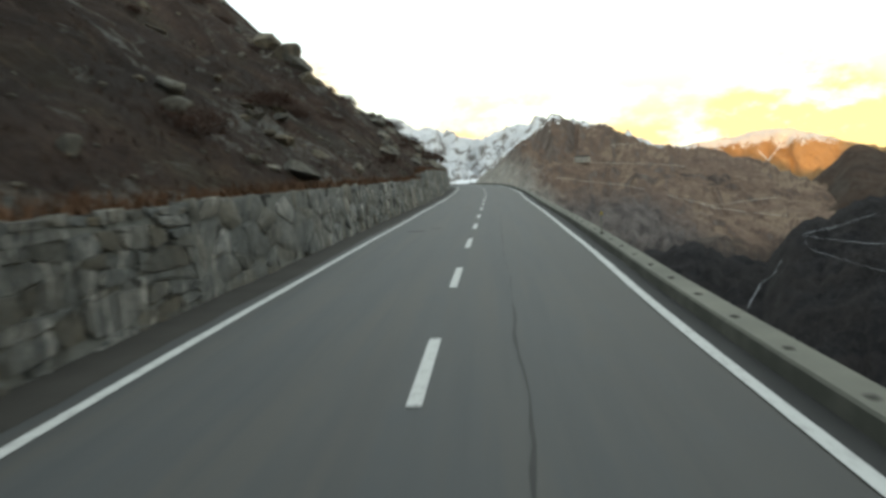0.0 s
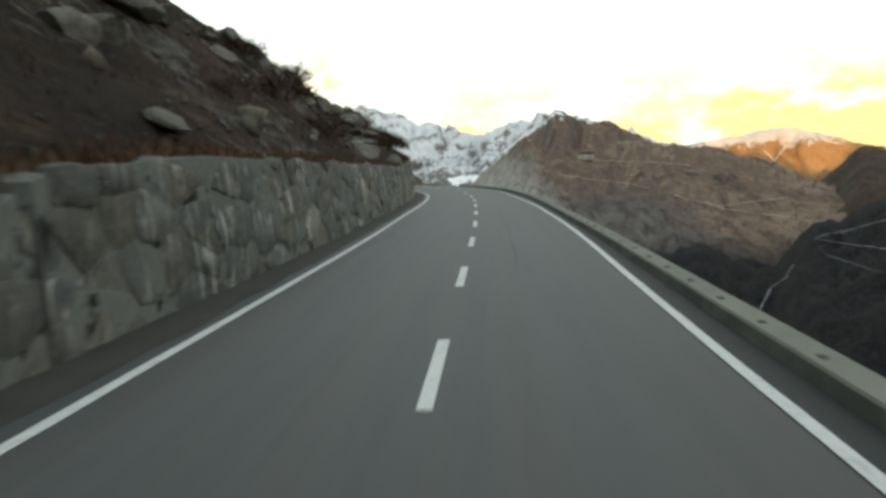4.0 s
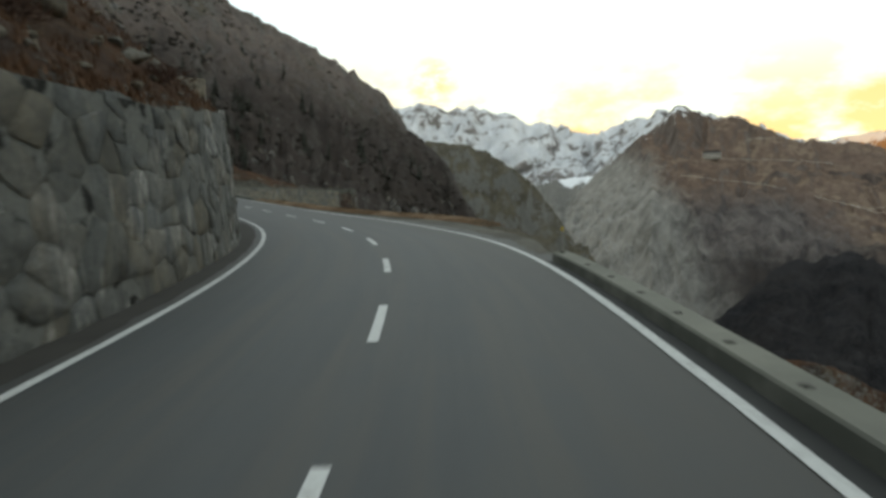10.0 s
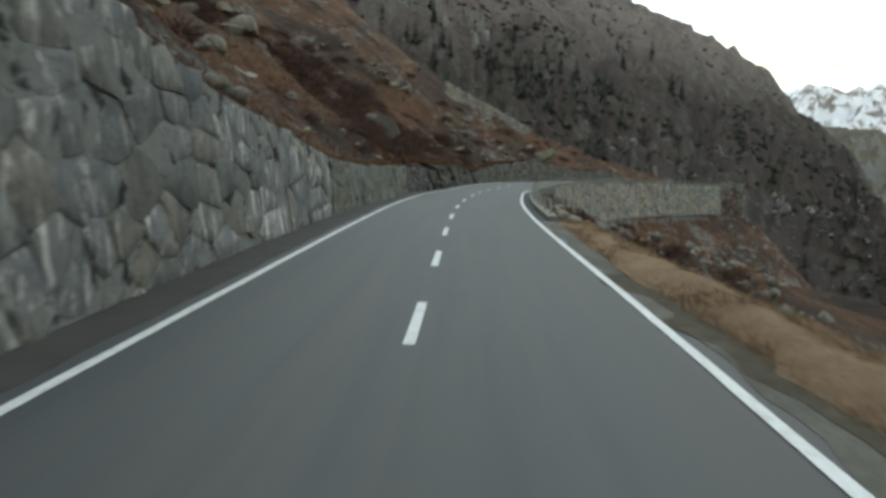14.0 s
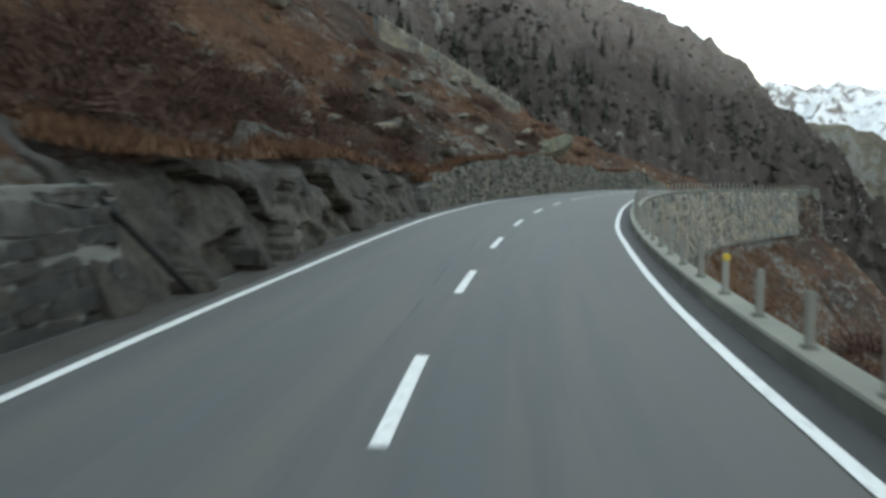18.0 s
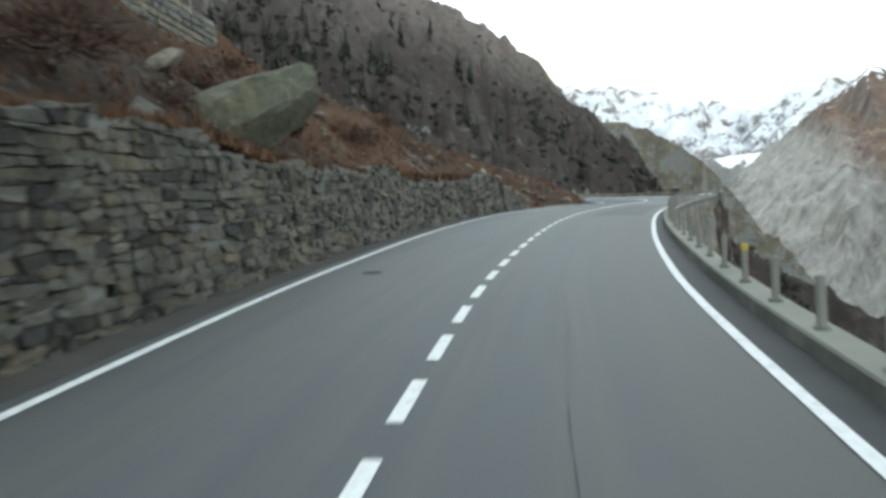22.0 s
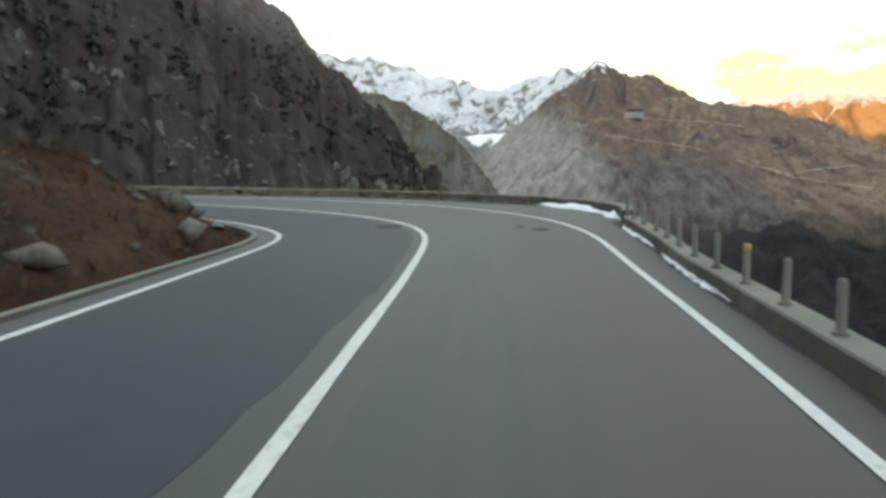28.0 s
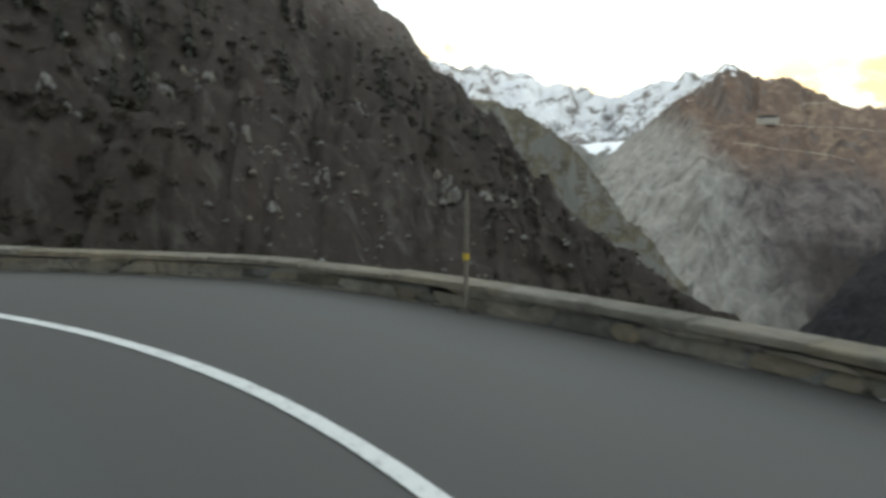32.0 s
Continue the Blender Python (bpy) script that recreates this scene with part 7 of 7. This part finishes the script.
for _pts, _w in (([(11.9, 6.0), (14, 6.1), (16.9, 6.1)], 7), ([(9.9, 4.7), (12.4, 4.4), (15, 4.2), (17.9, 3.8)], 7), ([(7.5, 3.4), (9.5, 3.0), (12.0, 2.6), (13.5, 2.4), (15.5, 1.9)], 7), ([(17.5, 1.2), (21.0, 0.1), (23.5, 0.55), (25.5, 0.7)], 9), ([(21, 0.0), (24, -0.6), (27, -1.0)], 9)):
    track("track", BROWN_BVH, EYE_29, _pts, _w, M_TRACK, "pale mountain track across the brown slope", "track", 2.0)
for _pts, _w in (([(21.4, -3.9), (21.1, -4.4), (20.9, -4.9), (19.94, -5.6), (19.46, -6.6), (19.06, -7.6)], 10), ([(22.9, -1.9), (23.8, -1.6), (25.1, -1.3)], 10), ([(22.8, -2.0), (24.0, -2.2), (25.4, -2.4), (27.4, -2.7), (30, -2.6)], 7), ([(22.8, -2.1), (23.1, -2.6), (23.5, -3.1), (25.1, -3.7), (27.4, -4.5), (30, -5.2)], 5), ([(24.5, -1.6), (26.0, -1.0), (27.6, -0.5)], 6)):
    track("stream", DARK_BVH, EYE_1, _pts, _w, M_SNOWY, "snow-dusted stream bed in the dark valley", "stream", 2.0)
for _pts in ([(20.74, 3.9), (21.2, 4.5), (21.6, 5.2), (21.9, 5.8)], [(20.74, 3.9), (20.4, 4.3), (20.0, 4.7)]):
    track("snow_gully", tree_of(lit), REF_FAR, _pts, 9, M_SNOW, "snow-filled gully on the sunlit ridge", "snow", 2.0)
_h = cast(BROWN_BVH, EYE_29, 9.75, 4.75)
if _h is not None:
    hotel = new("hotel")
    hotel.matrix_world = Matrix.Translation(_h + Vector((0, -6, -2))) @ pose(0, 0, 0, 0, 0, -8)
    bm = bmesh.new()
    bmesh.ops.create_cube(bm, size=1, matrix=Matrix.Translation((0, 0, 8)) @ Matrix.Diagonal((46, 16, 16, 1)))
    part("wall", bm, M_RENDERED, hotel)
    bm = bmesh.new()
    _vs = [bm.verts.new(c) for c in ((-24, -9, 16), (24, -9, 16), (24, 9, 16), (-24, 9, 16), (-17, 0, 22), (17, 0, 22))]
    for _q in ((0, 1, 5, 4), (1, 2, 5), (2, 3, 4, 5), (3, 0, 4), (3, 2, 1, 0)):
        bm.faces.new([_vs[i] for i in _q])
    part("roof", bm, M_TAR, hotel)
    for _r in range(4):
        for _c in range(9):
            bm = bmesh.new()
            bmesh.ops.create_cube(bm, size=1, matrix=Matrix.Translation((-20 + 5 * _c, -8.0, 2.5 + 3.7 * _r)) @ Matrix.Diagonal((1.8, 0.3, 2.2, 1)))
            part("window", bm, M_TAR, hotel)
    tagged(hotel, "pale multi-storey mountain hotel beside the high track", "hotel")
# crags that stand out of the near flank, each a cluster of tall broken blocks
FLANK_BVH = tree_of(flank)
_rc = random.Random(63)
_tall = [(np.array([v.co[:] for v in _me.vertices]), np.array([tuple(p.vertices) for p in _me.polygons])) for _me in (rock_mesh(600 + i, 1.1, 2) for i in range(5))]
for _eye, _az, _el, _sz, _k in (((-18, 143, 13), -42.8, 15.4, 11, 9), ((-18, 143, 13), -41.6, 16.6, 10, 6), ((-18, 143, 13), -45.6, 16.4, 10, 8), ((-18, 143, 13), -34.4, 14.3, 6, 7), ((-18, 143, 13), -48, 16.5, 8, 6), ((-82, 267, 21), -33.8, 7.0, 4.5, 6), ((-82, 267, 21), -31.1, 7.7, 3.5, 6),
                                ((-82, 267, 21), -28.5, 4.4, 2.6, 6), ((-82, 267, 21), -38.9, 5.8, 2.6, 5), ((-82, 267, 21), -36.9, 10.0, 3.0, 5), ((-82, 285, 22), -14.5, -0.8, 4.5, 8), ((-82, 285, 22), -11.2, -1.0, 5.0, 9), ((-82, 285, 22), -8.4, -0.4, 4.5, 7), ((-82, 285, 22), -30.9, 4.0, 2.0, 8),
                                ((-82, 285, 22), -33.9, 7.7, 2.2, 6), ((-82, 285, 22), -28.8, -1.2, 1.8, 8), ((-82, 285, 22), -19.1, 11.5, 6, 6), ((-82, 285, 22), -22.0, 6.0, 3.5, 7), ((-82, 285, 22), -25.0, 1.0, 2.2, 7)):
    _h = cast(FLANK_BVH, _eye, _az, _el)
    if _h is None:
        continue
    _ch = []
    for _i in range(_k):
        _v, _f = _tall[_i % 5]
        _t = _rc.uniform(0, 6.283)
        _r = np.array([[math.cos(_t), -math.sin(_t), 0], [math.sin(_t), math.cos(_t), 0], [0, 0, 1]])
        _w = _sz * _rc.uniform(0.35, 0.8)
        _q = _h + Vector((_rc.gauss(0, 0.9) * _sz, _rc.gauss(0, 0.4) * _sz, 0))
        _d = FLANK_BVH.ray_cast(Vector((_q.x, _q.y, 900)), Vector((0, 0, -1)))[0]
        _ch.append((((_v * np.array([0.8, 0.7, _rc.uniform(0.8, 1.5)])) @ _r.T) * _w + np.array((_d or _q)[:]) - np.array([0, 0, 0.15 * _w]), _f))
    structure(joined("crag", _ch, M_GREY, "grey broken crag on the mountain flank", "crag"))
# glacier tongue
_az = np.linspace(-5.4, 0.4, 26)
_rows = []
for _d, _e in ((2780, 2.75), (2830, 3.1), (2860, 3.3), (2900, 3.5), (3050, 3.62), (3350, 3.7), (3700, 3.8)):
    _dd = _d + 25 * fbm(_az * 1.5, 0 * _az + _d, 4, 3)
    _ee = _e + 0.05 * fbm(_az * 2.5, 0 * _az + _d, 4, 6) - 0.25 * ((_az + 2.4) / 3) ** 2
    _rows.append(np.stack([REF_FAR[0] + _dd * np.sin(np.radians(_az)), REF_FAR[1] + _dd * np.cos(np.radians(_az)), REF_FAR[2] + _dd * np.tan(np.radians(_ee))], -1))
structure(sheet("glacier", np.stack(_rows, 1), M_SNOW), "white glacier tongue below the snow range", "glacier")

# ---- hairpin: snow pole and lying snow ----
_pp = at(320.45, stone_lat(320.45) - 0.12)
pole = new("snow_pole")
pole.location = tuple(_pp)
bm = bmesh.new()
bmesh.ops.create_cone(bm, cap_ends=True, segments=10, radius1=0.035, radius2=0.028, depth=1.7, matrix=Matrix.Translation((0, 0, 0.85)))
_shaft = part("shaft", bm, M_WOOD, pole)
bm = bmesh.new()
bmesh.ops.create_cone(bm, cap_ends=True, segments=10, radius1=0.042, radius2=0.042, depth=0.09, matrix=Matrix.Translation((0, 0, 0.78)))
part("band", bm, M_YELLOW, _shaft, "yellow reflector band")
bm = bmesh.new()
bmesh.ops.create_cone(bm, cap_ends=True, segments=8, radius1=0.16, radius2=0.05, depth=0.08, matrix=Matrix.Translation((0, 0, 0.03)))
part("foot", bm, M_DIRT, pole)
tagged(pole, "tall grey wooden snow pole with a yellow band", "snow pole")


def snow_strip(s0, s1, inner, width, seed, thick=0.10):
    """A ragged ridge of old ploughed snow lying against the parapet."""
    s = np.arange(s0, s1, 0.06)
    v = np.linspace(0, 1, 10)
    w = width * (0.55 + 0.45 * fbm(s * 0.9, 0 * s, 4, seed)) * smooth((s - s0) / 0.8) * smooth((s1 - s) / 0.8) + 0.03
    f = np.array([inner(q) for q in s])
    lat = f[:, None] + 0.03 - w[:, None] * v
    lat = lat + 0.06 * fbm(s[:, None] * 4, v * 3 + 0 * s[:, None], 4, seed + 3)
    dz = thick * np.clip(w[:, None] / width, 0.1, 1) * np.sin(np.pi * np.clip(v * 0.9 + 0.1, 0, 1)) * (1 + 0.7 * fbm(s[:, None] * 3, v * 4 + 0 * s[:, None], 4, seed + 5)) - 0.004
    return tagged(sheet("snow_bank", at(s[:, None], lat, dz + 0.006), M_SNOW), "dirty ridge of old snow along the parapet foot", "snow", kind="stuff")


def para_in(q):
    return stone_lat(q) if q > 313.4 else float(knots(q, KERB_LAT))


snow_strip(313.9, 317.9, para_in, 0.62, 5, 0.15)
snow_strip(303.5, 308.4, para_in, 0.08, 15, 0.035)
snow_strip(309.3, 313.0, para_in, 0.24, 25, 0.07)
# iron drain pipe down the rock
_a, _b = at(208.2, -face_at(208.2) + 0.12, 0.0), at(206.4, -face_at(206.4) - 0.55, 1.9)
_d = Vector(_b - _a)
bm = bmesh.new()
bmesh.ops.create_cone(bm, cap_ends=True, segments=10, radius1=0.06, radius2=0.06, depth=_d.length, matrix=Matrix.Translation((Vector(_a) + Vector(_b)) / 2) @ _d.to_track_quat("Z", "Y").to_matrix().to_4x4())
_me = bpy.data.meshes.new("drain_pipe")
bm.to_mesh(_me)
bm.free()
_me.materials.append(M_TAR)
tagged(new("drain_pipe", _me), "dark iron drain pipe lying down the rock face", "pipe")

# guard post with a yellow head at the end of the first parapet
copy_thing(_gold, Matrix.Translation(at(127.3, float(knots(127.3, KERB_LAT)) + 0.2, 0.205)) @ Matrix.Diagonal((0.8, 0.8, 1.0, 1)))
